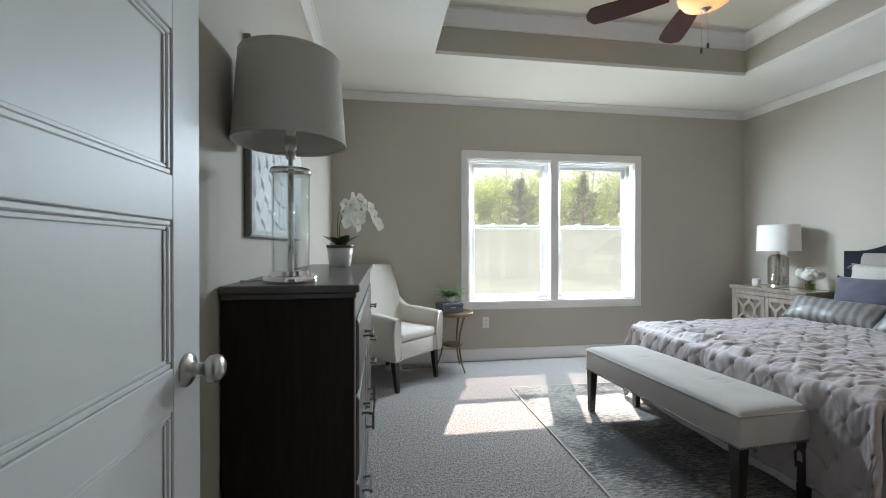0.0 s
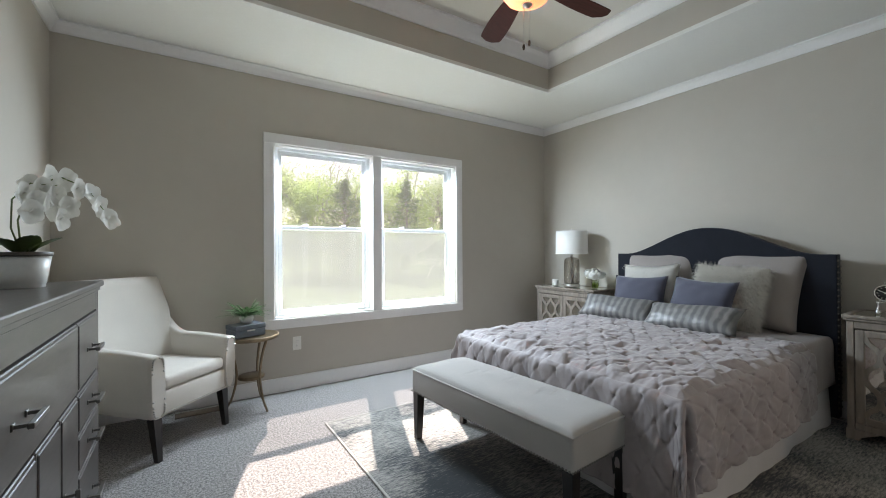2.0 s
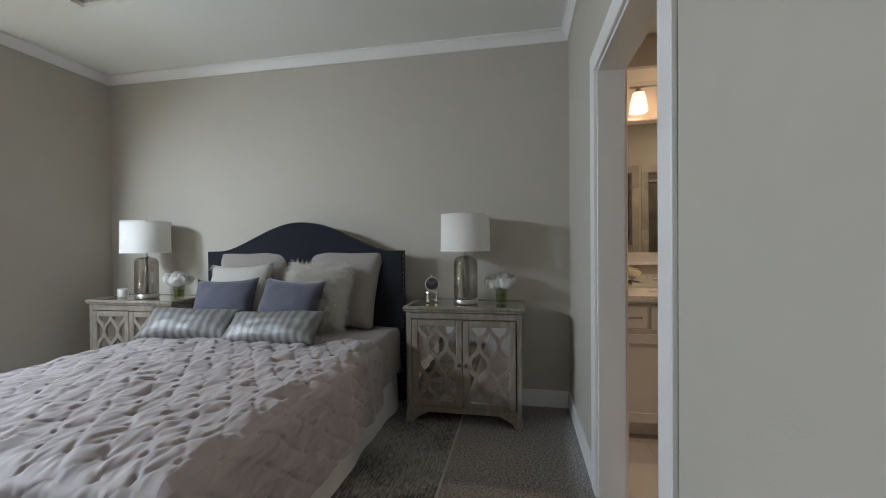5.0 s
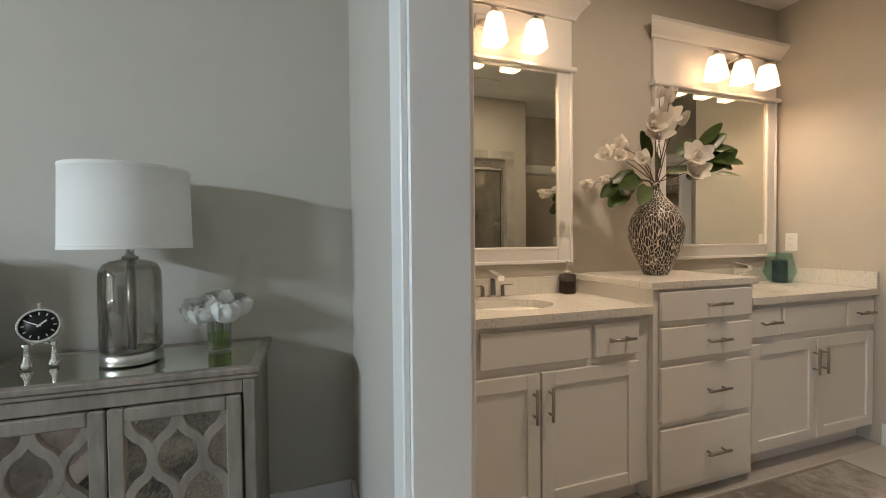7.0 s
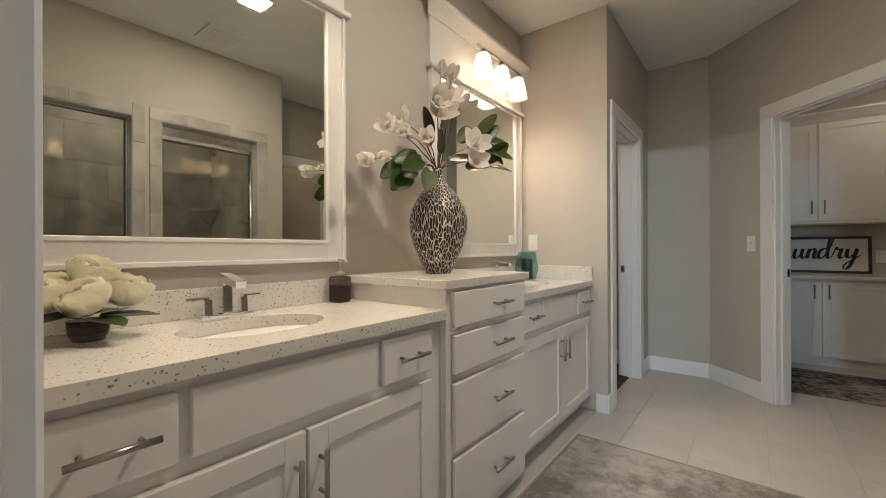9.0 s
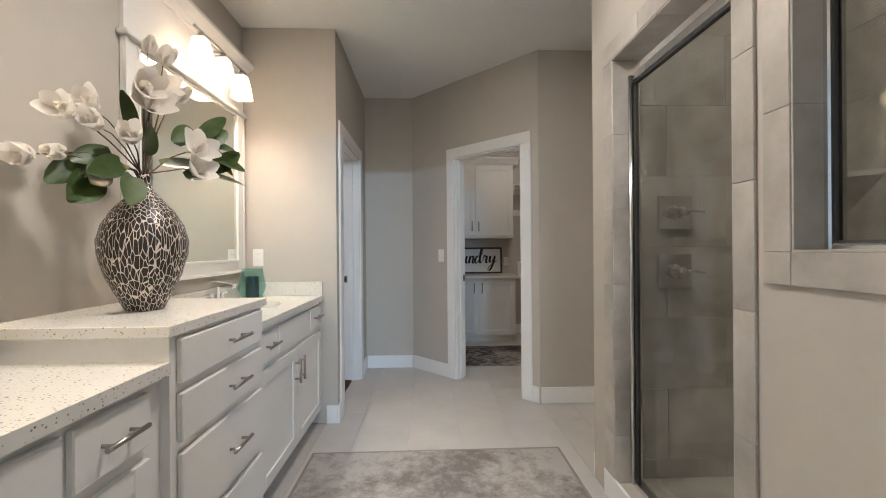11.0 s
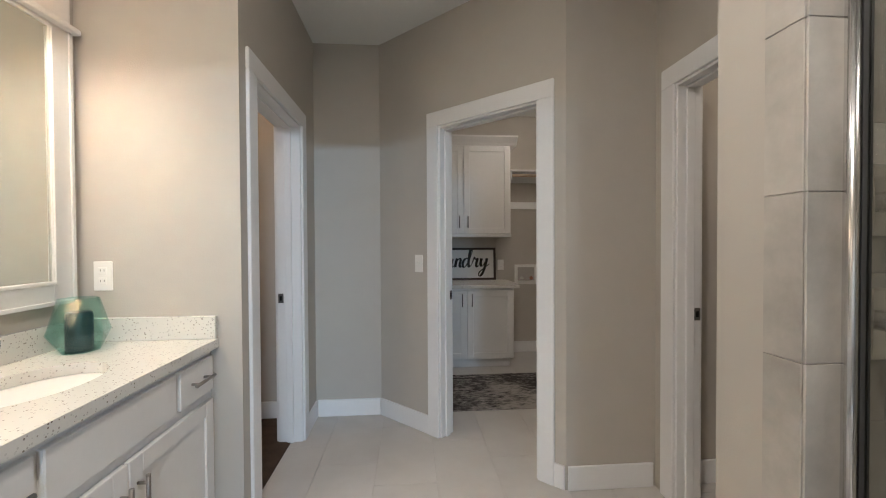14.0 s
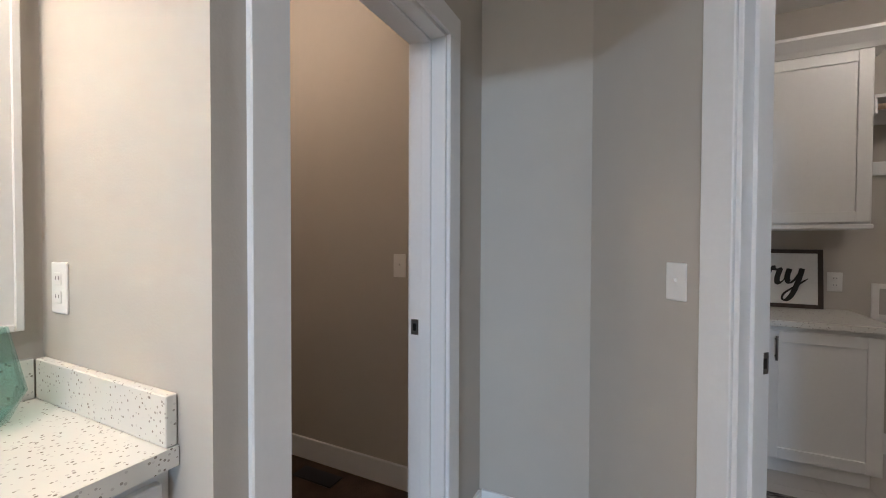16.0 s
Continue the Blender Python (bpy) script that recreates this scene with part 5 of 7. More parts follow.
for sx in (-1, 1):
    for sy in (-1, 1):
        bm = bmesh.new()
        x, y = sx * (BW / 2 - 0.034), sy * (BL / 2 - 0.034)
        A = [bm.verts.new((x + a * 0.028, y + b * 0.028, 0.296)) for a, b in ((-1, -1), (1, -1), (1, 1), (-1, 1))]
        B = [bm.verts.new((x + a * 0.019 + sx * 0.004, y + b * 0.019 + sy * 0.004, 0.0)) for a, b in ((-1, -1), (1, -1), (1, 1), (-1, 1))]
        for i in range(4):
            bm.faces.new((A[i], A[(i + 1) % 4], B[(i + 1) % 4], B[i]))
        bm.faces.new(A), bm.faces.new(B)
        bmesh.ops.bevel(bm, geom=bm.edges[:], offset=0.003, segments=1, affect="EDGES")
        finish(bm, "leg", M_LEG, bench)


def add_ribbon(bm, pts, w, y0, y1):
    """A flat strip in the x-z plane along a line, y0 to y1 thick."""
    rows = []
    for k, (x, z) in enumerate(pts):
        (xa, za), (xb, zb) = pts[max(k - 1, 0)], pts[min(k + 1, len(pts) - 1)]
        L = math.hypot(xb - xa, zb - za) or 1
        nx, nz = -(zb - za) / L * w / 2, (xb - xa) / L * w / 2
        rows.append([bm.verts.new(v) for v in ((x - nx, y0, z - nz), (x + nx, y0, z + nz), (x + nx, y1, z + nz), (x - nx, y1, z - nz))])
    for a, b in zip(rows, rows[1:]):
        for j in range(4):
            bm.faces.new((a[j], a[(j + 1) % 4], b[(j + 1) % 4], b[j]))
    bm.faces.new(rows[0]), bm.faces.new(rows[-1])


def nightstand(m):
    """Front towards local -y; back on y = 0."""
    W, D, H = 0.82, 0.42, 0.795
    n = base("nightstand", m, "weathered grey wood nightstand with mirrored lattice doors", "nightstand", "nightstands beside the bed")
    bm = bmesh.new()
    add_box(bm, -W / 2 + 0.02, -W / 2 + 0.055, -D + 0.02, 0, 0.06, H - 0.04, 0.003)
    add_box(bm, W / 2 - 0.055, W / 2 - 0.02, -D + 0.02, 0, 0.06, H - 0.04, 0.003)
    add_box(bm, -W / 2 + 0.055, W / 2 - 0.055, -D + 0.03, 0, 0.085, 0.11)
    add_box(bm, -W / 2 + 0.055, W / 2 - 0.055, -0.02, 0, 0.11, H - 0.04)
    add_box(bm, -W / 2 + 0.055, W / 2 - 0.055, -D + 0.02, -0.02, H - 0.085, H - 0.04, 0.003)
    add_box(bm, -W / 2 + 0.055, W / 2 - 0.055, -D + 0.02, -D + 0.045, 0.075, 0.115, 0.003)
    finish(bm, "case", M_WEATHER, n)
    bm = bmesh.new()
    add_box(bm, -W / 2 + 0.008, W / 2 - 0.008, -D + 0.008, 0, H - 0.038, H - 0.022, 0.004)
    for b in ((-W / 2, W / 2, -D, -D + 0.035), (-W / 2, -W / 2 + 0.035, -D + 0.035, 0), (W / 2 - 0.035, W / 2, -D + 0.035, 0), (-W / 2 + 0.035, W / 2 - 0.035, -0.03, 0)):
        add_box(bm, *b, H - 0.022, H, 0.004)
    finish(bm, "top_border", M_WEATHER, n)
    box("mirror_top", M_MIRROR, -W / 2 + 0.035, W / 2 - 0.035, -D + 0.035, -0.03, H - 0.0215, H - 0.004, parent=n)
    for s in (-1, 1):
        bm = bmesh.new()
        o = [(s * (W / 2 - 0.015), 0.075), (s * (W / 2 - 0.015), 0.0), (s * (W / 2 - 0.07), 0.0), (s * (W / 2 - 0.085), 0.03), (s * (W / 2 - 0.13), 0.055), (s * (W / 2 - 0.17), 0.075)]
        add_prism(bm, o, -D + 0.018, -D + 0.045)
        add_box(bm, min(s * (W / 2 - 0.045), s * (W / 2 - 0.018)), max(s * (W / 2 - 0.045), s * (W / 2 - 0.018)), -D + 0.045, -D + 0.12, 0.0, 0.06)
        finish(bm, "foot", M_WEATHER, n)
        box("foot", M_WEATHER, min(s * (W / 2 - 0.06), s * (W / 2 - 0.02)), max(s * (W / 2 - 0.06), s * (W / 2 - 0.02)), -0.06, -0.01, 0, 0.06, parent=n)
    for s in (-1, 1):
        x0, x1 = sorted((s * 0.002, s * (W / 2 - 0.06)))
        z0, z1 = 0.118, H - 0.09
        f = 0.042
        yy = -D + 0.012
        bm = bmesh.new()
        for b in ((x0, x0 + f, z0, z1), (x1 - f, x1, z0, z1), (x0 + f, x1 - f, z1 - f, z1), (x0 + f, x1 - f, z0, z0 + f)):
            add_box(bm, b[0], b[1], yy, yy + 0.022, b[2], b[3], 0.004)
        door = finish(bm, "door", M_WEATHER, n)
        box("mirror_panel", M_ANTIQUE, x0 + f, x1 - f, yy + 0.014, yy + 0.018, z0 + f, z1 - f, parent=door)
        bm = bmesh.new()
        a0, a1, c0, c1 = x0 + f, x1 - f, z0 + f, z1 - f
        wd, hh = a1 - a0, c1 - c0
        amp = wd / 8
        for cx in (a0 + wd / 4, a0 + wd * 3 / 4):
            for sg in (-1, 1):
                pts = []
                for k in range(41):
                    z = c0 + hh * k / 40
                    ph = 2 * math.pi * ((z - c0) / hh - 0.5) * 1.92
                    v = math.cos(ph)
                    pts.append((cx + sg * (amp + amp * math.copysign(abs(v) ** 0.7, v)) * 0.985, z))
                add_ribbon(bm, pts, 0.026, yy + 0.003 + (0.001 if sg > 0 else 0), yy + 0.0135)
        finish(bm, "lattice", M_WEATHER, door)
        lathe("door_knob", M_STEM, [(0, 0), (0.006, 0.001), (0.006, 0.012), (0.013, 0.018), (0.013, 0.024), (0, 0.028)], 14, door, Matrix.Translation((s * 0.024, yy, (z0 + z1) / 2)) @ ROT(radians(90), 4, "X"))
    return n


NS_S, NS_N = 0.865, 3.53
QEAST = ROT(radians(-90), 4, "Z")
ns = nightstand(Matrix.Translation((XE - 0.018, NS_S, 0.0005)) @ QEAST)
copy_thing(ns, Matrix.Translation((XE - 0.018, NS_N, 0.0005)) @ QEAST)


def bedside_lamp(m):
    p = base("bedside_lamp", m, "smoked mercury glass bedside lamp with a white drum shade", "lamp", "bedside lamps")
    lathe("lamp_base", M_NICKEL, [(0, 0), (0.086, 0), (0.087, 0.003), (0.087, 0.03), (0.081, 0.034), (0, 0.034)], 36, p)
    lathe("glass_body", M_MERC, [(0.0, 0.0345), (0.077, 0.035), (0.084, 0.043), (0.086, 0.055), (0.086, 0.275), (0.083, 0.30), (0.072, 0.32), (0.054, 0.331), (0.024, 0.336), (0, 0.337)], 40, p)
    lathe("inner_rod", M_NICKEL, [(0, 0.036), (0.012, 0.036), (0.012, 0.335), (0, 0.335)], 16, p)
    lathe("neck", M_NICKEL, [(0, 0.337), (0.022, 0.337), (0.023, 0.344), (0.012, 0.348), (0.010, 0.375), (0.017, 0.38), (0.017, 0.425), (0, 0.425)], 20, p)
    lathe("bulb", M_PORCELAIN, [(0, 0.4255), (0.013, 0.426), (0.027, 0.47), (0.02, 0.50), (0, 0.51)], 16, p)
    drum_shade(p, M_SHADE, 0.178, 0.172, 0.372, 0.632, 0.03)
    lathe("finial", M_NICKEL, [(0, 0.602), (0.005, 0.602), (0.004, 0.642), (0.008, 0.65), (0.006, 0.66), (0, 0.664)], 12, p)
    return p


bl = bedside_lamp(Matrix.Translation((4.045, 0.868, 0.7965)))
copy_thing(bl, Matrix.Translation((4.02, 3.55, 0.7965)))


def flower_vase(m, size=1.0, seed=1):
    v = base("flower_vase", m, "white peony blooms in a clear glass vase with water", "flowers", "flower vases by the bed")
    lathe("glass", M_GLASS, [(0, 0), (0.037, 0), (0.038, 0.004), (0.040, 0.118), (0.038, 0.118), (0.0355, 0.006), (0, 0.006)], 28, v)
    lathe("water", M_WATER, [(0, 0.0065), (0.0348, 0.0065), (0.036, 0.062), (0, 0.062)], 24, v)
    rnd = random.Random(seed)
    bm = bmesh.new()
    heads = [(0, 0, 0.160), (0.045, 0.035, 0.145), (-0.040, 0.04, 0.145), (0.012, -0.055, 0.148), (-0.048, -0.03, 0.140), (0.052, -0.022, 0.138), (0.0, 0.068, 0.136)]
    for h in heads:
        add_tube(bm, [(h[0] * 0.2, h[1] * 0.2, 0.01), (h[0] * 0.4, h[1] * 0.4, 0.10), h], 0.0022, 5)
    finish(bm, "stems", M_GSTEM, v)
    for h in heads:
        bm = bmesh.new()
        c = Vector(h) * size + Vector((0, 0, 0.008))
        add_rose(bm, c, rnd.uniform(0.050, 0.056), rnd, 0.75)
        finish(bm, "bloom", M_PETAL, v)
    return v


fv = flower_vase(Matrix.Translation((4.09, 0.618, 0.7965)), 1.0, 4)
copy_thing(fv, Matrix.Translation((4.05, 3.265, 0.7965)) @ ROT(2.0, 4, "Z"))

ck = base("desk_clock", Matrix.Translation((4.06, 1.118, 0.7965)) @ ROT(radians(-72), 4, "Z"), "round silver desk clock with a black dial on feet", "clock")
tiltm = Matrix.Translation((0, 0, 0.130)) @ ROT(radians(-12), 4, "X")
lathe("case", M_CHROME, [(0, 0.02), (0.046, 0.02), (0.054, 0.012), (0.056, -0.002), (0.052, -0.012), (0.047, -0.014), (0.046, -0.006), (0, -0.006)], 40, ck, tiltm @ ROT(radians(-90), 4, "X"))
lathe("dial", M_BLACK, [(0, -0.0065), (0.045, -0.0065), (0.045, -0.0085), (0, -0.0085)], 36, ck, tiltm @ ROT(radians(-90), 4, "X"))
bm = bmesh.new()
for k in range(12):
    add_box(bm, -0.0015, 0.0015, -0.0105, -0.0095, 0.033, 0.041, m=tiltm @ ROT(radians(30 * k), 4, "Y"))
tagged(finish(bm, "hour_marks", M_PLATE, ck), kind="stuff")
bm = bmesh.new()
add_box(bm, -0.0022, 0.0022, -0.0125, -0.011, -0.006, 0.024, m=tiltm @ ROT(radians(50), 4, "Y"))
add_box(bm, -0.0015, 0.0015, -0.0145, -0.013, -0.006, 0.034, m=tiltm @ ROT(radians(-62), 4, "Y"))
finish(bm, "clock_arms", M_PLATE, ck)
for s in (-1, 1):
    lathe("foot", M_CHROME, [(0, 0), (0.016, 0), (0.017, 0.01), (0.009, 0.025), (0.007, 0.06), (0.013, 0.075), (0, 0.078)], 16, ck, Matrix.Translation((s * 0.032, 0.0, 0)))
tube("stand", M_CHROME, [(-0.032, 0, 0.07), (0, 0.012, 0.076), (0.032, 0, 0.07)], 0.005, 8, None, ck)
lathe("crown", M_CHROME, [(0, 0.0), (0.006, 0.0), (0.005, 0.01), (0.008, 0.014), (0, 0.02)], 12, ck, tiltm @ Matrix.Translation((0, 0, 0.054)))
cup = base("candle_cup", Matrix.Translation((4.01, 3.78, 0.7965)), "small pale ceramic candle cup on the nightstand", "candle")
lathe("cup", M_POT, [(0, 0), (0.034, 0), (0.038, 0.008), (0.038, 0.066), (0.034, 0.072), (0.034, 0.06), (0, 0.06)], 28, cup)
lathe("wax", M_SHADE, [(0, 0.0602), (0.0335, 0.0602), (0.033, 0.063), (0, 0.063)], 24, cup)

# ceiling fan
FC = Vector((1.955, 2.165, 0))
fan = base("ceiling_fan", Matrix.Translation((FC.x, FC.y, TZ)), "five-blade cherry wood ceiling fan with a glowing frosted bowl", "ceiling fan")
lathe("canopy", M_FANMETAL, [(0, 0), (0.07, 0), (0.072, -0.01), (0.05, -0.05), (0.014, -0.06), (0.014, -0.13), (0.05, -0.14), (0.0, -0.14)], 36, fan)
lathe("motor", M_FANMETAL, [(0, -0.1405), (0.06, -0.141), (0.115, -0.16), (0.13, -0.19), (0.13, -0.26), (0.11, -0.29), (0.07, -0.31), (0.07, -0.345), (0.10, -0.36), (0.105, -0.375), (0, -0.375)], 40, fan)
lathe("light_bowl", M_BOWL, [(0.100, -0.3755), (0.148, -0.378), (0.152, -0.39), (0.145, -0.425), (0.12, -0.46), (0.075, -0.483), (0.02, -0.491), (0, -0.4915)], 44, fan)
lathe("bowl_finial", M_NICKEL, [(0, -0.492), (0.030, -0.493), (0.029, -0.5), (0.014, -0.506), (0.009, -0.514), (0, -0.516)], 22, fan)
for k in range(5):
    a = radians(-2.5 + 72 * k)
    m = ROT(a, 4, "Z")
    bm = bmesh.new()
    add_tube(bm, [m @ Vector(p) for p in ((0.10, 0, -0.285), (0.15, 0, -0.33), (0.20, 0, -0.355))], 0.012, 8)
    add_box(bm, 0.17, 0.235, -0.035, 0.035, -0.356, -0.350, 0.003, m=m)
    finish(bm, "blade_arm", M_FANMETAL, fan)
    bm = bmesh.new()
    o = []
    for t in range(15):
        s = t / 14
        o.append((0.19 + 0.49 * s, 0.052 + 0.026 * math.sin(s * 2.2) - (0.050 * max(0, (s - 0.90) / 0.10) ** 2.2)))
    up = [(x, w) for x, w in o]
    dn = [(x, -w) for x, w in reversed(o)]
    tilt = m @ Matrix.Translation((0, 0, -0.357)) @ ROT(radians(12), 4, "X")
    top = [bm.verts.new(tilt @ Vector((x, y, 0.003))) for x, y in up + dn]
    bot = [bm.verts.new(tilt @ Vector((x, y, -0.004))) for x, y in up + dn]
    bm.faces.new(top), bm.faces.new(bot[::-1])
    for i in range(len(top)):
        bm.faces.new((top[i], bot[i], bot[(i + 1) % len(top)], top[(i + 1) % len(top)]))
    finish(bm, "blade", M_FANBLADE, fan)
for s, L in ((-1, 0.235), (1, 0.20)):
    c = tube("pull_chain", M_NICKEL, [(s * 0.022, 0.01, -0.49), (s * 0.022, 0.01, -0.49 - L)], 0.0014, 5, None, fan)
    lathe("fob", M_STEM, [(0, 0), (0.006, 0.004), (0.008, 0.018), (0.006, 0.032), (0, 0.036)], 12, c, Matrix.Translation((s * 0.022, 0.01, -0.49 - L - 0.034)))
lamp_point("fan_bulb", (FC.x, FC.y, TZ - 0.43), 3.0, (1.0, 0.72, 0.45), 0.03)

# ---- bathroom: vanity ----
VX = 3.83


def cab_front(parent, name, x, y0, y1, z0, z1, pull=None, shaker=False, thick=0.019, out=-1, pull_len=0.135):
    """A drawer or door front on a plane x, looking towards -x."""
    bm = bmesh.new()
    if shaker:
        f = 0.058
        for b in ((y0, y0 + f, z0, z1), (y1 - f, y1, z0, z1), (y0 + f, y1 - f, z1 - f, z1), (y0 + f, y1 - f, z0, z0 + f)):
            add_box(bm, x - thick, x, *b, 0.002)
        add_box(bm, x - thick + 0.009, x, y0 + f, y1 - f, z0 + f, z1 - f)
    else:
        add_box(bm, x - thick, x, y0, y1, z0, z1, 0.003)
    d = finish(bm, name, M_CAB, parent)
    if pull:
        kind_, py, pz = pull
        m = Matrix.Translation((x - thick, py, pz)) @ ROT(radians(90), 4, "Z")
        if kind_ == "v":
            m = m @ ROT(radians(90), 4, "Y")
        bm = bmesh.new()
        add_tube(bm, [m @ Vector((-pull_len / 2, 0.03, 0)), m @ Vector((pull_len / 2, 0.03, 0))], 0.0068, 10)
        for s in (-1, 1):
            add_tube(bm, [m @ Vector((s * pull_len * 0.32, 0, 0)), m @ Vector((s * pull_len * 0.32, 0.03, 0))], 0.005, 8)
        tagged(finish(bm, "bar_pull", M_SATIN_PULL, d), "brushed nickel bar pull")
    return d


van = base("vanity", Matrix.Identity(4), "white painted double vanity with a raised drawer tower", "vanity")
for a, b in ((-1.125, 0.003), (-2.773, -1.745)):
    prism("body", M_CAB, [(VX + 0.022, 0.10), (VX + 0.085, 0.10), (VX + 0.085, 0.0), (BXE - 0.001, 0.0), (BXE - 0.001, 0.852), (VX + 0.022, 0.852)], a, b, van)
bm = bmesh.new()
add_box(bm, VX - 0.006, BXE - 0.001, -1.745, -1.125, 0.03, 0.962)
add_box(bm, VX + 0.05, BXE - 0.001, -1.74, -1.13, 0.0, 0.03)
finish(bm, "tower_body", M_CAB, van)
for s, c in ((1, -0.565), (1, -2.258)):
    yN, yS = c + 0.56, c - 0.505
    x = VX + 0.0218
    cab_front(van, "drawer", x, c + 0.285, c + 0.51, 0.688, 0.828, ("h", c + 0.39, 0.76))
    cab_front(van, "false_front", x, c - 0.24, c + 0.262, 0.688, 0.828)
    cab_front(van, "drawer", x, c - 0.495, c - 0.263, 0.688, 0.828, ("h", c - 0.38, 0.76))
    cab_front(van, "cabinet_door", x, c + 0.004, c + 0.50, 0.108, 0.652, ("v", c + 0.036, 0.53), True)
    cab_front(van, "cabinet_door", x, c - 0.495, c - 0.004, 0.108, 0.652, ("v", c - 0.036, 0.53), True)
for z0, z1 in ((0.818, 0.948), (0.645, 0.788), (0.365, 0.612), (0.062, 0.335)):
    cab_front(van, "drawer", VX - 0.0062, -1.715, -1.155, z0, z1, ("h", -1.475, (z0 + z1) / 2), pull_len=0.14)


def counter_with_hole(y0, y1, c):
    """A quartz top with an oval cut for the under-mounted basin."""
    x0, x1, z0, z1 = VX - 0.012, BXE - 0.001, 0.854, 0.89
    cx, rx, ry, n = 4.085, 0.145, 0.205, 40
    bm = bmesh.new()
    ins, outs = {}, {}
    for z in (z0, z1):
        a = [bm.verts.new((cx + rx * math.cos(2 * math.pi * k / n), c + ry * math.sin(2 * math.pi * k / n), z)) for k in range(n)]
        b = []
        for k in range(n):
            t = 2 * math.pi * k / n
            dx, dy = math.cos(t), math.sin(t)
            q = min(((x1 - cx) if dx > 0 else (cx - x0)) / max(abs(dx), 1e-6), ((y1 - c) if dy > 0 else (c - y0)) / max(abs(dy), 1e-6))
            b.append(bm.verts.new((cx + q * dx, c + q * dy, z)))
        for k in range(n):
            bm.faces.new((a[k], a[(k + 1) % n], b[(k + 1) % n], b[k]))
        ins[z], outs[z] = a, b
        for px, py in ((x0, y0), (x0, y1), (x1, y0), (x1, y1)):
            best = sorted(range(n), key=lambda k: (b[k].co.x - px) ** 2 + (b[k].co.y - py) ** 2)[:1][0]
            b[best].co.x, b[best].co.y = px, py
    for k in range(n):
        j = (k + 1) % n
        bm.faces.new((ins[z0][k], ins[z0][j], ins[z1][j], ins[z1][k]))
        bm.faces.new((outs[z0][k], outs[z0][j], outs[z1][j], outs[z1][k]))
    finish(bm, "countertop", M_QUARTZ, van)
    bm = bmesh.new()
    add_lathe(bm, [(1.02, 0.853), (1.0, 0.84), (0.93, 0.79), (0.75, 0.745), (0.4, 0.725), (0.09, 0.722), (0.08, 0.716), (0, 0.716)], 40)
    bmesh.ops.transform(bm, matrix=Matrix.Translation((cx, c, 0)) @ Matrix.Diagonal((rx, ry, 1, 1)), verts=bm.verts)
    tagged(finish(bm, "basin", M_PORCELAIN, van), "white oval under-mounted basin")
    lathe("drain", M_CHROME, [(0, 0.7225), (0.02, 0.7225), (0.022, 0.7245), (0, 0.726)], 20, van, Matrix.Translation((cx, c, 0)))


counter_with_hole(-1.124, 0.003, -0.565)
counter_with_hole(-2.773, -1.746, -2.258)
bm = bmesh.new()
add_box(bm, VX - 0.026, BXE - 0.001, -1.762, -1.098, 0.9625, 0.995, 0.002)
finish(bm, "tower_top", M_QUARTZ, van)
for a, b in ((-1.124, 0.003), (-2.752, -1.746)):
    box("backsplash", M_QUARTZ, BXE - 0.022, BXE - 0.001, a, b, 0.8905, 0.985, 0.002, parent=van)
box("side_splash", M_QUARTZ, VX - 0.008, BXE - 0.0225, -2.773, -2.753, 0.8905, 0.985, 0.002, parent=van)
box("side_splash", M_QUARTZ, VX - 0.008, BXE - 0.0225, -0.018, 0.003, 0.8905, 0.985, 0.002, parent=van)


def faucet(m):
    """Centre-set tap: local +x is towards the basin."""
    f = base("faucet", m, "chrome centre-set bathroom faucet with two lever handles", "faucet", "bathroom faucets")
    box("deck_plate", M_CHROME, -0.028, 0.028, -0.082, 0.082, 0, 0.014, 0.005, 2, f)
    bm = bmesh.new()
    add_prism(bm, [(-0.018, 0.014), (0.02, 0.014), (0.014, 0.125), (-0.016, 0.135)], -0.016, 0.016, bevel=0.003)
    add_prism(bm, [(-0.016, 0.118), (0.012, 0.112), (0.105, 0.098), (0.108, 0.122), (0.0, 0.143), (-0.016, 0.138)], -0.0165, 0.0165, bevel=0.003)
    finish(bm, "spout", M_CHROME, f)
    for s in (-1, 1):
        bm = bmesh.new()
        add_prism(bm, [(-0.014, 0.014), (0.014, 0.014), (0.010, 0.062), (-0.010, 0.062)], s * 0.055 - 0.012, s * 0.055 + 0.012, bevel=0.002)
        add_box(bm, -0.010, 0.010, min(s * 0.050, s * 0.115), max(s * 0.050, s * 0.115), 0.062, 0.072, 0.003)
        finish(bm, "lever", M_CHROME, f)
    return f


TOBASIN = ROT(radians(180), 4, "Z")
fa = faucet(Matrix.Translation((4.285, -0.565, 0.8905)) @ TOBASIN)
copy_thing(fa, Matrix.Translation((4.285, -2.258, 0.8905)) @ TOBASIN)


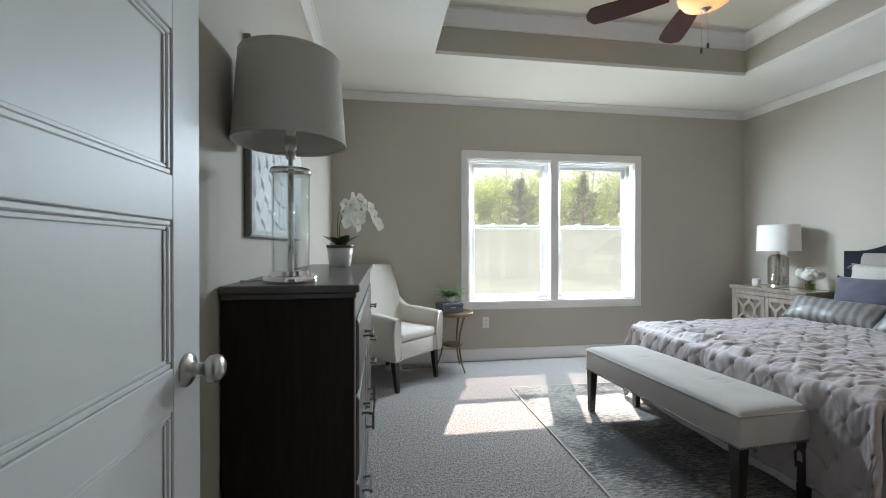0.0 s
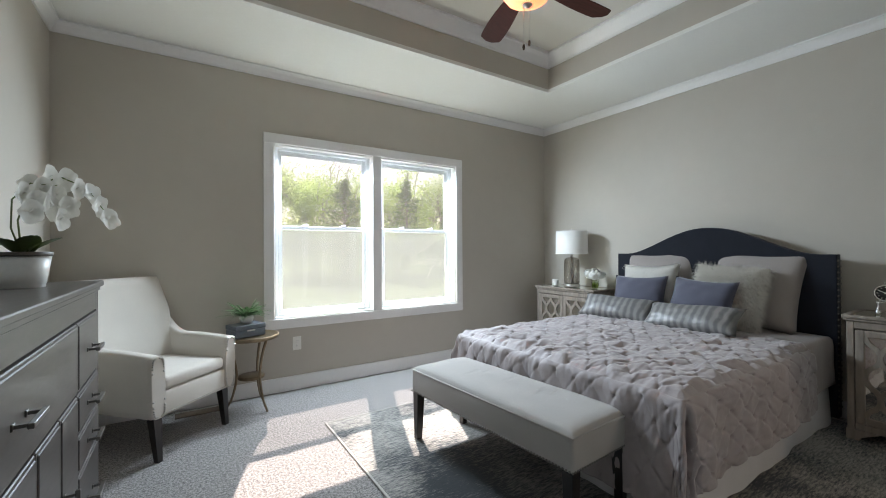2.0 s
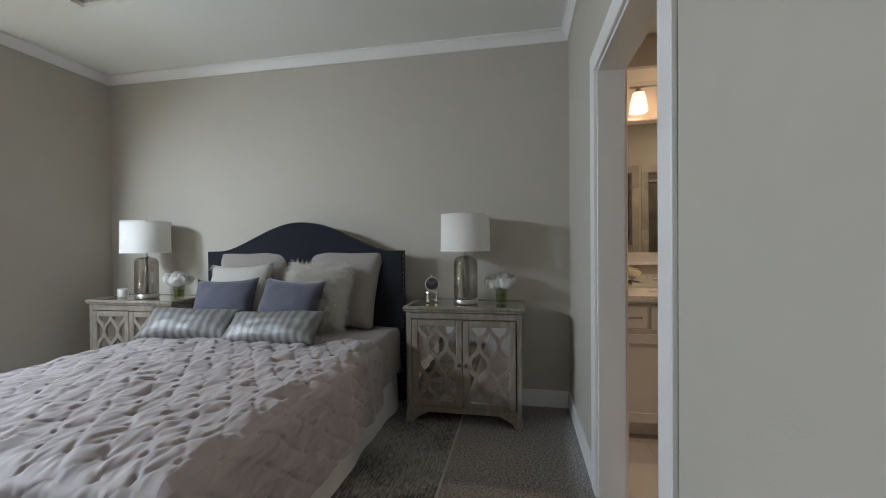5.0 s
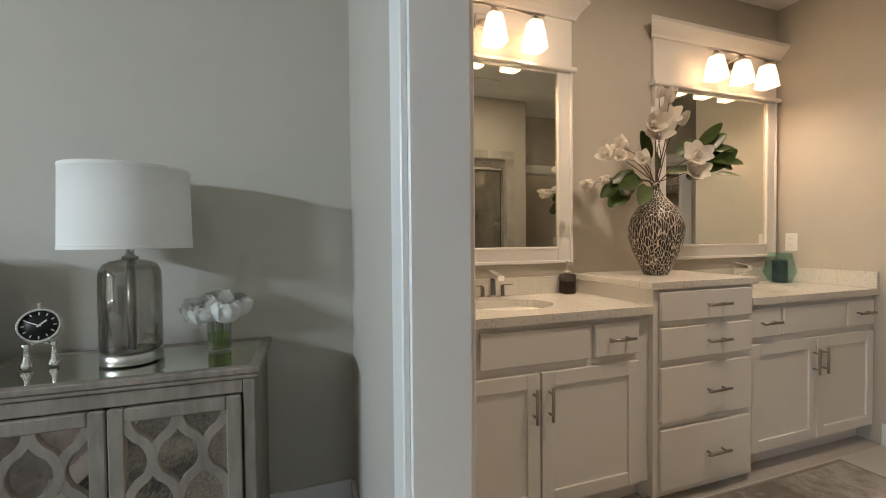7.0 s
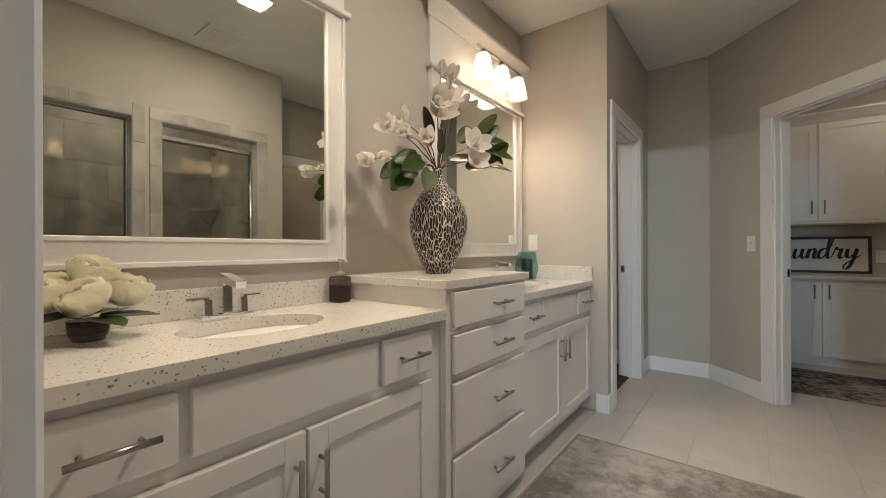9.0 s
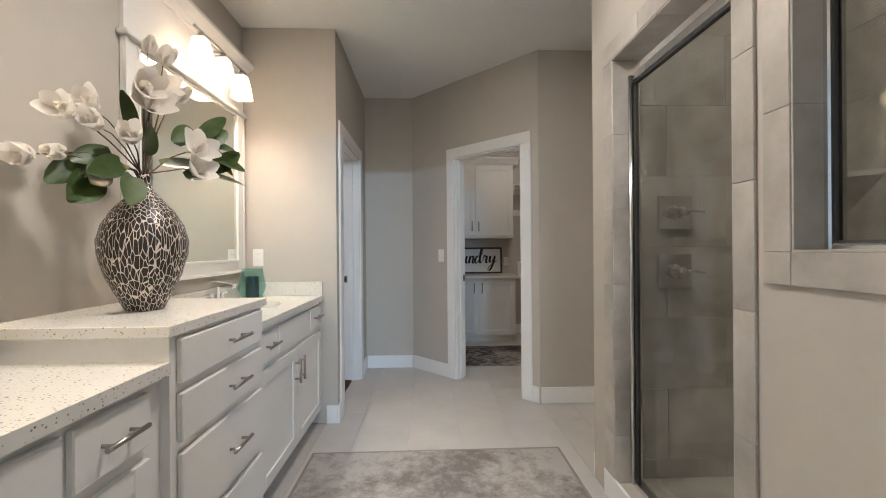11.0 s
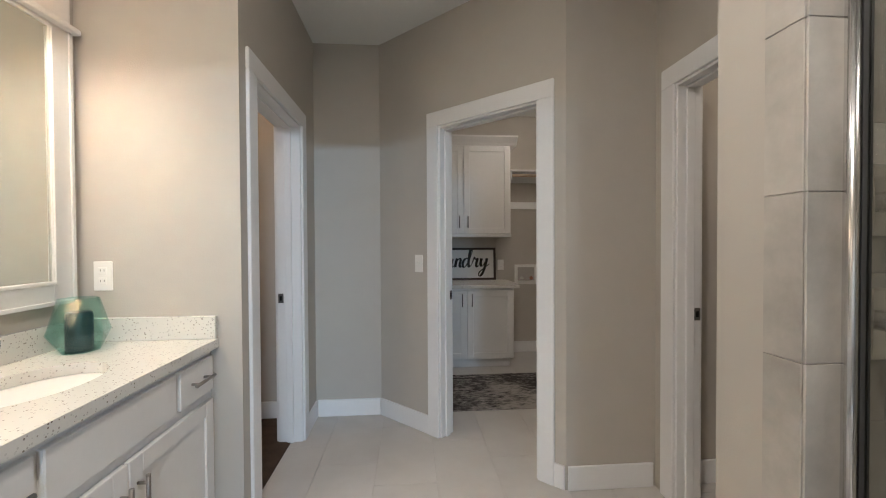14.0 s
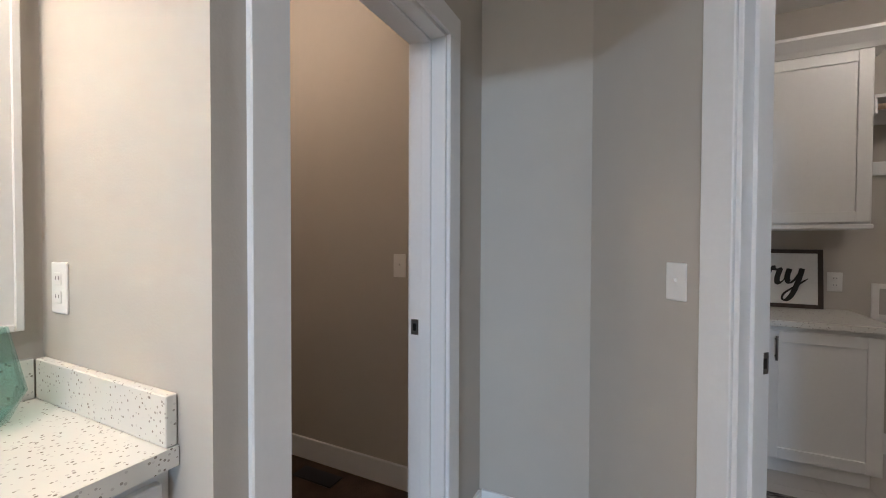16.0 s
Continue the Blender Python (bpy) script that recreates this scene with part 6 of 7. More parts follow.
def vanity_mirror(y0, y1):
    """Framed mirror with a header board, a shelf moulding and a flared cornice."""
    v = base("vanity_mirror", Matrix.Identity(4), "large vanity mirror in a white painted frame with cornice header", "mirror", "vanity mirrors")
    x = BXE - 0.001
    bm = bmesh.new()
    f = 0.092
    for b in ((y0, y0 + f, 1.055, 2.10), (y1 - f, y1, 1.055, 2.10), (y0 + f, y1 - f, 1.055, 1.145), (y0 + f, y1 - f, 2.085, 2.10)):
        add_box(bm, x - 0.020, x, *b, 0.003)
    for b in ((y0 + f - 0.014, y0 + f, 1.131, 2.085), (y1 - f, y1 - f + 0.014, 1.131, 2.085), (y0 + f, y1 - f, 1.131, 1.145)):
        add_box(bm, x - 0.026, x - 0.0205, *b, 0.002)
    for b in ((y0, y0 + 0.016, 1.055, 2.10), (y1 - 0.016, y1, 1.055, 2.10), (y0 + 0.016, y1 - 0.016, 1.055, 1.071)):
        add_box(bm, x - 0.028, x - 0.0205, *b, 0.002)
    add_box(bm, x - 0.020, x, y0, y1, 2.125, 2.385, 0.002)
    finish(bm, "mirror_frame", M_CAB, v)
    bm = bmesh.new()
    add_box(bm, x - 0.046, x, y0 - 0.020, y1 + 0.020, 2.1005, 2.1245, 0.006, 2)
    finish(bm, "shelf_moulding", M_CAB, v)
    bm = bmesh.new()
    prof = [(0.0, 2.385), (0.026, 2.385), (0.030, 2.400), (0.044, 2.425), (0.072, 2.452), (0.078, 2.456), (0.078, 2.476), (0.0, 2.476)]
    a = [[bm.verts.new((x - o, yy + s * o, z)) for o, z in prof] for yy, s in ((y0, -1), (y1, 1))]
    for i in range(len(prof)):
        j = (i + 1) % len(prof)
        bm.faces.new((a[0][i], a[0][j], a[1][j], a[1][i]))
    bm.faces.new(a[0]), bm.faces.new(a[1])
    finish(bm, "cornice", M_CAB, v)
    box("mirror_glass", M_MIRROR, x - 0.012, x - 0.008, y0 + f, y1 - f, 1.145, 2.085, parent=v)
    return v


vanity_mirror(-1.085, -0.045)
vanity_mirror(-2.735, -1.665)
M_LAMPWARM = (1.0, 0.86, 0.67)
LAMP_OUT = 0.115


def vanity_light(cy):
    x = BXE - 0.0215
    v = base("vanity_light", Matrix.Translation((x, cy, 2.285)), "three-lamp nickel vanity light with frosted square shades", "light fixture", "vanity lights")
    box("wall_plate", M_NICKEL, -0.022, 0, -0.06, 0.06, -0.035, 0.035, 0.005, 2, v)
    bm = bmesh.new()
    add_tube(bm, [(-0.02, 0, 0.012), (-LAMP_OUT, 0, 0.024)], 0.009, 8)
    add_tube(bm, [(-LAMP_OUT, -0.275, 0.024), (-LAMP_OUT, 0.275, 0.024)], 0.0075, 8)
    finish(bm, "bar", M_NICKEL, v)
    for k in (-1, 0, 1):
        y = k * 0.22
        lathe("cup", M_NICKEL, [(0, 0.018), (0.012, 0.016), (0.018, 0.002), (0.032, -0.014), (0.030, -0.020), (0, -0.02)], 20, v, Matrix.Translation((-LAMP_OUT, y, 0)))
        bm = bmesh.new()
        rings = []
        for h, z in ((0.034, -0.018), (0.046, -0.075), (0.056, -0.15), (0.053, -0.15), (0.043, -0.075), (0.031, -0.022)):
            ring = []
            for q in range(20):
                a = 2 * math.pi * (q + 0.5) / 20
                c, s = math.cos(a), math.sin(a)
                ring.append(bm.verts.new((-LAMP_OUT + h * math.copysign(abs(c) ** 0.5, c), y + h * math.copysign(abs(s) ** 0.5, s), z)))
            rings.append(ring)
        for a, b in zip(rings, rings[1:]):
            for q in range(20):
                bm.faces.new((a[q], a[(q + 1) % 20], b[(q + 1) % 20], b[q])).smooth = True
        bm.faces.new(rings[0])
        finish(bm, "glass_shade", M_BULBGLASS, v)
        lamp_point("vanity_bulb", (x - LAMP_OUT, cy + y, 2.285 - 0.095), VANITY_W, M_LAMPWARM, 0.022)
    return v


VANITY_W = 2.4
vanity_light(-0.56)
vanity_light(-2.24)


def magnolia_vase():
    v = base("vase", Matrix.Translation((4.10, -1.43, 0.9955)), "black and cream spotted vase with magnolia branches on the tower", "vase")
    prof = [(0, 0), (0.050, 0), (0.054, 0.004), (0.075, 0.05), (0.105, 0.12), (0.122, 0.19), (0.124, 0.235), (0.112, 0.285), (0.085, 0.335), (0.052, 0.375), (0.028, 0.405), (0.018, 0.43), (0.017, 0.45), (0.021, 0.458), (0.017, 0.458), (0.012, 0.43), (0, 0.42)]
    lathe("pot", M_VASE, [(p * 1.09, z * 1.05) for p, z in prof], 56, v)
    rnd = random.Random(12)
    # branches fan out along the wall: (out from the wall, along it, up, openness)
    blooms = [(-0.01, -0.01, 0.92, 0.25), (-0.05, -0.03, 0.885, 0.45), (-0.01, -0.045, 0.80, 1.0), (-0.03, 0.015, 0.71, 1.0), (-0.02, 0.05, 0.765, 0.75),
              (-0.06, -0.095, 0.775, 0.25), (0.05, 0.15, 0.66, 0.6), (0.05, 0.235, 0.62, 0.65), (0.02, 0.17, 0.60, 0.55), (-0.03, 0.10, 0.575, 0.55),
              (0.06, 0.345, 0.475, 0.5), (0.05, 0.26, 0.50, 0.35), (-0.09, -0.165, 0.60, 1.0), (-0.09, -0.14, 0.515, 0.85)]
    mouth = Vector((0, 0, 0.47))
    bm = bmesh.new()
    for x, y, z, o in blooms:
        e = Vector((x, y, z))
        mid = mouth.lerp(e, 0.5) + Vector((rnd.uniform(-0.015, 0.015), rnd.uniform(-0.045, 0.045), 0.03 if abs(y) < 0.1 else 0.02))
        add_tube(bm, [mouth - Vector((0, 0, 0.04)), mouth + Vector((x * 0.1 + rnd.uniform(-0.006, 0.006), y * 0.1 + rnd.uniform(-0.006, 0.006), 0.02)), mid, mid.lerp(e, 0.55) + Vector((0, rnd.uniform(-0.012, 0.012), 0.012)), e], 0.0032, 6, 0.0016)
    finish(bm, "branches", M_STEM, v)
    leaves = [(-0.09, -0.25, 0.65), (-0.08, -0.20, 0.63), (-0.10, -0.25, 0.60), (-0.10, -0.24, 0.55), (-0.10, -0.23, 0.52), (-0.04, -0.11, 0.62), (-0.12, -0.25, 0.59),
              (-0.05, -0.16, 0.50), (-0.02, -0.06, 0.53), (-0.08, -0.20, 0.57), (0.02, 0.12, 0.53), (0.03, 0.18, 0.50), (0.03, 0.13, 0.47), (0.04, 0.19, 0.45),
              (0.02, 0.17, 0.43), (0.0, 0.10, 0.50), (-0.03, 0.15, 0.49), (-0.02, 0.08, 0.46), (0.02, 0.03, 0.61), (-0.02, 0.03, 0.56), (-0.07, -0.22, 0.67)]
    for x, y, z in leaves:
        bm = bmesh.new()
        p = Vector((x, y, z))
        way = (p - Vector((0, 0, 0.54))).normalized() + Vector((rnd.uniform(-0.4, 0.3), rnd.uniform(-0.35, 0.35), rnd.uniform(-0.45, 0.45)))
        face = Vector((-0.8 + rnd.uniform(-0.3, 0.3), rnd.uniform(-0.5, 0.5), 0.5 + rnd.uniform(-0.3, 0.4)))
        add_petal(bm, p, way, face, rnd.uniform(0.13, 0.165), rnd.uniform(0.066, 0.084), rnd.uniform(-0.15, 0.2), n=7)
        finish(bm, "leaf", M_LEAF, v)
    for x, y, z, o in blooms:
        bm = bmesh.new()
        c = Vector((x, y, z))
        out = (c - mouth).normalized()
        if o > 0.7:
            face = (Vector((-0.65, rnd.uniform(0.15, 0.7), rnd.uniform(-0.15, 0.3))) + out * 0.2).normalized()
        else:
            face = (out * 0.8 + Vector((-0.3, 0.25, -0.25))).normalized()
        a1 = face.orthogonal().normalized()
        a2 = face.cross(a1)
        n = 6 if o > 0.7 else 5
        size = 0.058 + 0.042 * o
        for j in range(n):
            a = 2 * math.pi * j / n + rnd.uniform(-0.2, 0.2)
            add_petal(bm, c, face * (1.15 - o * 0.75) + (0.25 + 0.75 * o) * (a1 * math.cos(a) + a2 * math.sin(a)), face, size * rnd.uniform(0.85, 1.1), size * 0.72, 0.3, n=6)
        for j in range(3):
            a = 2 * math.pi * j / 3 + 0.4
            add_petal(bm, c + face * 0.006, face * 1.2 + 0.45 * o * (a1 * math.cos(a) + a2 * math.sin(a)), face, size * 0.62, size * 0.5, 0.35, n=5)
        finish(bm, "magnolia", M_PETALP, v)
    return v


magnolia_vase()

sp = base("soap_dispenser", Matrix.Translation((4.285, -1.015, 0.8905)), "smoked ribbed glass soap dispenser with a nickel pump", "soap dispenser")
bm = bmesh.new()
add_box(bm, -0.033, 0.033, -0.033, 0.033, 0.0, 0.108, 0.008, 2)
finish(bm, "bottle", M_SMOKE, sp)
box("soap", M_STEM, -0.027, 0.027, -0.027, 0.027, 0.004, 0.07, 0.004, parent=sp)
lathe("pump", M_NICKEL, [(0, 0.1085), (0.02, 0.1085), (0.02, 0.122), (0.008, 0.126), (0.005, 0.13), (0.005, 0.165), (0.009, 0.168), (0.009, 0.178), (0, 0.18)], 16, sp)
tube("spout", M_NICKEL, [(0, 0, 0.172), (-0.035, 0, 0.172), (-0.045, 0, 0.164)], 0.004, 8, None, sp)

rose = base("rose_bowl", Matrix.Translation((4.205, -0.215, 0.8905)), "cream roses with dark leaves in a small bowl on the counter", "flowers")
lathe("bowl", M_SMOKE, [(0, 0), (0.03, 0), (0.04, 0.02), (0.042, 0.05), (0.039, 0.05), (0.037, 0.02), (0, 0.005)], 24, rose)
rnd = random.Random(21)
for c, r in (((-0.05, 0.02, 0.110), 0.050), ((-0.005, -0.072, 0.118), 0.050), ((-0.02, 0.085, 0.118), 0.048), ((0.03, -0.015, 0.160), 0.050), ((0.055, 0.055, 0.12), 0.046)):
    bm = bmesh.new()
    add_rose(bm, c, r, rnd)
    finish(bm, "rose", M_ROSE, rose)
bm = bmesh.new()
for a, z in ((0.2, 0.05), (1.3, 0.06), (2.4, 0.07), (3.4, 0.05), (4.4, 0.055), (5.5, 0.06), (-1.2, 0.13)):
    add_petal(bm, (0.02 * math.cos(a), 0.02 * math.sin(a), z), (math.cos(a), math.sin(a), -0.1), (0, 0, 1), 0.12, 0.065, 0.05, n=4)
finish(bm, "leaves", M_LEAF, rose)

cd = base("candle_holder", Matrix.Translation((4.235, -2.615, 0.8905)) @ ROT(radians(20), 4, "Z"), "faceted teal glass candle holder on the vanity counter", "candle holder")
bm = bmesh.new()


def facet(r0, r1, r2, z0, z1, z2, n=6):
    A = [bm.verts.new((r0 * math.cos(2 * math.pi * k / n), r0 * math.sin(2 * math.pi * k / n), z0)) for k in range(n)]
    B = [bm.verts.new((r1 * math.cos(2 * math.pi * (k + 0.5) / n), r1 * math.sin(2 * math.pi * (k + 0.5) / n), z1)) for k in range(n)]
    C = [bm.verts.new((r2 * math.cos(2 * math.pi * k / n), r2 * math.sin(2 * math.pi * k / n), z2)) for k in range(n)]
    for k in range(n):
        j = (k + 1) % n
        bm.faces.new((A[k], A[j], B[k])), bm.faces.new((A[j], B[j], B[k]))
        bm.faces.new((B[k], B[j], C[j])), bm.faces.new((B[k], C[j], C[k]))
    bm.faces.new(A)


facet(0.060, 0.095, 0.062, 0.0, 0.070, 0.195)
holder = finish(bm, "glass", M_TEAL, cd)
holder.modifiers.new("thick", "SOLIDIFY").thickness = 0.004
lathe("candle", mat("dark_teal_wax", (0.012, 0.035, 0.045), 0.4, vary=0.2), [(0, 0.005), (0.040, 0.005), (0.041, 0.01), (0.040, 0.14), (0.034, 0.146), (0, 0.14)], 24, cd)

# wall plates of the bathroom
NORTH = ROT(radians(180), 4, "Z")
outlet_plate("outlet", Matrix.Translation((4.262, -2.775, 1.153)) @ NORTH, "white duplex outlet plate above the vanity")
DN = DIAG @ Matrix.Translation((0.40, 0.0, 1.14))
outlet_plate("light_switch", DN, "white toggle switch plate on the wall", 1, 0)
outlet_plate("light_switch", Matrix.Translation((4.16, -4.06, 1.14)) @ NORTH, "white toggle switch plate in the closet", 1, 0)
outlet_plate("light_switch", Matrix.Translation((2.22, -0.606, 0.982)) @ ROT(radians(90), 4, "Z"), "white double toggle switch plate under the shower window", 2, 0, gang=2)
outlet_plate("light_switch", Matrix.Translation((1.30, -3.042, 1.16)) @ NORTH, "white toggle switch plate in the toilet room", 1, 0)


def strike(m):
    s = base("strike_plate", m, "dark metal strike plate in the door jamb", "strike plate", "strike plates")
    box("plate", M_PULL, -0.016, 0.016, -0.003, 0, -0.03, 0.03, 0.001, parent=s)
    box("latch_hole", M_BLACK, -0.007, 0.007, -0.0042, -0.0032, -0.014, 0.014, parent=s)


strike(Matrix.Translation((3.852, -3.682, 0.93)) @ NORTH)
strike(Matrix.Translation((1.650, -2.872, 0.93)) @ NORTH)
strike(DIAG @ Matrix.Translation((0.591, 0.098, 0.93)) @ ROT(radians(90), 4, "Z"))

# bath rug
bm = bmesh.new()
add_box(bm, 2.325, 3.765, -2.335, -0.40, 0.0005, 0.008, 0.003)
brug = tagged(finish(bm, "bath_rug", M_BATHRUG), "faded taupe and cream rug on the bathroom floor", "rug")
bm = bmesh.new()
for b in ((2.312, 2.325, -2.348, -0.387), (3.765, 3.778, -2.348, -0.387), (2.325, 3.765, -2.348, -2.335), (2.325, 3.765, -0.40, -0.387)):
    add_box(bm, *b, 0.0005, 0.009, 0.002)
finish(bm, "binding", mat("brown_rug_binding", (0.30, 0.26, 0.225), 0.95, vary=0.15), brug)

# shower: metal-framed glass, valves, head, shelf
sh = base("shower_door", Matrix.Translation((2.128, -1.80, 0.10)), "framed clear glass shower door with chrome frame", "shower door")
bm = bmesh.new()
for b in ((0.0, 0.028, 0.0, 1.90), (0.712, 0.74, 0.0, 1.90), (0.028, 0.712, 1.865, 1.90), (0.028, 0.712, 0.0, 0.03)):
    add_box(bm, -0.022, 0.022, b[0], b[1], b[2], b[3], 0.006, 2)
add_tube(bm, [(0.028, 0.03, 0.02), (0.028, 0.03, 1.89)], 0.010, 10)
finish(bm, "chrome_frame", M_FRAME, sh)
bm = bmesh.new()
for b in ((0.0285, 0.035, 0.03, 1.865), (0.705, 0.7115, 0.03, 1.865), (0.035, 0.705, 1.856, 1.865)):
    add_box(bm, -0.008, 0.014, b[0], b[1], b[2], b[3])
finish(bm, "gasket", M_GASKET, sh)
box("glass_panel", M_SHOWERGLASS, -0.003, 0.003, 0.035, 0.705, 0.03, 1.856, parent=sh)
sw = base("shower_window", Matrix.Translation((2.135, -0.88, 1.19)), "fixed glass panel in the shower wall opening", "shower window")
bm = bmesh.new()
for b in ((0.0, 0.02, 0.0, 0.89), (0.66, 0.68, 0.0, 0.89), (0.02, 0.66, 0.87, 0.89), (0.02, 0.66, 0.0, 0.02)):
    add_box(bm, -0.018, 0.018, b[0], b[1], b[2], b[3], 0.004)
finish(bm, "chrome_frame", M_FRAME, sw)
bm = bmesh.new()
for b in ((0.0205, 0.027, 0.02, 0.87), (0.653, 0.6595, 0.02, 0.87), (0.027, 0.653, 0.863, 0.87), (0.027, 0.653, 0.02, 0.027)):
    add_box(bm, -0.006, 0.012, b[0], b[1], b[2], b[3])
finish(bm, "gasket", M_GASKET, sw)
box("glass_panel", M_SHOWERGLASS, -0.003, 0.003, 0.027, 0.653, 0.027, 0.863, parent=sw)


def valve(x, z):
    v = base("shower_valve", Matrix.Translation((x, -1.906, z)), "square chrome shower valve with a lever handle", "shower valve", "shower valves")
    bm = bmesh.new()
    add_box(bm, -0.085, 0.085, 0, 0.012, -0.085, 0.085, 0.008, 3)
    finish(bm, "escutcheon", M_CHROME, v)
    lathe("hub", M_CHROME, [(0, 0.012), (0.036, 0.012), (0.034, 0.03), (0.026, 0.034), (0.024, 0.075), (0.018, 0.08), (0, 0.08)], 28, v, ROT(radians(-90), 4, "X"))
    bm = bmesh.new()
    add_tube(bm, [(0.0, 0.062, 0.0), (-0.05, 0.066, 0.002), (-0.11, 0.07, -0.003)], 0.009, 10, 0.007)
    finish(bm, "lever", M_CHROME, v)


valve(1.872, 1.375)
valve(1.872, 1.085)
hd = base("shower_spray", Matrix.Translation((1.47, -1.906, 2.175)), "chrome shower head on an angled arm", "shower head")
lathe("flange", M_CHROME, [(0, 0), (0.03, 0), (0.028, 0.008), (0.014, 0.012), (0, 0.012)], 24, hd, ROT(radians(-90), 4, "X"))
tube("arm", M_CHROME, [(0, 0.01, 0), (0, 0.07, 0.005), (0, 0.12, -0.02), (0, 0.15, -0.05)], 0.009, 10, None, hd)
lathe("head", M_CHROME, [(0, 0.0), (0.014, 0.0), (0.016, 0.02), (0.05, 0.05), (0.056, 0.06), (0.054, 0.066), (0, 0.066)], 28, hd, Matrix.Translation((0, 0.145, -0.045)) @ ROT(radians(-140), 4, "X"))
bm = bmesh.new()
A = [(1.014, -1.906), (1.22, -1.906), (1.014, -1.70)]
top = [bm.verts.new((x, y, 1.555)) for x, y in A]
mid = [bm.verts.new((x, y, 1.53)) for x, y in A]
tip = bm.verts.new((1.014, -1.906, 1.33))
bm.faces.new(top)
for i in range(3):
    j = (i + 1) % 3
    bm.faces.new((top[i], top[j], mid[j], mid[i]))
bm.faces.new((mid[0], mid[1], tip)), bm.faces.new((mid[1], mid[2], tip)), bm.faces.new((mid[2], mid[0], tip))
tagged(finish(bm, "corner_shelf", M_TILE), "grey tile corner shelf in the shower", "shelf")
# lamp and trim ring added to brighten the shower; no fitting known there
lamp_area("shower_downlight", (1.55, -1.0, BH - 0.012), (1.55, -1.0, 0), 0.14, 0.14, 2.1, (1.0, 0.86, 0.70))
dl = base("recessed_light", Matrix.Translation((1.55, -1.0, BH - 0.004)), "white recessed ceiling downlight added to brighten the shower", "light fixture", "recessed lights")
lathe("trim_ring", M_TRIM, [(0.075, 0.004), (0.10, 0.002), (0.10, -0.004), (0.09, -0.008), (0.075, -0.005), (0.075, 0.004)], 32, dl)
lamp_area("bath_downlight", (3.17, -1.30, BH - 0.012), (3.17, -1.30, 0), 0.15, 0.15, 6.0, (1.0, 0.87, 0.72))
copy_thing(dl, Matrix.Translation((3.17, -1.30, BH - 0.004)))["label"] = "white recessed ceiling downlight over the bathroom"
vt_ = base("exhaust_vent", Matrix.Translation((2.54, -1.36, BH)), "white ceiling exhaust vent grille", "vent")
box("grille_frame", M_TRIM, -0.14, 0.14, -0.14, 0.14, -0.014, 0, 0.004, parent=vt_)
for k in range(9):
    box("grille_slat", M_TRIM, -0.115, 0.115, -0.108 + k * 0.026, -0.092 + k * 0.026, -0.020, -0.0145, 0.002, parent=vt_)

# ---- laundry ----
LY = -5.64
lc = base("laundry_base_cabinet", Matrix.Identity(4), "white shaker laundry base cabinets with a pale counter", "cabinet")
box("body", M_CAB, 1.975, 3.97, LY + 0.002, LY + 0.565, 0.09, 0.815, parent=lc)
box("toe_kick", M_CAB, 2.0, 3.97, LY + 0.002, LY + 0.51, 0.0, 0.089, parent=lc)
box("counter", M_QUARTZ, 1.925, 3.97, LY + 0.002, LY + 0.61, 0.8155, 0.85, 0.003, parent=lc)


def front_y(parent, name, x0, x1, z0, z1, y, pull=None):
    """A shaker door on a plane y, looking towards +y."""
    f = 0.06
    bm = bmesh.new()
    for b in ((x0, x0 + f, z0, z1), (x1 - f, x1, z0, z1), (x0 + f, x1 - f, z1 - f, z1), (x0 + f, x1 - f, z0, z0 + f)):
        add_box(bm, b[0], b[1], y, y + 0.02, b[2], b[3], 0.002)
    add_box(bm, x0 + f, x1 - f, y, y + 0.010, z0 + f, z1 - f)
    d = finish(bm, name, M_CAB, parent)
    if pull:
        bm = bmesh.new()
        px, pz = pull
        add_tube(bm, [(px, y + 0.045, pz - 0.065), (px, y + 0.045, pz + 0.065)], 0.006, 8)
        for s in (-0.045, 0.045):
            add_tube(bm, [(px, y + 0.02, pz + s), (px, y + 0.045, pz + s)], 0.005, 8)
        tagged(finish(bm, "bar_pull", M_PULL, d), "dark nickel bar pull")


for x0, x1, px in ((1.985, 2.455, 2.41), (2.465, 2.935, 2.51), (2.95, 3.42, 3.375), (3.43, 3.90, 3.475)):
    front_y(lc, "cabinet_door", x0, x1, 0.10, 0.79, LY + 0.5655, (px, 0.70))
uc = base("laundry_wall_cabinet", Matrix.Identity(4), "white shaker wall cabinets with a crown over the counter", "cabinet")
box("body", M_CAB, 1.945, 3.97, LY + 0.002, LY + 0.32, 1.365, 2.32, parent=uc)
box("light_rail", M_CAB, 1.94, 3.97, LY + 0.002, LY + 0.335, 1.34, 1.3645, 0.004, parent=uc)
prism("crown", M_CAB, [(LY + 0.002, 2.3205), (LY + 0.33, 2.3205), (LY + 0.345, 2.345), (LY + 0.40, 2.395), (LY + 0.40, 2.412), (LY + 0.002, 2.412)], 0, 2.09, uc, Matrix.Translation((3.97, 0, 0)) @ ROT(radians(90), 4, "Z"))
for x0, x1, px in ((1.955, 2.455, 2.415), (2.465, 2.965, 2.505), (2.98, 3.46, 3.42), (3.47, 3.95, 3.51)):
    front_y(uc, "cabinet_door", x0, x1, 1.375, 2.31, LY + 0.3205, (px, 1.50))
sg = base("laundry_sign", Matrix.Translation((2.47, LY + 0.045, 0.8505)) @ ROT(radians(4), 4, "X"), "framed white sign lettered in black script on the counter", "sign")
bm = bmesh.new()
